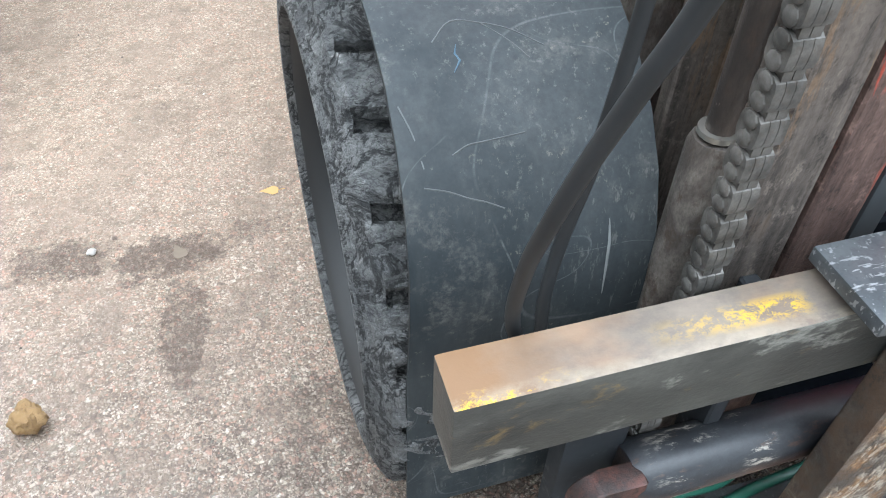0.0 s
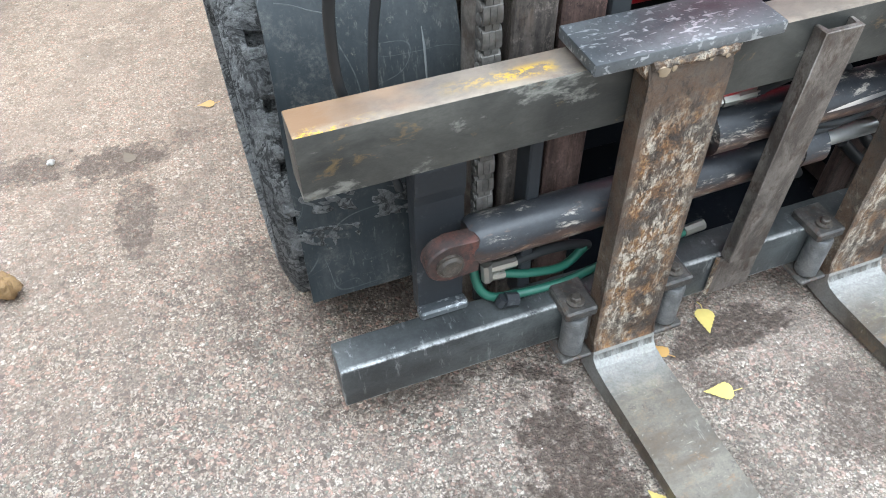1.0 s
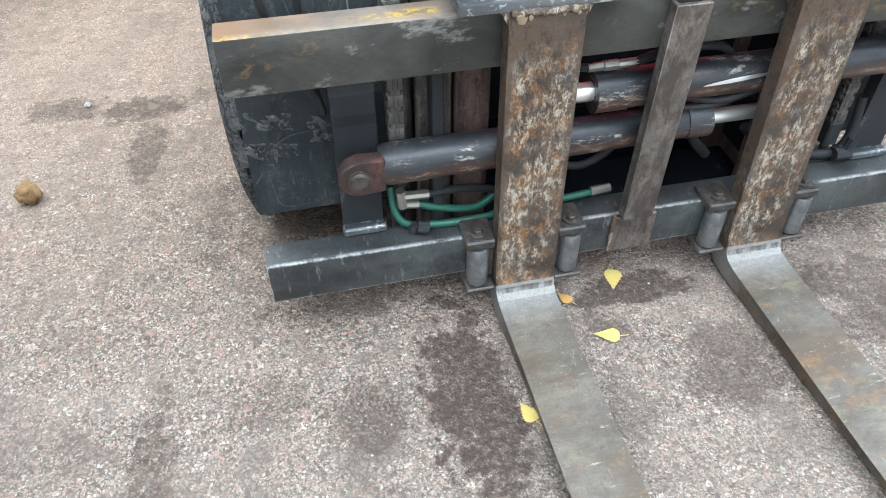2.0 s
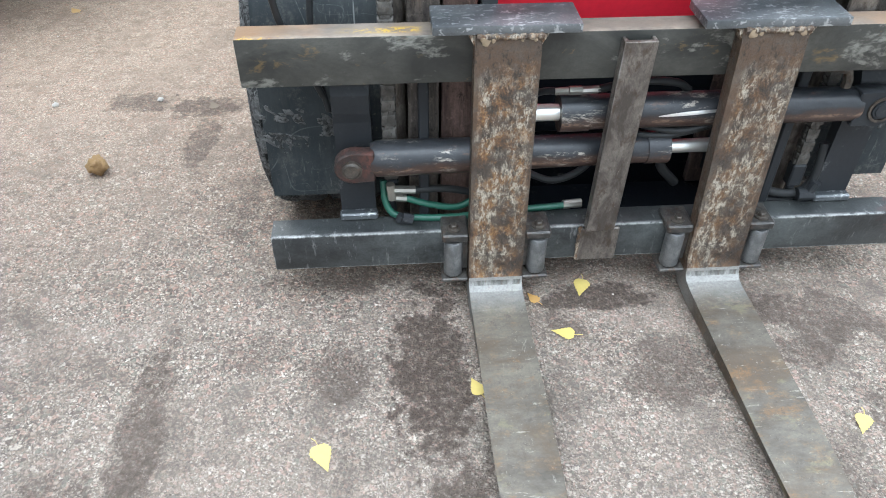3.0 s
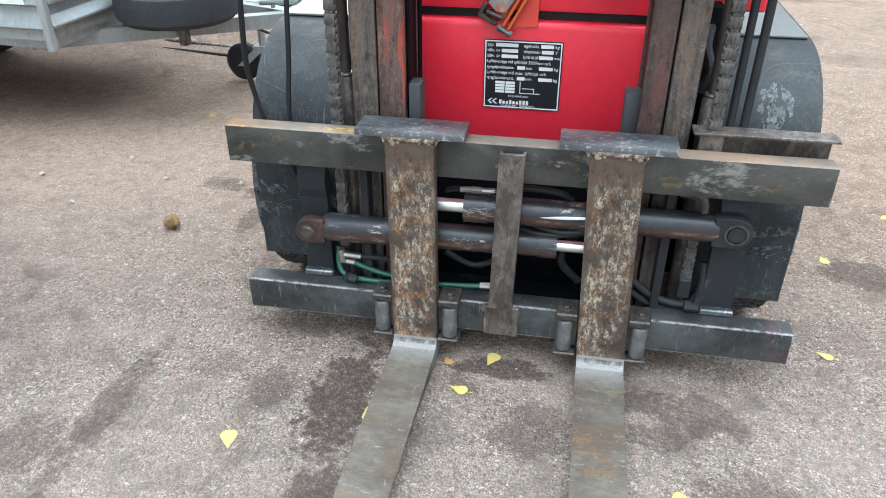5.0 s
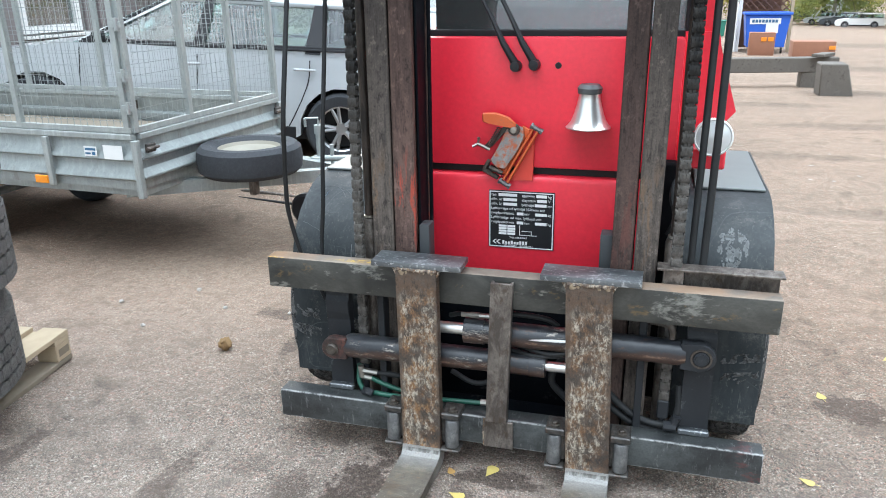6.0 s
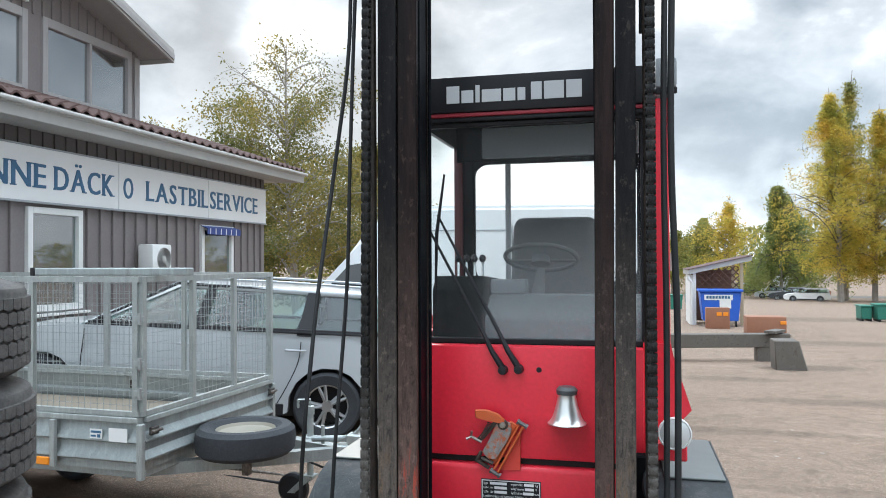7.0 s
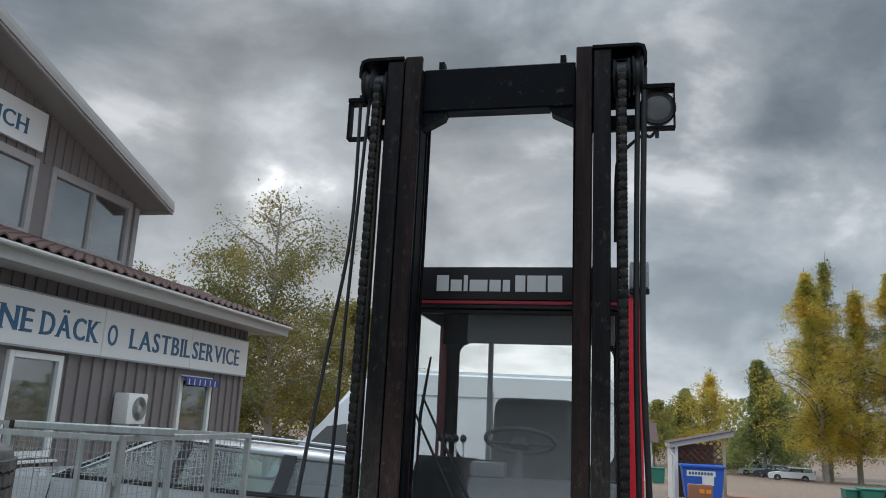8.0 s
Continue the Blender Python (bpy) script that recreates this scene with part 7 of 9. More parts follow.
# ---- things close by in the yard ----
def spin(ob, x, y, z, yaw=0.0, tilt=0.0, roll=0.0):
    ob.location = (x, y, z)
    ob.rotation_euler = (radians(tilt), radians(roll), radians(yaw))
    return ob


def build_trailer():
    """A caged box trailer. Own frame: x from the front wall (0) backwards to -3.1, y across from 0 to 1.565, z from its ground."""
    T = thing("trailer", (0, 0, 0), "galvanised steel box trailer with mesh cage sides and a spare wheel", "trailer")
    W, L = 1.565, 3.1
    z0, z1, z2 = 0.555, 0.885, 1.74
    part("floor", box((-L, 0.03, z0 + 0.08), (-0.03, W - 0.03, z0 + 0.105)), "trailer_wood", T, "plywood trailer bed with dirt")
    part("frame", join(box((-L, 0.04, z0 - 0.05), (-0.02, 0.09, z0 + 0.018)), box((-L, W - 0.09, z0 - 0.05), (-0.02, W - 0.04, z0 + 0.018)), box((-0.08, 0.09, z0 - 0.05), (-0.02, W - 0.09, z0 + 0.018))), "galvanised", T)

    def ribbed(u0):
        """Cross-section of a pressed side wall: (depth, height)."""
        return [(0, z0), (0.0, z0 + 0.05), (u0, z0 + 0.065), (u0, z0 + 0.075), (0, z0 + 0.12), (0, z0 + 0.165), (u0, z0 + 0.180), (u0, z0 + 0.19), (0, z0 + 0.235), (0, z1 - 0.035)]

    def wall(axis, at, a, b, out):
        prof = ribbed(0.028)
        bm = bmesh.new()
        poly = [(at + out * u, z) for u, z in prof] + [(at + out * (u - 0.006), z) for u, z in reversed(prof)]
        add_prism(bm, poly, axis, a, b)
        w = part("side_wall", bm, "galvanised", T, "pressed galvanised side panel")
        return w
    for y, out in ((0.0, -1), (W, 1)):
        wall("x", y, -L, -0.007, out)
    # front and tail walls run across: polygons in x and z
    for x, out in ((0.0, 1), (-L, -1)):
        poly = [(x + out * u, z) for u, z in ribbed(0.034)] + [(x + out * (u - 0.006), z) for u, z in reversed(ribbed(0.034))]
        part("front_wall" if out > 0 else "tail_wall", add_prism(bmesh.new(), poly, "y", 0.007, W - 0.007), "galvanised", T, "pressed galvanised end panel")
    # top rails
    rail = [box((-L, -0.028, z1 - 0.035), (0.0, 0.025, z1), 0.004), box((-L, W - 0.025, z1 - 0.035), (0.0, W + 0.028, z1), 0.004)]
    for r in rail:
        part("top_rail", r, "galvanised_bright", T)
    for x in (0.0, -L):
        part("top_rail", box((x - 0.025, 0.026, z1 - 0.035), (x + 0.028, W - 0.026, z1), 0.004), "galvanised_bright", T)
    # corner posts and latches
    for x, y in ((0.0, 0.0), (0.0, W), (-L, 0.0), (-L, W)):
        part("corner_post", box((x - 0.006, y - 0.032, z0 - 0.045), (x + 0.034, y + 0.006, z1 - 0.036), 0.004), "galvanised_bright", T)
    for y in (0.075, W - 0.075):
        lt = part("latch", box((0.030, y - 0.035, z1 - 0.115), (0.055, y + 0.035, z1 - 0.065), 0.004), "bracket_steel", T, "rusty latch")
        part("pin", tube([(0.06, y - 0.05, z1 - 0.09), (0.06, y + 0.05, z1 - 0.09)], 0.010, 8), "brown_steel", lt)
    for x in (-0.62, -1.25, -1.9, -2.5):
        part("side_stake", box((x - 0.02, -0.05, z0), (x + 0.02, -0.024, z1 - 0.036), 0.003), "galvanised_bright", T)
    part("side_reflector", box((-0.73, -0.062, z0 + 0.012), (-0.635, -0.045, z0 + 0.06), 0.004), "amber", T, "orange side reflector")
    part("label_plate", box((-0.345, -0.0315, z0 + 0.192), (-0.255, -0.0295, z0 + 0.25)), "white_trim", T)
    part("label_bar", join(box((-0.338, -0.0325, z0 + 0.226), (-0.262, -0.0318, z0 + 0.240)), box((-0.338, -0.0325, z0 + 0.202), (-0.300, -0.0318, z0 + 0.214)), box((-0.290, -0.0325, z0 + 0.199), (-0.266, -0.0318, z0 + 0.219))), "sign_letter", T)
    part("label_plate", box((-0.205, -0.0315, z0 + 0.18), (-0.07, -0.0295, z0 + 0.262)), "white_trim", T)
    # cage: panels with posts, rails and welded wire
    def panel(p0, p1, posts):
        p0, p1 = Vector(p0), Vector(p1)
        d = (p1 - p0).normalized()
        n = Vector((-d.y, d.x, 0))
        length = (p1 - p0).length
        def bar(name, s0, s1, za, zb, t=0.016):
            a, b = p0 + d * s0, p0 + d * s1
            bm = bmesh.new()
            vs = []
            for z in (za, zb):
                for q, sg in ((a, -1), (a, 1), (b, 1), (b, -1)):
                    v = q + n * t * sg
                    vs.append(bm.verts.new((v.x, v.y, z)))
            for f in ((0, 1, 2, 3), (7, 6, 5, 4), (0, 4, 5, 1), (1, 5, 6, 2), (2, 6, 7, 3), (3, 7, 4, 0)):
                bm.faces.new([vs[i] for i in f])
            return bm
        cg = part("cage_panel", bar("r", 0, length, z2 - 0.035, z2), "galvanised_bright", T, "cage panel of galvanised tube and welded wire mesh")
        part("rail", bar("r", 0, length, z1 + 0.004, z1 + 0.034), "galvanised_bright", cg)
        for s in posts:
            part("post", bar("p", s - 0.018, s + 0.018, z1 + 0.034, z2 - 0.035), "galvanised_bright", cg)
        wires = bmesh.new()
        k = 0.03
        while k < length:
            a = p0 + d * k
            add_tube(wires, [(a.x, a.y, z1 + 0.03), (a.x, a.y, z2 - 0.03)], 0.0017, 4, False)
            k += 0.048
        zz = z1 + 0.07
        while zz < z2 - 0.04:
            a, b = p0 + n * 0.004, p1 + n * 0.004
            add_tube(wires, [(a.x, a.y, zz), (b.x, b.y, zz)], 0.0017, 4, False)
            zz += 0.062
        part("wire_mesh", wires, "galvanised", cg, kind="stuff")
    panel((0, 0, 0), (0, W, 0), (0.02, 0.52, 1.02, W - 0.02))
    panel((0, 0, 0), (-L, 0, 0), (0.03, 0.82, 1.6, 2.4, L - 0.03))
    panel((0, W, 0), (-L, W, 0), (0.02, 0.82, 1.6, 2.4, L - 0.03))
    part("loading_ramp_bar", box((-0.93, 0.12, z2 + 0.004), (0.24, 0.20, z2 + 0.052), 0.006), "galvanised", T)
    part("bar_cap", box((-0.965, 0.117, z2 + 0.002), (-0.931, 0.203, z2 + 0.055), 0.004), "car_trim", T, "black plastic end cap")
    for x, y in ((-0.30, W - 0.03), (-1.30, W - 0.03), (-0.05, 0.75)):
        part("lashing_latch", box((x - 0.03, y - 0.022, z1 - 0.13), (x + 0.03, y, z1 - 0.06), 0.004), "bolt_dark", T)
    part("brake_cable", tube(smooth_line([(1.10, 1.05, z0 - 0.02), (1.02, 1.00, z0 - 0.16), (0.80, 1.02, z0 - 0.20), (0.55, 1.05, z0 - 0.15)], 5), 0.008, 6), "hose_rubber", T)
    part("coupling_damper", join(tube([(0.62, 1.06, z0 + 0.0), (0.90, 1.06, z0 + 0.02)], 0.022, 10), tube([(0.70, 1.06, z0 - 0.03), (0.70, 1.06, z0 + 0.10)], 0.014, 8)), "galvanised", T)
    for z in (1.0, 1.18, 1.45):
        part("hinge", join(tube([(0.02, -0.03, z), (0.02, -0.03, z + 0.07)], 0.013, 8), box((-0.03, -0.03, z + 0.02), (0.05, -0.016, z + 0.05))), "galvanised_bright", T)
    # drawbar, coupling, jockey wheel, spare
    part("drawbar", join(prism([(-0.3, 0.20), (-0.3, 0.30), (0.85, 1.10), (0.85, 1.01)], "z", z0 - 0.12, z0 - 0.04), prism([(-0.3, W - 0.18), (-0.3, W - 0.08), (0.85, 1.11), (0.85, 1.02)], "z", z0 - 0.119, z0 - 0.041)), "galvanised", T, "galvanised V-shaped drawbar")
    part("coupling", join(box((0.80, 1.00, z0 - 0.115), (1.20, 1.11, z0 - 0.02), 0.01), box((0.90, 1.01, z0 - 0.0195), (1.06, 1.10, z0 + 0.06), 0.012)), "galvanised_bright", T)
    part("handbrake_lever", tube(smooth_line([(0.86, 1.04, z0 + 0.02), (0.98, 1.04, z0 + 0.08), (1.06, 1.04, z0 + 0.22), (1.16, 1.04, z0 + 0.36)], 5), 0.014, 8), "galvanised_bright", T)
    jx, jy = 0.50, 1.26
    jk = part("jockey_stand", join(tube([(jx, jy, 0.20), (jx, jy, z0 + 0.14)], 0.024, 12), tube([(jx, jy, z0 + 0.13), (jx, jy, z0 + 0.19)], 0.032, 12), box((jx - 0.05, jy - 0.06, z0 - 0.10), (jx + 0.05, jy + 0.03, z0 - 0.03), 0.006)), "galvanised_bright", T)
    wx = jx - 0.14
    part("wheel", lathe([(0.02, -0.035), (0.10, -0.035), (0.12, -0.02), (0.12, 0.02), (0.10, 0.035), (0.02, 0.035)], (wx, jy, 0.12), "y", 24), "car_trim", jk, "small black jockey wheel")
    part("fork", join(prism([(wx - 0.03, 0.10), (wx + 0.03, 0.10), (jx + 0.03, 0.22), (jx - 0.04, 0.22)], "y", jy - 0.050, jy - 0.042), prism([(wx - 0.03, 0.10), (wx + 0.03, 0.10), (jx + 0.03, 0.22), (jx - 0.04, 0.22)], "y", jy + 0.042, jy + 0.050), box((jx - 0.05, jy - 0.05, 0.221), (jx + 0.04, jy + 0.05, 0.235))), "galvanised", jk)
    part("crank", join(tube([(jx, jy, z0 + 0.19), (jx, jy, z0 + 0.24), (jx - 0.08, jy - 0.04, z0 + 0.24)], 0.008, 6), tube([(jx - 0.08, jy - 0.04, z0 + 0.18), (jx - 0.08, jy - 0.04, z0 + 0.24)], 0.010, 6)), "galvanised_bright", jk)
    sp = part("spare_wheel", lathe([(0.195, -0.06), (0.24, -0.092), (0.295, -0.092), (0.325, -0.065), (0.332, 0.0), (0.325, 0.065), (0.295, 0.092), (0.24, 0.092), (0.195, 0.06), (0.195, -0.06)], (0.345, 0.62, z0 + 0.085), "z", 48), "tyre_rubber", T, "car tyre on a white steel rim lying on the drawbar")
    part("rim", lathe([(0.0, 0.03), (0.05, 0.035), (0.07, 0.02), (0.12, 0.02), (0.15, 0.045), (0.182, 0.05), (0.196, 0.070), (0.196, -0.05), (0.0, -0.04)], (0.345, 0.62, z0 + 0.085), "z", 36), "rim_cream", sp, "cream-painted steel rim")
    part("wheel_bracket", box((0.325, 0.60, z0 - 0.16), (0.375, 0.65, z0 - 0.01), 0.004), "brown_steel", T)
    # own wheels under the bed
    for y in (0.10, W - 0.28):
        ty = part("tyre", lathe([(0.17, 0.0), (0.24, -0.01), (0.275, 0.02), (0.28, 0.09), (0.275, 0.16), (0.24, 0.19), (0.17, 0.18), (0.17, 0.0)], (-1.72, y, 0.28), "y", 36), "tyre_rubber", T)
        part("rim", lathe([(0.0, 0.06), (0.16, 0.04), (0.172, 0.02), (0.172, 0.16), (0.0, 0.12)], (-1.72, y, 0.28), "y", 24), "galvanised", ty)
    part("axle", tube([(-1.72, 0.15, 0.30), (-1.72, W - 0.15, 0.30)], 0.03, 10), "galvanised", T)
    return spin(T, -1.349, 1.755, ground_z(-1.35, 2.5), -3.2)


def build_rod():
    """A tapered dark rod lying on the asphalt beneath the drawbar."""
    a, b = Vector((-1.88, 3.65, 0)), Vector((-1.10, 3.52, 0))
    pts = [a.lerp(b, k / 4) for k in range(5)]
    bm = tube([(p.x, p.y, ground_z(p.x, p.y) + 0.012) for p in pts], [0.004, 0.010, 0.012, 0.012, 0.011], 8)
    return tagged(part("iron_rod", bm, "truck_black"), "thin dark iron rod lying on the asphalt under a drawbar", "rod")


def tyre_profile(R, w, bore, r0=0.03):
    return [(bore, -w * 0.30), (bore + 0.02, -w * 0.36), (R - 0.20, -w * 0.50), (R - 0.10, -w * 0.50), (R - 0.03, -w * 0.44), (R - 0.006, -w * 0.40), (R, -w * 0.36), (R, w * 0.36), (R - 0.006, w * 0.40), (R - 0.03, w * 0.44), (R - 0.10, w * 0.50), (R - 0.20, w * 0.50), (bore + 0.02, w * 0.36), (bore, w * 0.30), (bore, -w * 0.30)]


def build_tyre_stack(cx, cy, z):
    rnd = random.Random(11)
    first = None
    R, w = 0.525, 0.384
    for k in range(4):
        if first is None:
            T = thing("truck_tyre", (0, 0, 0), "used grey-black truck tyre lying in a stack on a pallet", "tyre", "stacked truck tyres")
            part("carcass", lathe(tyre_profile(R - 0.015, w, 0.29), (0, 0, 0), "z", 72), "old_rubber", T)
            # tread blocks in rows, staggered, with zigzag grooves between
            n = 54
            for row in range(5):
                h0 = -w * 0.36 + row * w * 0.72 / 5
                h1 = h0 + w * 0.72 / 5 - 0.019
                bm = bmesh.new()
                for i in range(n):
                    a0 = 2 * math.pi * (i + (0.5 if row % 2 else 0)) / n
                    a1 = a0 + 2 * math.pi / n * 0.93
                    am = (a0 + a1) / 2
                    z_ = 0.008
                    ring = [(a0, h0), (am, h0 - z_ if row else h0), (a1, h0), (a1, h1), (am, h1 + z_ if row < 4 else h1), (a0, h1)]
                    lo = [bm.verts.new(((R - 0.016) * math.cos(a), (R - 0.016) * math.sin(a), h)) for a, h in ring]
                    hi = [bm.verts.new((R * math.cos(a), R * math.sin(a), h)) for a, h in ring]
                    bm.faces.new(hi)
                    for j in range(6):
                        bm.faces.new((lo[j], lo[(j + 1) % 6], hi[(j + 1) % 6], hi[j]))
                part("tread_band", bm, "old_rubber", T, kind="stuff")
            first = T
            o = T
        else:
            o = copy_thing(first, Matrix.Identity(4))
        back = (0.055, 0.015, 0.0, 0.02)[k]
        o.location = (cx - 0.72 * back, cy - 0.69 * back, z + w * (k + 0.5) + 0.001 * k)
        o.rotation_euler = (radians(rnd.uniform(-0.3, 0.3)), radians(rnd.uniform(-0.3, 0.3)), radians(rnd.uniform(0, 360)))
    return first


def build_pallet(x, y, z, yaw):
    T = thing("pallet", (0, 0, 0), "weathered wooden pallet with printed end blocks", "pallet")
    # own frame: corner at the origin, 0.8 m along -x, 1.2 m along -y
    for k in range(5):
        x1 = -k * 0.17
        part("board", box((x1 - 0.12, -1.2, 0.122), (x1, 0, 0.144), 0.002), "pallet_wood", T)
    for yy in (0, -0.55, -1.1):
        part("stringer", box((-0.8, yy - 0.1, 0.100), (0, yy, 0.1215), 0.002), "pallet_wood", T)
    for yy in (0, -0.55, -1.1):
        for xx in (0, -0.35, -0.70):
            part("block", box((xx - 0.10, yy - 0.1 + 0.002, 0.0225), (xx - 0.001, yy - 0.002, 0.0995), 0.003), "pallet_wood", T)
    for xx in (0, -0.35, -0.70):
        part("skid", box((xx - 0.1, -1.2, 0.0), (xx, 0, 0.022), 0.002), "pallet_dark", T)
    part("print_bar", box((0.0, -0.085, 0.045), (0.0012, -0.015, 0.078)), "pallet_dark", T)
    return spin(T, x, y, z, yaw)


def leaf(x, y, size, yaw, mat, label):
    """A birch leaf: three-cornered, toothed, slightly curled, on a thin stalk."""
    bm = bmesh.new()
    half = [(0.0, -0.42), (0.20, -0.44), (0.31, -0.33), (0.37, -0.22), (0.35, -0.12), (0.30, 0.02), (0.22, 0.16), (0.15, 0.30), (0.07, 0.44), (0.0, 0.60)]
    rnd = random.Random(int(x * 1000) + int(y * 1000))
    lift = rnd.uniform(0.05, 0.16)

    def z_at(u, v):
        return (0.004 + lift * abs(u) ** 1.5 * 0.5 + 0.03 * math.sin(4 * v + x * 9) * (0.5 + u) + 0.03) * size + 0.002

    sides = []
    for sg in (1, -1):
        rim = []
        for (u0, v0), (u1, v1) in zip(half, half[1:]):
            rim.append((u0, v0))
            if 0.05 < (u0 + u1) / 2:
                rim.append(((u0 + u1) / 2 * 0.93 - 0.01, (v0 + v1) / 2 - 0.015))
        rim.append(half[-1])
        sides.append([(u * sg * rnd.uniform(0.95, 1.05), v) for u, v in rim])
    mid = [bm.verts.new((0, v * size, z_at(0, v))) for _, v in sides[0]]
    for rim in sides:
        vr = [bm.verts.new((u * size, v * size, z_at(u, v))) for u, v in rim]
        for i in range(len(vr) - 1):
            bm.faces.new((mid[i], mid[i + 1], vr[i + 1], vr[i]))
    bmesh.ops.remove_doubles(bm, verts=bm.verts, dist=0.00001)
    add_tube(bm, [(0, -0.42 * size, 0.004), (0.03 * size, -0.62 * size, 0.006), (0.12 * size, -0.80 * size, 0.003)], 0.0010, 4)
    ob = part("fallen_leaf", bm, mat)
    tagged(ob, label, "leaf", "fallen leaves")
    ob.rotation_euler = (0, 0, radians(yaw))
    ob.location = (x, y, ground_z(x, y) + 0.005)
    return ob


build_trailer()
build_rod()
build_pallet(-0.972, 0.640, ground_z(-1.2, 0.4) + 0.001, 8)
build_tyre_stack(-1.13, -0.10, ground_z(-1.2, 0.1) + 0.150)
for x, y, s, a, m in ((1.064, 0.281, 0.062, 160, "yellow_leaf"), (0.989, 0.108, 0.056, 70, "yellow_leaf"), (0.406, -0.205, 0.066, 200, "yellow_leaf"), (1.586, -0.201, 0.055, 150, "yellow_leaf"),
                      (0.181, 1.513, 0.048, 80, "ochre_leaf"), (0.930, 0.236, 0.040, 30, "ochre_leaf"), (0.752, -0.052, 0.050, 20, "yellow_leaf"), (2.095, 0.489, 0.05, 60, "yellow_leaf"),
                      (-0.83, 2.28, 0.06, 40, "ochre_leaf"), (2.243, 1.14, 0.055, 10, "yellow_leaf"), (2.6, 1.6, 0.05, 130, "yellow_leaf"), (2.05, 1.9, 0.05, 300, "yellow_leaf")):
    leaf(x, y, s, a, m, "yellow birch leaf fallen on the asphalt" if m == "yellow_leaf" else "orange-brown leaf fallen on the asphalt")


def rock(x, y, r, mat, label, seed, name="stone", flat=0.7):
    bm = bmesh.new()
    bmesh.ops.create_icosphere(bm, subdivisions=4 if r > 0.02 else 3, radius=r)
    for v in bm.verts:
        k = noise.noise(v.co * (1.4 / r) + Vector((seed, 0, 0)))
        k2 = noise.noise(v.co * (5 / r) + Vector((0, seed, 0)))
        k3 = noise.noise(v.co * (11 / r) + Vector((0, 0, seed)))
        v.co *= 1 + 0.42 * k + 0.16 * k2 + 0.07 * k3
        v.co.z *= flat
    ob = part(name, bm, mat)
    zs = min(v.co.z for v in ob.data.vertices)
    ob.location = (x, y, ground_z(x, y) - zs - 0.002)
    return tagged(ob, label, "stone")


rock(-0.352, 0.918, 0.030, "stone", "yellow-brown fist-sized stone on the asphalt", 2.0, "stone", 0.95)
rock(-0.262, 1.393, 0.010, "pebble", "small pale pebble on the asphalt", 5.0, "pebble")
leaf(-0.06, 1.335, 0.050, 20, "dry_leaf", "dry brown leaf curled on the asphalt")

rod = tube([(-1.94, 3.79, 0.026), (-1.88, 3.785, 0.030), (-1.5, 3.75, 0.028), (-1.34, 3.735, 0.024)], [0.006, 0.018, 0.014, 0.008], 8)
for v in rod.verts:
    v.co.z += ground_z(v.co.x, v.co.y) - 0.012
tagged(part("iron_rod", rod, "brown_steel"), "rusty iron rod lying on the asphalt under the trailer's drawbar", "rod")

# pale scraps and loose grit
for i, (x, y) in enumerate(((3.38, 7.20), (2.94, 5.70), (3.14, 5.67), (3.42, 5.98), (3.07, 6.44))):
    leaf(x, y, 0.040, 70 * i, "pebble", "pale dry scrap lying on the asphalt")
for i, (x, y) in enumerate(((-0.634, 1.376), (-0.923, 1.577), (-0.907, 1.053), (-1.233, 1.305))):
    rock(x, y, 0.011 + 0.003 * (i % 2), "pebble", "small pale pebble on the asphalt", 11.0 + i, "pebble")


def grit():
    """Loose crumbs of stone over the near part of the yard."""
    rnd = random.Random(19)
    vs, fs = [], []
    for _ in range(900):
        x, y, r = rnd.uniform(-1.6, 2.9), rnd.uniform(-1.1, 3.2), rnd.choice((0.0018, 0.0022, 0.003, 0.0042)) * rnd.uniform(0.8, 1.3)
        z, b, t = ground_z(x, y), len(vs), rnd.uniform(0, 6.3)
        for k in range(5):
            a = t + k * 1.2566
            vs.append((x + r * math.cos(a) * rnd.uniform(0.7, 1.3), y + r * math.sin(a) * rnd.uniform(0.7, 1.3), z - 0.0005))
        vs.append((x + rnd.uniform(-0.3, 0.3) * r, y + rnd.uniform(-0.3, 0.3) * r, z + r * rnd.uniform(0.7, 1.2)))
        fs += [(b + k, b + (k + 1) % 5, b + 5) for k in range(5)]
    me = bpy.data.meshes.new("grit")
    me.from_pydata(vs, [], fs)
    me.materials.append(MATS["grit_stone"])
    return tagged(new("grit", me), "loose stone crumbs scattered on the asphalt", "grit", kind="stuff")


grit()

# ---- cars and van ----
def arch(cx, r, z0, n=9):
    """Points of a wheel arch from front to back along the lower edge."""
    a0 = math.asin(max(-1, min(1, (z0 - 0.33) / r)))
    return [(cx + r * math.cos(a), 0.33 + r * math.sin(a)) for a in [a0 + (math.pi - 2 * a0) * k / n for k in range(n + 1)]]


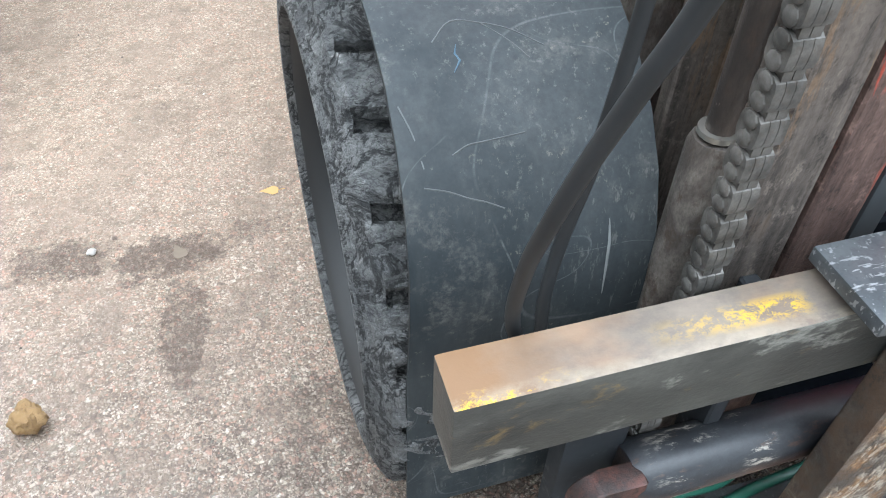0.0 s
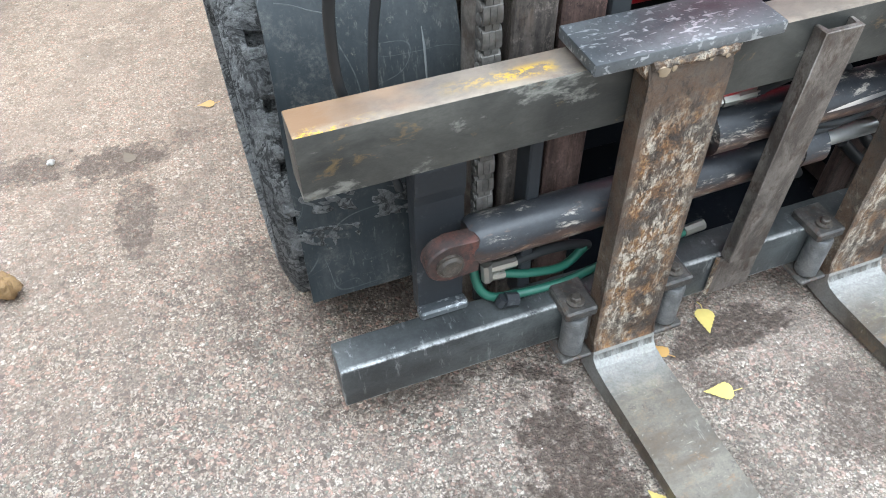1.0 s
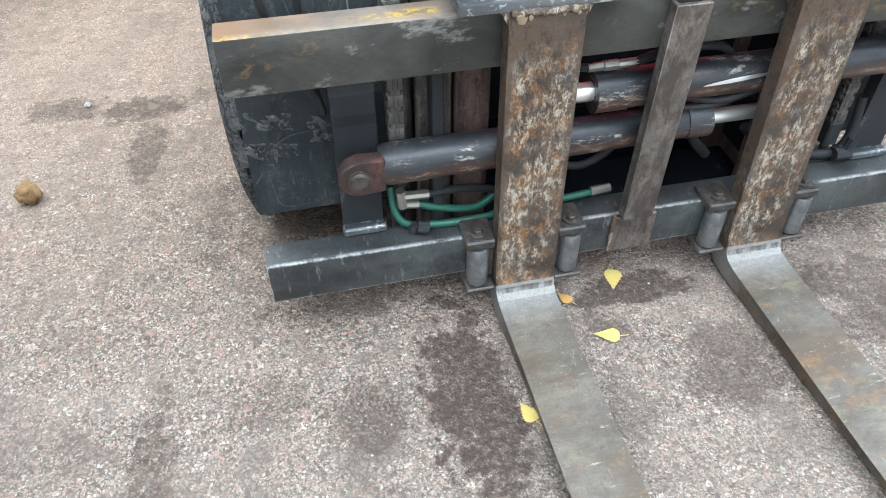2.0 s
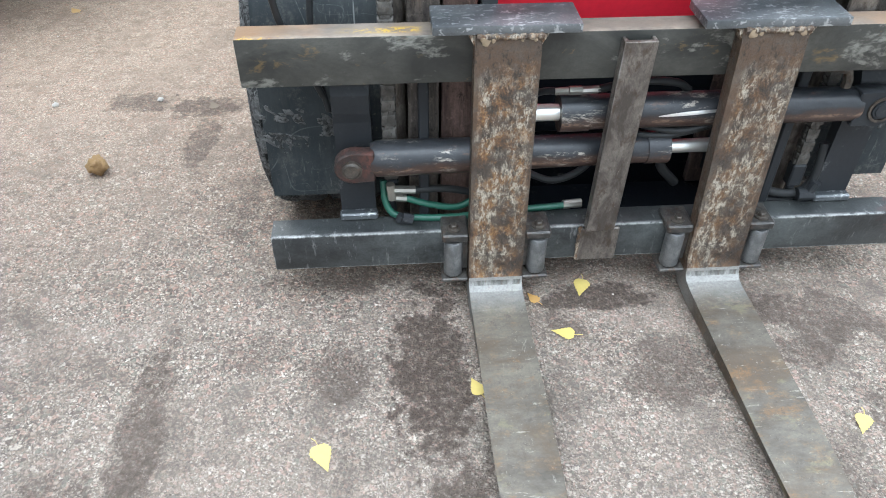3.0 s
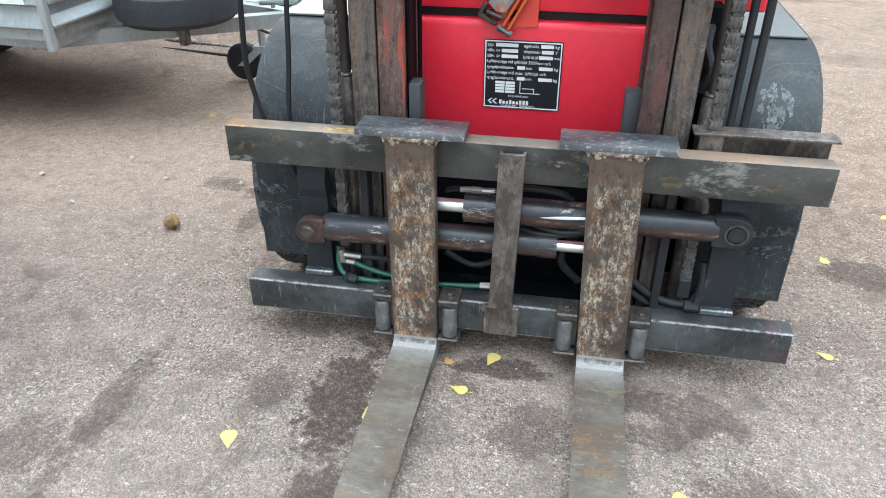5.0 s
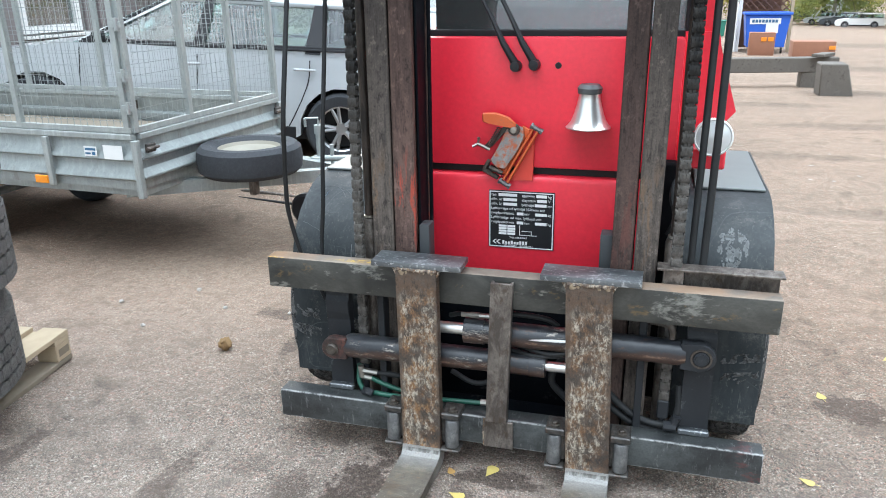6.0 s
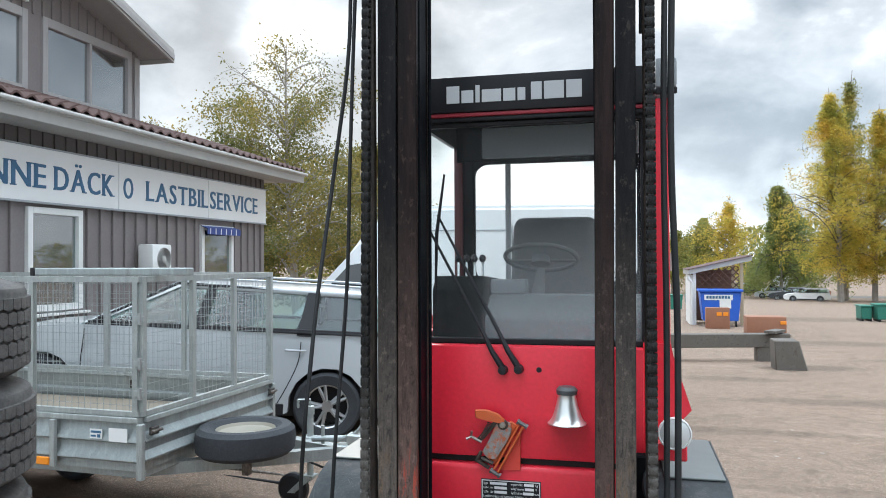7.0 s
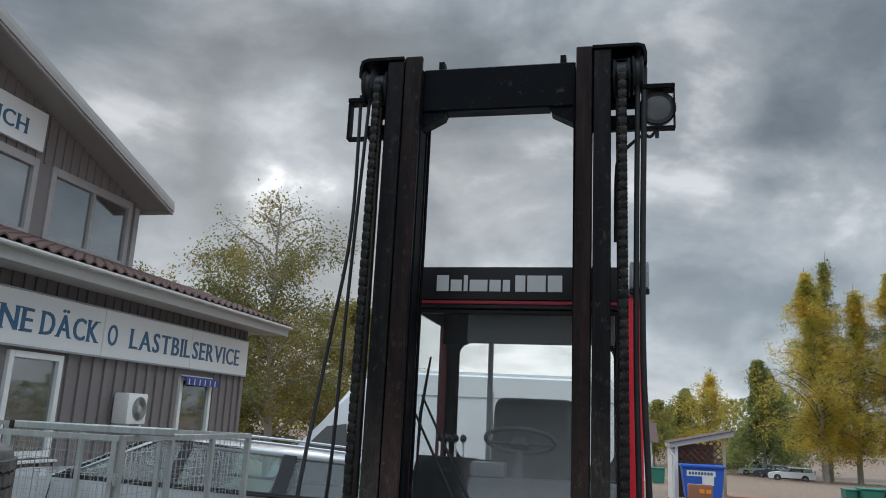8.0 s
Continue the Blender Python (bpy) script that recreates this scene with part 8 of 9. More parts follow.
def alloy_wheel(T, x, y, out, R=0.335):
    """A road wheel, outer face towards out (+1 or -1 in y)."""
    ty = part("tyre", lathe([(R - 0.12, -0.10), (R - 0.03, -0.115), (R - 0.004, -0.09), (R, -0.05), (R, 0.05), (R - 0.004, 0.09), (R - 0.03, 0.115), (R - 0.12, 0.10), (R - 0.12, -0.10)], (x, y, R), "y", 36), "tyre_rubber", T)
    yo = y + out * 0.085
    rim = part("rim", lathe([(R - 0.118, -0.10), (R - 0.118, 0.10), (R - 0.135, 0.09), (R - 0.135, -0.09), (R - 0.118, -0.10)], (x, y, R), "y", 36), "alloy", ty)
    sp = bmesh.new()
    for k in range(5):
        for d in (-0.16, 0.16):
            a = 2 * math.pi * k / 5 + d
            b = 2 * math.pi * k / 5 + d * 0.4
            add_tube(sp, [(x + 0.05 * math.cos(b), yo - out * 0.01, R + 0.05 * math.sin(b)), (x + (R - 0.128) * math.cos(a), yo, R + (R - 0.128) * math.sin(a))], [0.022, 0.016], 6)
    add_tube(sp, [(x, yo - out * 0.05, R), (x, yo + out * 0.005, R)], 0.055, 14)
    part("spokes", sp, "alloy", ty, kind="stuff")
    part("brake_disc", lathe([(0.02, 0.0), (R - 0.15, 0.0), (R - 0.15, 0.02), (0.02, 0.02)], (x, y - out * 0.02 - 0.01, R), "y", 28), "car_trim", ty)


def estate_car(label, paint, detail=True):
    """An estate car; own frame: x forwards, middle between the axles at the origin, z from the ground."""
    T = thing("estate_car", (0, 0, 0), label, "car")
    w = 0.91
    lower = [(2.28, 0.24), (2.38, 0.42), (2.37, 0.62), (2.26, 0.76), (1.95, 0.86), (1.10, 0.985), (0.9, 0.99), (-2.30, 1.06), (-2.42, 0.98), (-2.46, 0.70), (-2.47, 0.45), (-2.38, 0.28)]
    under = arch(-1.40, 0.385, 0.26)[::-1] + [(-0.95, 0.22), (0.95, 0.22)] + arch(1.40, 0.385, 0.26)[::-1] + [(1.85, 0.22)]
    bm = add_prism(bmesh.new(), lower + [(-1.85, 0.25)] + under, "y", -w, w)
    # tumblehome: narrower at the ends and towards the belt
    for v in bm.verts:
        k = 1.0 - 0.05 * max(0, (v.co.z - 0.7) / 0.3) - 0.16 * max(0, (v.co.x - 1.7) / 0.7) ** 2 - 0.10 * max(0, (-v.co.x - 1.9) / 0.6) ** 2
        v.co.y *= k
    bmesh.ops.bevel(bm, geom=[e for e in bm.edges if abs(e.verts[0].co.y - e.verts[1].co.y) < 0.05 and min(e.verts[0].co.z, e.verts[1].co.z) > 0.42 and not (0.9 < abs(e.verts[0].co.x) < 1.85 and e.verts[0].co.z < 0.75)], offset=0.045, segments=3, affect="EDGES")
    part("body", bm, paint, T)
    part("underbody", box((-2.2, -0.78, 0.20), (2.1, 0.78, 0.55)), "car_trim", T)
    # greenhouse as dark glass with pillars and roof on it
    glass = bmesh.new()
    ring_lo = [glass.verts.new(c) for c in ((1.08, -0.83, 0.98), (1.08, 0.83, 0.98), (-2.38, 0.82, 1.05), (-2.38, -0.82, 1.05))]
    ring_hi = [glass.verts.new(c) for c in ((0.25, -0.62, 1.435), (0.25, 0.62, 1.435), (-2.22, 0.60, 1.44), (-2.22, -0.60, 1.44))]
    for i in range(4):
        glass.faces.new((ring_lo[i], ring_lo[(i + 1) % 4], ring_hi[(i + 1) % 4], ring_hi[i]))
    glass.faces.new(ring_hi)
    part("glasshouse", glass, "car_glass", T)
    part("interior", prism([(1.0, 0.99), (0.75, 1.05), (0.5, 1.02), (-2.3, 1.02), (-2.3, 1.06), (-2.32, 1.066), (-2.32, 0.995)][::-1], "y", -0.74, 0.74), "car_trim", T, "dark interior")
    for sx, sy in ((-0.28, -0.36), (-0.28, 0.36), (-1.12, -0.40), (-1.12, 0.40)):
        seat = part("seat", prism([(sx + 0.12, 1.03), (sx + 0.04, 1.23), (sx - 0.06, 1.24), (sx - 0.06, 1.03)], "y", sy - 0.24, sy + 0.24, 0.02), "car_trim", T)
        part("headrest", box((sx - 0.07, sy - 0.12, 1.255), (sx + 0.02, sy + 0.12, 1.38), 0.03, 2), "car_trim", seat)
    roof = box((-2.30, -0.645, 1.435), (0.24, 0.645, 1.50), 0.028, 3)
    for v in roof.verts:
        v.co.z -= 0.03 * max(0, (v.co.x + 0.6)) ** 2 + 0.012 * max(0, (-v.co.x - 1.2)) ** 2 + 0.05 * (abs(v.co.y) / 0.645) ** 3 * 0.5
    part("roof", roof, paint, T)
    for s in (-1, 1):
        def pil(xa, xb, t0, t1, mat):
            # a strip on the side glass from the belt to the roof
            bm = bmesh.new()
            vs = []
            for (x, q) in ((xa, 0), (xa + t0, 0), (xb + t1, 1), (xb, 1)):
                y, z = (0.838, 1.0) if q == 0 else (0.625, 1.44)
                vs.append((x, s * y, z))
            lo = [bm.verts.new((x, y, z)) for x, y, z in vs]
            hi = [bm.verts.new((x, y + s * 0.012, z + 0.004)) for x, y, z in vs]
            bm.faces.new(lo)
            bm.faces.new(hi[::-1])
            for i in range(4):
                bm.faces.new((lo[i], lo[(i + 1) % 4], hi[(i + 1) % 4], hi[i]))
            return part("pillar", bm, mat, T)
        pil(0.93, 0.10, 0.10, 0.09, paint)
        pil(-0.12, -0.20, 0.10, 0.09, "car_trim")
        pil(-1.19, -1.24, 0.14, 0.13, "car_trim")
        pil(-2.40, -2.25, 0.24, 0.12, paint)
        part("window_seal", tube([(0.96, s * 0.836, 1.005), (0.20, s * 0.632, 1.434), (-2.2, s * 0.612, 1.436)], 0.022, 6), "car_trim", T)
        part("window_seal", tube([(0.98, s * 0.838, 1.012), (-2.3, s * 0.828, 1.078)], 0.018, 6), "car_trim", T)
        part("belt_trim", tube([(1.0, s * 0.852, 0.995), (-2.2, s * 0.848, 1.062)], 0.012, 6), "car_trim", T)
        part("roof_rail", tube(smooth_line([(0.05, s * 0.60, 1.45), (-0.05, s * 0.60, 1.495), (-1.0, s * 0.59, 1.515), (-2.05, s * 0.585, 1.50), (-2.15, s * 0.585, 1.45)], 4), 0.015, 8), "alloy", T)
        part("sill_trim", box((-0.98, s * 0.905 - 0.012, 0.22), (0.98, s * 0.905 + 0.012, 0.34), 0.008), "car_trim", T)
        for x in (-1.40, 1.40):
            alloy_wheel(T, x, s * 0.80, s)
        if detail:
            for x in (0.10, -0.96):
                h = part("door_handle", tube(smooth_line([(x, s * 0.884, 0.862), (x - 0.03, s * 0.905, 0.864), (x - 0.15, s * 0.905, 0.866), (x - 0.19, s * 0.884, 0.866)], 4), 0.012, 8), paint, T)
            for x in (1.0, -0.07, -1.10):
                part("door_gap", tube([(x + (0.16 * max(0, 0.80 - z) ** 1.3 * (3.2 if x < -1 else 0)), s * (0.9085 * (1 - 0.05 * max(0, (z - 0.7) / 0.3))), z) for z in (0.34, 0.45, 0.58, 0.69, 0.74, 0.82, 0.90, 0.95)], 0.0055, 6), "car_trim", T)
            m = part("door_mirror", box((0.74, s * 0.88 if s > 0 else -1.02, 1.01), (0.83, 1.02 if s > 0 else s * 0.88, 1.10), 0.03, 3), "car_trim", T)
            part("headlight", box((2.08, s * 0.74 - 0.10, 0.62), (2.29, s * 0.74 + 0.10, 0.76), 0.03, 2), "lamp_glass", T)
        part("tail_light", box((-2.45, s * 0.72 - 0.06, 0.75), (-2.30, s * 0.72 + 0.06, 1.2), 0.02), "tail_red", T)
    return T


def delivery_van():
    """A high-roofed white van; own frame: x forwards, nose at 0, z from the ground."""
    T = thing("delivery_van", (0, 0, 0), "white high-roofed delivery van parked behind the silver car", "van")
    w = 0.98
    side = [(0.0, 0.35), (0.02, 0.75), (-0.12, 0.98), (-0.62, 1.16), (-1.42, 2.02), (-1.75, 2.45), (-2.05, 2.68), (-2.3, 2.74), (-5.1, 2.74), (-5.2, 2.6), (-5.25, 0.45), (-5.15, 0.33)]
    bm = add_prism(bmesh.new(), side + [(-4.6, 0.33), (-4.55, 0.55), (-4.2, 0.72), (-3.85, 0.55), (-3.8, 0.33), (-1.25, 0.33), (-1.2, 0.55), (-0.85, 0.72), (-0.5, 0.55), (-0.45, 0.33)], "y", -w, w)
    for v in bm.verts:
        v.co.y *= 1 - 0.10 * max(0, (v.co.z - 1.1) / 1.6)
    bmesh.ops.bevel(bm, geom=[e for e in bm.edges if abs(e.verts[0].co.y - e.verts[1].co.y) < 0.05 and min(e.verts[0].co.z, e.verts[1].co.z) > 0.9], offset=0.06, segments=3, affect="EDGES")
    part("body", bm, "van_white", T)
    for s in (-1, 1):
        y0 = s * (w * (1 - 0.10 * 0.4 / 1.6) - 0.012)
        bm = bmesh.new()
        vs = [(-0.78, 1.22), (-1.50, 1.98), (-1.75, 2.02), (-1.85, 1.22)]
        a = [bm.verts.new((x, s * (w * (1 - 0.10 * (z - 1.1) / 1.6) + 0.004), z)) for x, z in vs]
        b = [bm.verts.new((x, s * (w * (1 - 0.10 * (z - 1.1) / 1.6) - 0.02), z)) for x, z in vs]
        bm.faces.new(a)
        bm.faces.new(b[::-1])
        for i in range(4):
            bm.faces.new((a[i], a[(i + 1) % 4], b[(i + 1) % 4], b[i]))
        part("side_window", bm, "car_glass_dark", T)
        for x, z in ((-1.95, 2.6), (-3.6, 2.6)):
            part("door_gap", tube([(x, s * (w + 0.001), 0.45), (x, s * (w * 0.995), 1.1), (x, s * (w * (1 - 0.10 * (z - 1.2) / 1.6) + 0.001), z - 0.1)], 0.006, 4), "car_trim", T)
        part("waist_line", tube([(-2.0, s * (w * 0.99), 1.27), (-5.2, s * (w * 0.99), 1.27)], 0.008, 4), "dash_grey", T)
        part("gutter", tube([(-2.1, s * (w * 0.917), 2.42), (-5.2, s * (w * 0.917), 2.42)], 0.010, 4), "dash_grey", T)
        part("mirror", box((-1.15, s * 1.0 if s > 0 else -1.22, 1.30), (-1.0, 1.22 if s > 0 else s * 1.0, 1.62), 0.03, 2), "car_trim", T)
        for x in (-0.85, -4.2):
            part("tyre", lathe([(0.0, -0.09), (0.30, -0.10), (0.345, -0.06), (0.345, 0.06), (0.30, 0.10), (0.0, 0.09)], (x, s * 0.86, 0.345), "y", 30), "tyre_rubber", T)
    part("windscreen", prism([(-0.64, 1.185), (-0.655, 1.20), (-1.43, 2.03), (-1.415, 2.015)], "y", -0.80, 0.80), "car_glass_dark", T)
    return T


wheel_r, wheel_f = Vector((-1.64, 5.54, 0)), Vector((-4.30, 4.76, 0))
mid = (wheel_r + wheel_f) / 2
head = math.degrees(math.atan2(wheel_f.y - wheel_r.y, wheel_f.x - wheel_r.x))
silver = estate_car("silver estate car with roof rails parked behind the trailer", "silver_paint")
tilt_c = math.degrees(math.atan2(ground_z(*wheel_f.xy) - ground_z(*wheel_r.xy), (wheel_f - wheel_r).length))
silver.rotation_euler = (Euler((0, radians(-tilt_c), 0)).to_matrix().to_4x4()).to_euler()
silver.matrix_world = Matrix.Translation((mid.x, mid.y, (ground_z(*wheel_f.xy) + ground_z(*wheel_r.xy)) / 2)) @ Matrix.Rotation(radians(head), 4, "Z") @ Matrix.Rotation(radians(-tilt_c), 4, "Y")
van = delivery_van()
spin(van, -3.58, 7.50, ground_z(-0.5, 8.3) - 0.005, 180 + 10)

# ---- the workshop building ----
WX = -5.75


def build_house():
    H = thing("workshop_building", (0, 0, 0), "brown board-clad workshop with tiled roof and white sign", "building", kind="")
    gz = ground_z(WX, 8) - 0.35
    y0, y1 = 1.5, 11.93
    holes = ((5.69, 6.57, 1.16, 2.40), (9.66, 10.66, 1.30, 2.34))
    wall = []
    for a, b in ((y0, 5.69), (6.57, 9.66), (10.66, y1)):
        wall.append(box((WX - 0.22, a, gz), (WX - 0.03, b, 3.42)))
    for a, b, z0, z1 in holes:
        wall.append(box((WX - 0.22, a, gz), (WX - 0.03, b, z0)))
        wall.append(box((WX - 0.22, a, z1), (WX - 0.03, b, 3.42)))
    for w_ in wall:
        part("wall", w_, "cladding_brown", H, "brown vertical board cladding")
    part("wall", box((WX - 9.0, y1 - 0.19, gz), (WX - 0.22, y1, 3.42)), "cladding_brown", H)
    part("wall", box((WX - 9.0, y0, gz), (WX - 0.22, y0 + 0.19, 3.42)), "cladding_brown", H)
    part("wall", box((WX - 9.2, y0, gz), (WX - 9.0, y1, 3.42)), "cladding_brown", H)
    part("inner_floor", box((WX - 9.0, y0 + 0.19, 0.15), (WX - 0.22, y1 - 0.19, 0.2)), "room_dark", H)
    part("inner_wall", box((WX - 2.6, y0 + 0.19, 0.2), (WX - 2.5, y1 - 0.19, 3.40)), "room_dark", H)
    # window sets
    for k, (a, b, z0, z1) in enumerate(holes):
        w = part("window", join(box((WX - 0.06, a - 0.05, z0 - 0.05), (WX + 0.025, a + 0.035, z1 + 0.05), 0.004), box((WX - 0.06, b - 0.035, z0 - 0.05), (WX + 0.025, b + 0.05, z1 + 0.05), 0.004),
                                box((WX - 0.06, a + 0.035, z1 - 0.035), (WX + 0.025, b - 0.035, z1 + 0.05), 0.004), box((WX - 0.06, a + 0.035, z0 - 0.05), (WX + 0.025, b - 0.035, z0 + 0.035), 0.004)), "white_trim", H, "white-framed window")
        part("sill", box((WX - 0.02, a - 0.12, z0 - 0.11), (WX + 0.10, b + 0.12, z0 - 0.075), 0.004), "white_trim", w)
        pane = part("pane", box((WX - 0.035, a + 0.04, z0 + 0.04), (WX - 0.028, b - 0.04, z1 - 0.04)), "pane_glass", w)
    aw = part("awning", prism([(WX + 0.005, 2.38), (WX + 0.14, 2.33), (WX + 0.14, 2.22), (WX + 0.130, 2.22), (WX + 0.130, 2.322), (WX + 0.005, 2.365)], "y", 9.60, 10.76), "curtain", H, "blue and white striped awning valance")
    for k in range(6):
        part("stripe", box((WX + 0.1405, 9.68 + 0.18 * k, 2.225), (WX + 0.1425, 9.706 + 0.18 * k, 2.33)), "white_trim", aw)
    # boards over the joints
    proto = part("batten", box((WX - 0.03, 1.6, gz), (WX + 0.008, 1.68, 2.505), 0.004), "cladding_brown", H)
    y = 1.6
    while y < 11.85:
        y += 0.27
        inside = [h for h in holes if h[0] - 0.12 < y + 0.04 < h[1] + 0.12]
        if not inside:
            again(proto, (WX - 0.011, y + 0.04, (gz + 2.505) / 2))
        else:
            h = inside[0]
            part("batten", box((WX - 0.03, y, gz), (WX + 0.008, y + 0.08, h[2] - 0.12), 0.004), "cladding_brown", H)
    # darker boards under the eaves; part of the eaves' shade is in their colour
    up = part("batten", box((WX - 0.03, 1.6, 3.21), (WX + 0.010, 1.72, 3.43), 0.004), "cladding_shaded", H)
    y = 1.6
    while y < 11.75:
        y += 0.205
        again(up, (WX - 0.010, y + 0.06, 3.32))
    part("frieze_board", box((WX - 0.029, y0, 3.216), (WX - 0.012, y1, 3.424)), "cladding_shaded", H, "dark brown boards under the eaves, with the eaves' shade in their colour")
    part("corner_board", box((WX - 0.10, y1 - 0.10, gz), (WX + 0.02, y1 + 0.02, 2.50), 0.004), "cladding_brown", H)
    # sign board in three panels
    for a, b in ((3.2, 7.315), (7.325, 9.76), (9.77, 11.95)):
        part("sign_panel", box((WX + 0.012, a, 2.515), (WX + 0.06, b, 3.195), 0.004), "sign_white", H, "long white sign board with blue capitals")
    part("sign_edge", join(box((WX + 0.010, 3.2, 2.490), (WX + 0.075, 11.96, 2.514)), box((WX + 0.010, 3.2, 3.196), (WX + 0.075, 11.96, 3.215))), "dash_grey", H)
    for text, a, b in (("NNE", 4.95, 5.89), ("DÄCK", 6.02, 7.22), ("O", 7.42, 7.645), ("LASTBIL", 7.95, 9.73), ("SERVICE", 9.81, 11.58)):
        part("sign_word", serif_word(text, 0.445, 0.004, pose(WX + 0.064, a, 2.688, 90, 0, 90), b - a), "sign_letter", H)
    # heat pump
    ac = part("heat_pump", box((WX + 0.06, 7.76, 1.55), (WX + 0.32, 8.25, 2.01), 0.03, 2), "white_trim", H, "white outdoor heat pump unit")
    part("fan_grille", join(lathe([(0.0, 0.002), (0.05, 0.004), (0.055, 0.002)], (WX + 0.321, 8.05, 1.78), "x", 24), *[lathe([(r, 0.002), (r + 0.006, 0.008), (r + 0.012, 0.002)], (WX + 0.321, 8.05, 1.78), "x", 36) for r in (0.06, 0.09, 0.12, 0.15, 0.17)]), "fascia_white", ac)
    for yb in (7.83, 8.14):
        part("bracket", box((WX + 0.01, yb, 1.49), (WX + 0.30, yb + 0.04, 1.545)), "white_trim", ac)
    # lower eave
    part("soffit", prism([(-5.20, 3.445), (-7.1, 3.445), (-7.1, 3.425), (-5.20, 3.425)], "y", y0 - 0.5, 12.66), "fascia_white", H)
    part("fascia", join(box((-5.20, y0 - 0.5, 3.405), (-5.165, 12.68, 3.60), 0.004), box((-5.165, y0 - 0.5, 3.53), (-5.135, 12.68, 3.62), 0.01)), "fascia_white", H, "white eaves board and gutter")
    part("roof_deck", prism([(-5.19, 3.605), (-7.25, 4.27), (-7.25, 4.20), (-5.19, 3.45)], "y", y0 - 0.5, 12.66), "fascia_white", H)
    part("gutter", tube([(-5.105, y0 - 0.5, 3.575), (-5.105, 12.70, 3.575)], 0.032, 10), "fascia_white", H, "white half-round gutter")
    for k in range(8):
        part("soffit_board", box((-5.70 + k * 0.062, y0 - 0.5, 3.412), (-5.642 + k * 0.062, 12.65, 3.4245), 0.003), "soffit_grey", H)
    # wavy tiles
    tiles = bmesh.new()
    n_y = int((12.68 - (y0 - 0.5)) / 0.0375)
    rows = 6
    for r in range(rows):
        x_a, x_b = -5.13 - r * 0.355, -5.13 - (r + 1) * 0.355 - 0.02
        za, zb = 3.665 + r * 0.1145, 3.665 + (r + 1) * 0.1145 - 0.015
        prev = None
        for i in range(n_y + 1):
            yy = y0 - 0.5 + i * 0.0375
            bumpz = 0.030 * math.cos(2 * math.pi * i / 6)
            cur = [tiles.verts.new(c) for c in ((x_a, yy, za + bumpz - 0.03), (x_a, yy, za + bumpz), (x_b, yy, zb + bumpz))]
            if prev:
                tiles.faces.new((prev[0], cur[0], cur[1], prev[1]))
                tiles.faces.new((prev[1], cur[1], cur[2], prev[2]))
            prev = cur
    part("roof_tiles", tiles, "roof_tile", H, "red clay roof tiles", kind="stuff")
    # upper storey with its gable
    GX = -7.2
    yr, slope = 9.86, 0.31
    ridge = 3.2
    def rake(y):
        return 5.62 + slope * (9.98 - y) - 0.02
    win = ((7.52, 9.62, 4.34, 5.44), (5.05, 7.18, 4.34, 5.44))
    gab = [box((GX - 0.2, 1.0, 4.10), (GX, yr, 4.34)), box((GX - 0.2, 9.62, 4.34), (GX, yr, 5.44)), box((GX - 0.2, 7.18, 4.34), (GX, 7.52, 5.44)), box((GX - 0.2, 1.0, 4.34), (GX, 5.05, 5.44))]
    gab.append(prism([(1.0, 5.44), (yr, 5.44), (yr, rake(yr)), (ridge, rake(ridge)), (1.0, rake(ridge) - slope * 2.2)], "x", GX - 0.2, GX))
    part("gable_wall", join(*gab), "cladding_brown", H, "brown board-clad gable")
    part("gable_side", box((-13, yr - 0.2, 4.1), (GX - 0.2, yr, rake(yr))), "cladding_brown", H)
    by = 1.1
    while by < yr - 0.05:
        zt = (rake(by) if by > ridge else rake(ridge) - slope * (ridge - by)) - 0.02
        part("batten", box((GX, by, 5.52), (GX + 0.022, by + 0.05, zt)), "cladding_brown", H)
        by += 0.20
    part("corner_board", box((GX - 0.05, yr - 0.12, 4.2), (GX + 0.03, yr + 0.015, rake(yr) - 0.16), 0.004), "fascia_grey", H)
    for a, b, z0, z1 in win:
        w = part("window", join(box((GX - 0.06, a - 0.02, z0 - 0.06), (GX + 0.035, a + 0.09, z1 + 0.10), 0.005), box((GX - 0.06, b - 0.09, z0 - 0.06), (GX + 0.035, b + 0.02, z1 + 0.10), 0.005),
                                box((GX - 0.06, a + 0.09, z1 - 0.04), (GX + 0.035, b - 0.09, z1 + 0.10), 0.005), box((GX - 0.06, a + 0.09, z0 - 0.06), (GX + 0.035, b - 0.09, z0 + 0.05), 0.005),
                                box((GX - 0.06, (a + b) / 2 - 0.03, z0 + 0.05), (GX + 0.030, (a + b) / 2 + 0.03, z1 - 0.04), 0.005)), "fascia_grey", H, "wide two-light window in a pale frame")
        for p0, p1 in ((a + 0.08, (a + b) / 2 - 0.02), ((a + b) / 2 + 0.02, b - 0.08)):
            part("pane", box((GX - 0.03, p0, z0 + 0.04), (GX - 0.022, p1, z1 - 0.03)), "upper_pane", w)
    part("inner_wall", box((GX - 3.0, 1.2, 4.3), (GX - 2.9, yr - 0.2, 6.2)), "room_dark", H)
    part("sign_panel", box((GX + 0.03, 4.9, 5.64), (GX + 0.09, 7.16, 6.27), 0.004), "sign_white", H, "white sign board with blue capitals")
    part("sign_word", serif_word("LUNCH", 0.36, 0.004, pose(GX + 0.094, 5.50, 5.80, 90, 0, 90), 1.28), "sign_letter", H)
    # gable roof with its overhang and bargeboards
    def roof_slab(ya, za, yb, zb, name, mat, x0, x1, t):
        return part(name, prism([(ya, za), (yb, zb), (yb, zb - t), (ya, za - t)], "x", x0, x1), mat, H)
    zr = 5.646 + slope * (10.02 - ridge)
    roof_slab(ridge, zr, 10.02, 5.646, "gable_roof", "roof_tile", -13.2, GX + 0.60, 0.06)
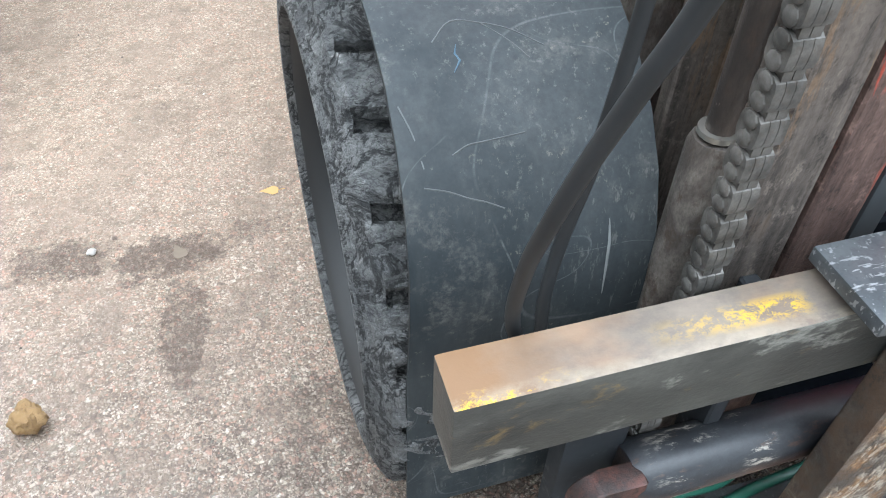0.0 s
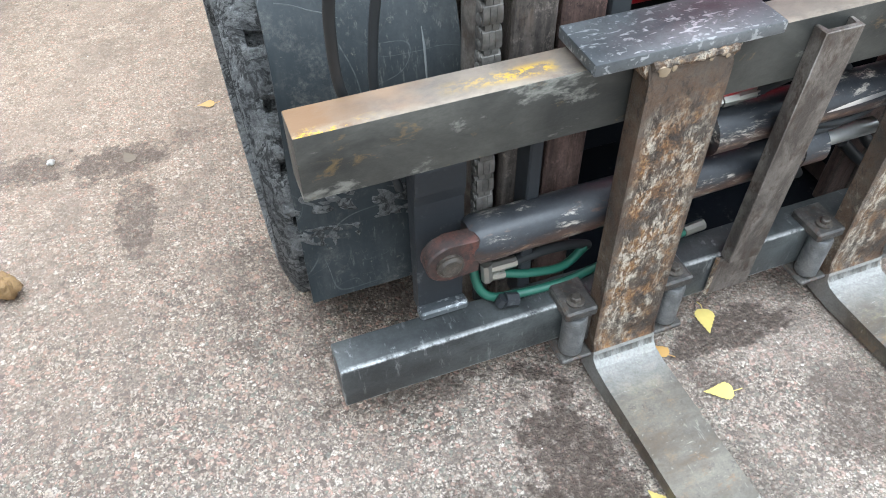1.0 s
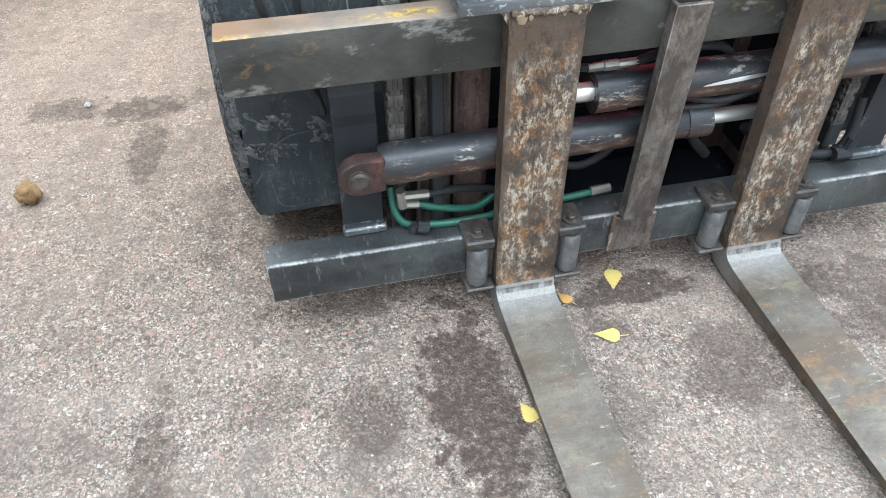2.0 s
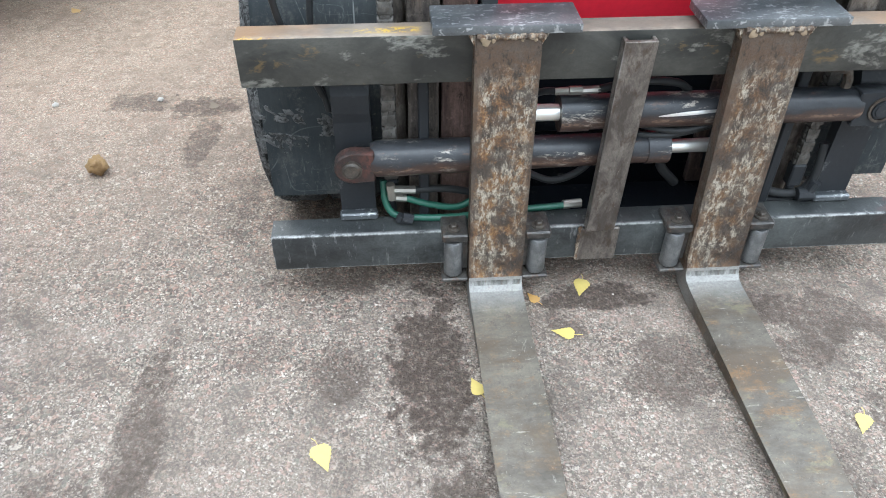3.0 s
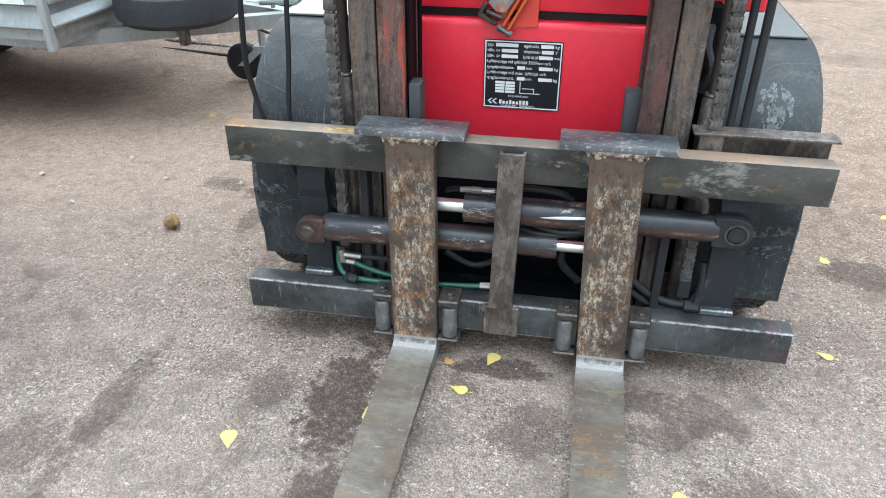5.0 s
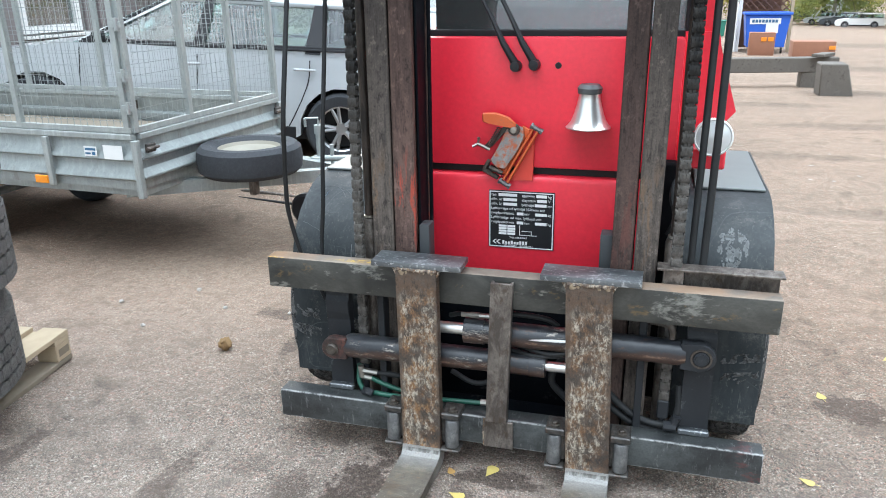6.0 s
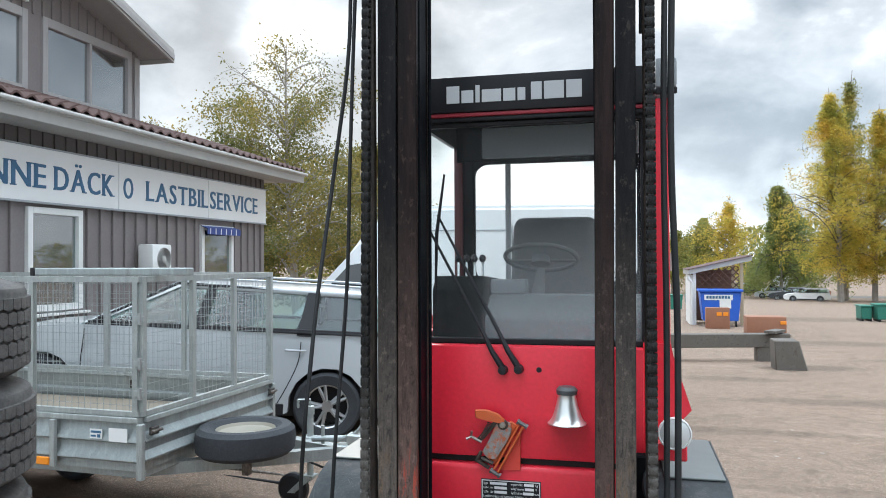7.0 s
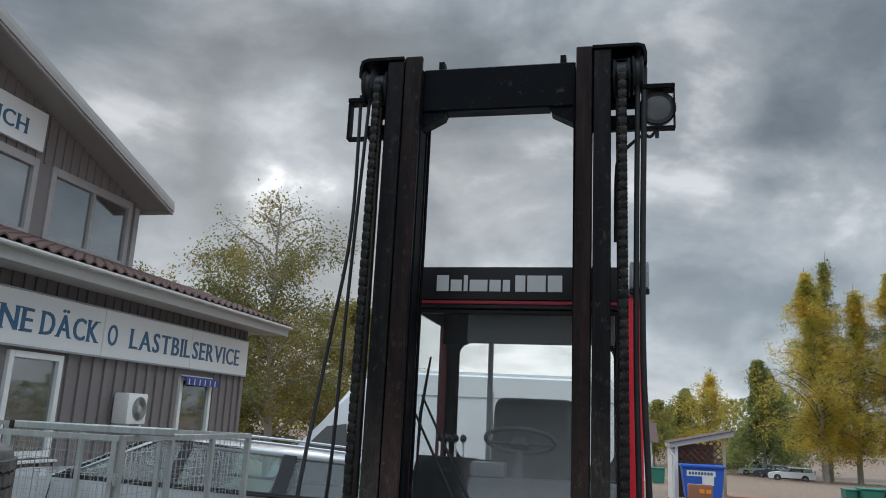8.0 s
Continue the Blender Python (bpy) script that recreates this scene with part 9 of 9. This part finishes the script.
    roof_slab(ridge, zr, ridge - 6.8, 5.646, "gable_roof", "roof_tile", -13.2, GX + 0.60, 0.06)
    roof_slab(ridge, zr - 0.061, 10.00, 5.585, "gable_soffit", "soffit_grey", -13.2, GX + 0.58, 0.10)
    roof_slab(ridge, zr - 0.061, ridge - 6.78, 5.585, "gable_soffit", "soffit_grey", -13.2, GX + 0.58, 0.10)
    roof_slab(ridge, zr + 0.02, 10.05, 5.656, "bargeboard", "fascia_white", GX + 0.581, GX + 0.63, 0.24)
    roof_slab(ridge, zr - 0.08, 10.03, 5.566, "bargeboard", "fascia_grey", GX + 0.631, GX + 0.655, 0.10)
    roof_slab(ridge, zr + 0.02, ridge - 6.8, 5.656, "bargeboard", "fascia_white", GX + 0.581, GX + 0.63, 0.24)
    part("eave_board", box((-13.2, 10.02, 5.42), (GX + 0.58, 10.055, 5.63)), "fascia_white", H)
    return H


build_house()

# ---- far side of the yard ----
def build_shed():
    S = thing("bin_shed", (0, 0, 0), "open white bin shed with brown lattice and sloping roof", "shed")
    g = ground_z(5.4, 33)
    x0, x1, y0, y1 = 4.18, 6.78, 32.2, 35.4
    def top(x):
        return 1.24 + (x - x0) * 0.232
    part("roof", prism([(x0, top(x0)), (x1, top(x1)), (x1, top(x1) - 0.20), (x0, top(x0) - 0.20)], "y", y0, y1), "fascia_white", S, "flat white-edged sloping roof")
    part("roof_felt", prism([(x0 - 0.03, top(x0) + 0.025), (x1 + 0.03, top(x1) + 0.032), (x1 + 0.03, top(x1) + 0.004), (x0 - 0.03, top(x0) + 0.003)], "y", y0 - 0.06, y1 + 0.1), "roof_tile", S)
    for x, mat in ((4.44, "white_trim"), (6.38, "pallet_wood")):
        for y in (32.4, 35.1):
            part("post", box((x - 0.06, y - 0.06, g), (x + 0.06, y + 0.06, top(x) - 0.21)), mat, S)
    part("side_wall", box((4.26, 32.47, g), (4.37, 35.0, 1.0)), "white_trim", S)
    part("back_wall", box((4.52, 35.02, g), (6.30, 35.12, 1.2)), "lattice_brown", S)
    for k in range(-3, 14):
        for q in (-1, 1):
            pts = []
            for t in np.linspace(0, 1, 25):
                px_, pz = 4.2 + k * 0.28 + q * t * 1.1, 0.30 + 1.1 * t
                if 4.52 < px_ < 6.30 and pz < top(px_) - 0.22:
                    pts.append((px_, 32.42 + 0.03 * q, pz))
            if len(pts) > 2:
                part("lattice_bar", tube([pts[0], pts[-1]], 0.032, 4), "lattice_brown", S)
    part("downpipe", tube(smooth_line([(4.16, 32.3, 1.0), (4.18, 32.3, 0.85), (4.32, 32.3, 0.70), (4.34, 32.3, 0.4), (4.34, 32.3, g)], 4), 0.05, 8), "white_trim", S)
    return S


def build_bin():
    B = thing("waste_container", (0, 0, 0), "large blue waste container with white labels", "container")
    g = ground_z(5.3, 31.2)
    bm = prism([(4.66, g + 0.25), (6.04, g + 0.25), (6.17, g + 1.45), (4.53, g + 1.45)], "y", 30.9, 31.9, 0.02)
    part("body", bm, "bin_blue", B)
    part("lid", box((4.47, 30.82, g + 1.452), (6.23, 31.95, g + 1.56), 0.04, 2), "bin_blue", B)
    part("label", box((4.70, 30.885, g + 1.12), (5.82, 30.897, g + 1.34)), "white_trim", B)
    part("label_bar", join(*[box((4.78 + 0.12 * k, 30.876, g + 1.18), (4.87 + 0.12 * k, 30.884, g + 1.29)) for k in range(8)]), "sign_letter", B)
    part("label", box((5.30, 30.885, g + 0.78), (5.75, 30.897, g + 1.12)), "white_trim", B)
    for x in (4.75, 5.95):
        part("wheel", lathe([(0.03, -0.03), (0.12, -0.03), (0.125, 0.0), (0.12, 0.03), (0.03, 0.03)], (x, 31.0, g + 0.125), "x", 16), "car_trim", B)
    return B


build_shed()
build_bin()
for (x0, x1, y, h, d, lamp) in ((4.60, 5.50, 29.3, 0.84, 0.4, 5.05), (5.50, 6.75, 25.0, 0.66, 0.8, 6.6)):
    B = thing("rusty_weight", (0, 0, 0), "rust-brown steel ballast box with orange reflectors", "box", "rust-brown boxes in the yard")
    g = ground_z(x0, y) - 0.01
    part("body", box((x0, y, g), (x1, y + d, g + h), 0.03, 2), "brown_box", B)
    part("reflector", box((lamp - 0.05, y - 0.02, g + h * 0.62), (lamp + 0.14, y - 0.004, g + h * 0.80), 0.01), "amber", B)
    if lamp < 6:
        part("reflector", box((lamp + 0.20, y - 0.02, g + h * 0.62), (lamp + 0.39, y - 0.004, g + h * 0.80), 0.01), "amber", B)
bm = box((-2.0, -0.16, 0), (2.0, 0.16, 0.30), 0.015)
beam = part("concrete_beam", bm, "concrete")
tagged(beam, "long grey concrete beam lying on concrete blocks", "beam")
spin(beam, 3.10, 15.57, -0.095, 13.5)
gb = ground_z(4.7, 14.2)
blk = prism([(4.42, gb - 0.01), (5.02, gb - 0.01), (4.86, gb + 0.60), (4.40, gb + 0.60)], "y", 13.95, 14.5, 0.02)
tagged(part("concrete_block", blk, "concrete"), "tapered grey concrete block on the asphalt", "block")
for x, y in ((1.9, 15.3), (4.55, 15.95)):
    g = ground_z(x, y)
    tagged(part("concrete_block", box((x - 0.2, y - 0.2, g - 0.01), (x + 0.2, y + 0.2, -0.242), 0.01), "concrete"), "small grey concrete block under a beam", "block")
plank = prism([(4.50, 0.075), (5.12, 0.075), (5.12, 0.135), (4.50, 0.135)], "y", 15.0, 15.25, 0.005)
plk = tagged(part("concrete_slab", plank, "concrete"), "pale concrete slab resting on the beam", "slab")
spin(plk, 4.75, 15.85, 0.11, 60)
for x, y, half, tall in ((12.95, 38.4, 0.26, 0.70), (13.75, 38.0, 0.48, 0.78), (14.85, 37.8, 0.50, 0.80), (16.0, 37.6, 0.50, 0.84)):
    G = thing("green_container", (0, 0, 0), "dark green steel waste container on the yard", "container", "green containers")
    g = ground_z(x, y)
    part("body", prism([(x - half * 0.9, g + 0.1), (x + half * 0.9, g + 0.1), (x + half, g + tall), (x - half, g + tall)], "y", y, y + 0.9, 0.03), "bin_green", G)
    part("rim", box((x - half - 0.03, y - 0.05, g + tall + 0.002), (x + half + 0.03, y + 0.95, g + tall + 0.07), 0.01), "bin_green", G)
    for q in (-1, 1):
        part("skid", box((x + q * half * 0.7 - 0.05, y, g), (x + q * half * 0.7 + 0.05, y + 0.9, g + 0.098)), "car_trim", G)
# low house and coloured bins seen past the truck
hs = thing("low_house", (0, 0, 0), "low white house with a dark red roof far across the yard", "house")
gh = ground_z(0, 60)
part("wall", box((-12, 60, gh), (4.9, 66, gh + 2.9)), "van_white", hs)
part("roof", prism([(59.5, gh + 2.9), (63, gh + 4.4), (66.5, gh + 2.9)], "x", -12.5, 5.4), "roof_tile", hs)
for k, (x, mat) in enumerate(((5.0, "bin_green"), (6.1, "bin_green"), (7.2, "bin_blue"))):
    B = thing("wheeled_bin", (0, 0, 0), "green wheeled waste bin" if mat == "bin_green" else "blue wheeled waste bin", "bin", "bins by the low house")
    g = ground_z(x, 54)
    part("body", prism([(x - 0.38, g + 0.05), (x + 0.38, g + 0.05), (x + 0.46, g + 1.0), (x - 0.46, g + 1.0)], "y", 54, 54.8, 0.02), mat, B)
    part("lid", box((x - 0.48, 53.95, g + 1.001), (x + 0.48, 54.85, g + 1.09), 0.03), mat, B)

# ---- parked cars far off ----
far_white = estate_car("white estate car parked in a far row", "white_paint", False)
spin(far_white, 21.6, 91.5, ground_z(21.6, 91.5), 170)
for (x, y, yaw, mat, lab) in ((21.0, 97, 165, "dark_paint", "dark estate car parked in a far row"), (20.2, 102.5, 165, "silver_paint", "grey estate car parked in a far row"), (18.6, 114, 165, "dark_paint", "dark estate car parked in a far row"), (18.3, 120, 165, "silver_paint", "grey estate car parked in a far row")):
    spin(estate_car(lab, mat, False), x, y, ground_z(x, y), yaw)
fv = copy_thing(van, Matrix.Identity(4))
tagged(fv, "white van parked in a far row of cars")
spin(fv, 19.4, 108, ground_z(19.4, 108), 172)

# ---- trees ----
def limb_line(p, d, length, rnd, n=6, droop=0.0, wander=0.16):
    pts = [Vector(p)]
    d = Vector(d).normalized()
    for i in range(n):
        d = (d + Vector((rnd.uniform(-1, 1), rnd.uniform(-1, 1), rnd.uniform(-1, 1))) * wander + Vector((0, 0, -droop * (i + 1) / n))).normalized()
        pts.append(pts[-1] + d * length / n)
    return pts


def tree(x, y, h, spread, leaf_mat, seed, n_limb=22, leaf_size=0.10, per=26, droop=0.18, bark="bark_birch", bare_top=0.0, name="birch_tree", label="", low=0.14, clump=0.062, slim=False):
    rnd = random.Random(seed)
    g = ground_z(x, y) - 0.05
    T = thing(name, (x, y, g), label or "tall birch with thin yellow-green autumn leaves", "tree")
    wood = bmesh.new()
    r0 = h * 0.013 + 0.03
    trunk = limb_line((x, y, g), (rnd.uniform(-0.05, 0.05), rnd.uniform(-0.05, 0.05), 1), h * 0.96, rnd, 12, 0, 0.04)
    add_tube(wood, trunk, [r0 * (1 - 0.93 * i / 12) for i in range(13)], 9)
    part("trunk", wood, bark, T)
    twigs = bmesh.new()
    spots = []
    for k in range(n_limb):
        f = low + (1 - low) * 0.96 * (k + rnd.random()) / n_limb
        i = min(11, int(f * 12))
        p = trunk[i].lerp(trunk[i + 1], f * 12 - i)
        a = k * 2.4 + rnd.uniform(-0.4, 0.4)
        if slim:
            shape = 0.92 * min(1.0, 0.45 + 2.2 * f) * (1.03 - f) ** 1.05 * rnd.choice((0.35, 0.6, 0.8, 1.0, 1.3))
            dense = rnd.choice((0.25, 0.7, 1.0, 1.2, 1.5))
        else:
            dense = 1.0
            shape = math.sin(math.pi * min(1, 0.18 + 0.80 * f)) ** 0.8
        L = spread * shape * rnd.uniform(0.75, 1.15)
        up = 0.95 if slim else 0.55 + 0.9 * f
        line = limb_line(p, (math.cos(a), math.sin(a), up), L, rnd, 6, droop * 1.6)
        r = r0 * (0.24 if slim else 0.42) * (1 - 0.7 * f)
        add_tube(twigs, line, [r * (1 - 0.85 * j / 6) + 0.004 for j in range(7)], 5, False)
        for j in range(2, 7):
            for q in range(2 if slim else 3):
                d = Vector((rnd.uniform(-1, 1), rnd.uniform(-1, 1), rnd.uniform(-0.5, 0.9)))
                sub = limb_line(line[j], d, L * rnd.uniform(0.16, 0.36), rnd, 3, droop * 2.2)
                add_tube(twigs, sub, [0.010 * h / 10, 0.007 * h / 10, 0.005 * h / 10, 0.003 * h / 10], 3, False)
                spots += [(s, f, dense) for s in sub[1:]]
    part("limbwork", twigs, "bark_dark" if slim else bark, T, kind="stuff")
    vs, fs = [], []
    for s, f, dense in spots:
        m = per if f < 1 - bare_top else int(per * 0.12)
        if slim:
            m = int(m * dense * rnd.choice((0.3, 0.6, 1.0, 1.0, 1.8)))
        for _ in range(m):
            if slim:
                c = s + Vector((rnd.gauss(0, 0.26), rnd.gauss(0, 0.26), -1.9 * rnd.random() ** 1.3 + 0.3))
            else:
                c = s + Vector((rnd.gauss(0, 1), rnd.gauss(0, 1), rnd.gauss(-0.3, 1.0))) * spread * clump
            u = Vector((rnd.uniform(-1, 1), rnd.uniform(-1, 1), rnd.uniform(-1, 1))).normalized() * leaf_size * rnd.uniform(0.6, 1.2)
            w = u.orthogonal().normalized() * u.length * rnd.uniform(0.5, 0.8)
            b = len(vs)
            vs += [c - u * 0.5, c + w * 0.42, c + u * 0.5, c - w * 0.42]
            fs.append((b, b + 1, b + 2, b + 3))
    me = bpy.data.meshes.new("crown")
    me.from_pydata([v - Vector((x, y, g)) for v in vs], [], fs)
    me.materials.append(MATS[leaf_mat])
    o = new("crown", me)
    o.parent = T
    tagged(o, kind="stuff")
    return T


tree(-9.6, 22.0, 10.3, 3.5, "autumn_leaves", 4, 34, 0.105, 28, 0.16, "bark_birch", 0.30, label="birch with thin yellow-green leaves and bare top")
tree(-8.6, 26.5, 7.2, 2.7, "autumn_leaves", 14, 26, 0.115, 32, 0.2, "bark_birch", 0.05, label="low birch with yellowing leaves behind the workshop", low=0.05)
tree(-12.5, 24.0, 6.6, 3.2, "autumn_leaves", 24, 26, 0.115, 30, 0.2, "bark_dark", 0.0, name="broadleaf_tree", label="green broadleaf tree behind the workshop", low=0.05)
tree(-15.5, 20.5, 7.4, 2.0, "autumn_leaves", 33, 24, 0.105, 18, 0.16, "bark_birch", 0.3, label="slim birch with thin leaves behind the workshop")
for x, y, h, sp, mat, seed, nl, ls, per, dr, bare, lab in (
        (24.4, 88, 25.0, 10.0, "yellow_leaves", 41, 110, 0.26, 18, 0.24, 0.04, "tall yellow birch with hanging twigs beside the far car park"),
        (28.6, 91, 23.0, 9.0, "yellow_leaves", 42, 96, 0.26, 16, 0.24, 0.04, "tall yellow birch with hanging twigs beside the far car park"),
        (26.6, 95, 28.0, 7.0, "birch_leaves", 47, 64, 0.30, 14, 0.24, 0.06, "tall greenish birch with hanging twigs beside the far car park"),
        (32.8, 88, 24.5, 8.6, "yellow_leaves", 43, 92, 0.26, 16, 0.24, 0.04, "tall yellow birch with hanging twigs beside the far car park"),
        (37.5, 92, 22.0, 4.4, "birch_leaves", 46, 34, 0.30, 8, 0.3, 0.3, "thinly leaved birch beside the far car park"),
        (20.9, 102, 15.6, 10.0, "green_leaves", 44, 66, 0.36, 15, 0.45, 0.05, "green weeping birch beside the far car park"),
        (26.8, 122, 15.5, 8.6, "green_leaves", 45, 56, 0.38, 15, 0.45, 0.05, "green weeping birch beside the far car park"),
        (15.2, 110, 15.0, 11.0, "yellow_leaves", 51, 60, 0.32, 9, 0.25, 0.1, "thin yellow birch far across the yard"),
        (12.0, 118, 12.0, 9.5, "birch_leaves", 52, 46, 0.38, 14, 0.2, 0.0, "yellow-green birch far across the yard"),
        (8.0, 112, 10.0, 7.0, "birch_leaves", 53, 36, 0.38, 14, 0.2, 0.0, "yellow-green birch far across the yard")):
    tree(x, y, h, sp, mat, seed, nl, ls * 0.92, per, dr, "bark_birch", bare, label=lab, low=0.13, clump=0.055, slim=True)



def far_woods():
    """One joined belt of foliage closing the distance all round."""
    rnd = random.Random(77)
    vs, fs = [], []
    for k in range(150):
        a = 2 * math.pi * k / 150 + rnd.uniform(-0.015, 0.015)
        R = rnd.uniform(175, 215)
        cx, cy = R * math.sin(a), R * math.cos(a)
        h = rnd.uniform(9, 15)
        wd = rnd.uniform(4.5, 7.5)
        g = ground_z(cx, cy)
        for _ in range(330):
            t = rnd.random() ** 0.8
            rr = wd * math.sqrt(max(0.05, 1 - (2 * t - 0.8) ** 2 * 0.55)) * rnd.random() ** 0.5
            b = rnd.uniform(0, 2 * math.pi)
            c = Vector((cx + rr * math.cos(b), cy + rr * math.sin(b), g + t * h + rnd.uniform(-0.6, 0.6)))
            u = Vector((rnd.uniform(-1, 1), rnd.uniform(-1, 1), rnd.uniform(-1, 1))).normalized() * rnd.uniform(0.9, 1.7)
            w = u.orthogonal().normalized() * u.length * 0.7
            i = len(vs)
            vs += [c - u * 0.5, c + w * 0.5, c + u * 0.5, c - w * 0.5]
            fs.append((i, i + 1, i + 2, i + 3))
    me = bpy.data.meshes.new("far_woods")
    me.from_pydata(vs, [], fs)
    me.materials.append(MATS["wood_leaves"])
    return tagged(new("far_woods", me), "belt of autumn woods round the yard far off", "woods", kind="stuff")


far_woods()


def verge():
    """Grass strip under the far trees and the pale road behind."""
    for name, mat, y0, y1, x0, x1, lift, lab in (("grass_verge", "grass", 86, 97, 23.6, 60, 0.03, "dry autumn grass strip under far birches"), ("far_road", "concrete", 103, 110, 26, 90, 0.04, "pale far road behind the birches")):
        bm = bmesh.new()
        xs, ys = np.linspace(x0, x1, 14), np.linspace(y0, y1, 6)
        grid = [[bm.verts.new((x, y, ground_z(x, y) + lift)) for x in xs] for y in ys]
        for j in range(5):
            for i in range(13):
                bm.faces.new((grid[j][i], grid[j][i + 1], grid[j + 1][i + 1], grid[j + 1][i]))
        tagged(part(name, bm, mat), lab, "ground", kind="structure")


verge()
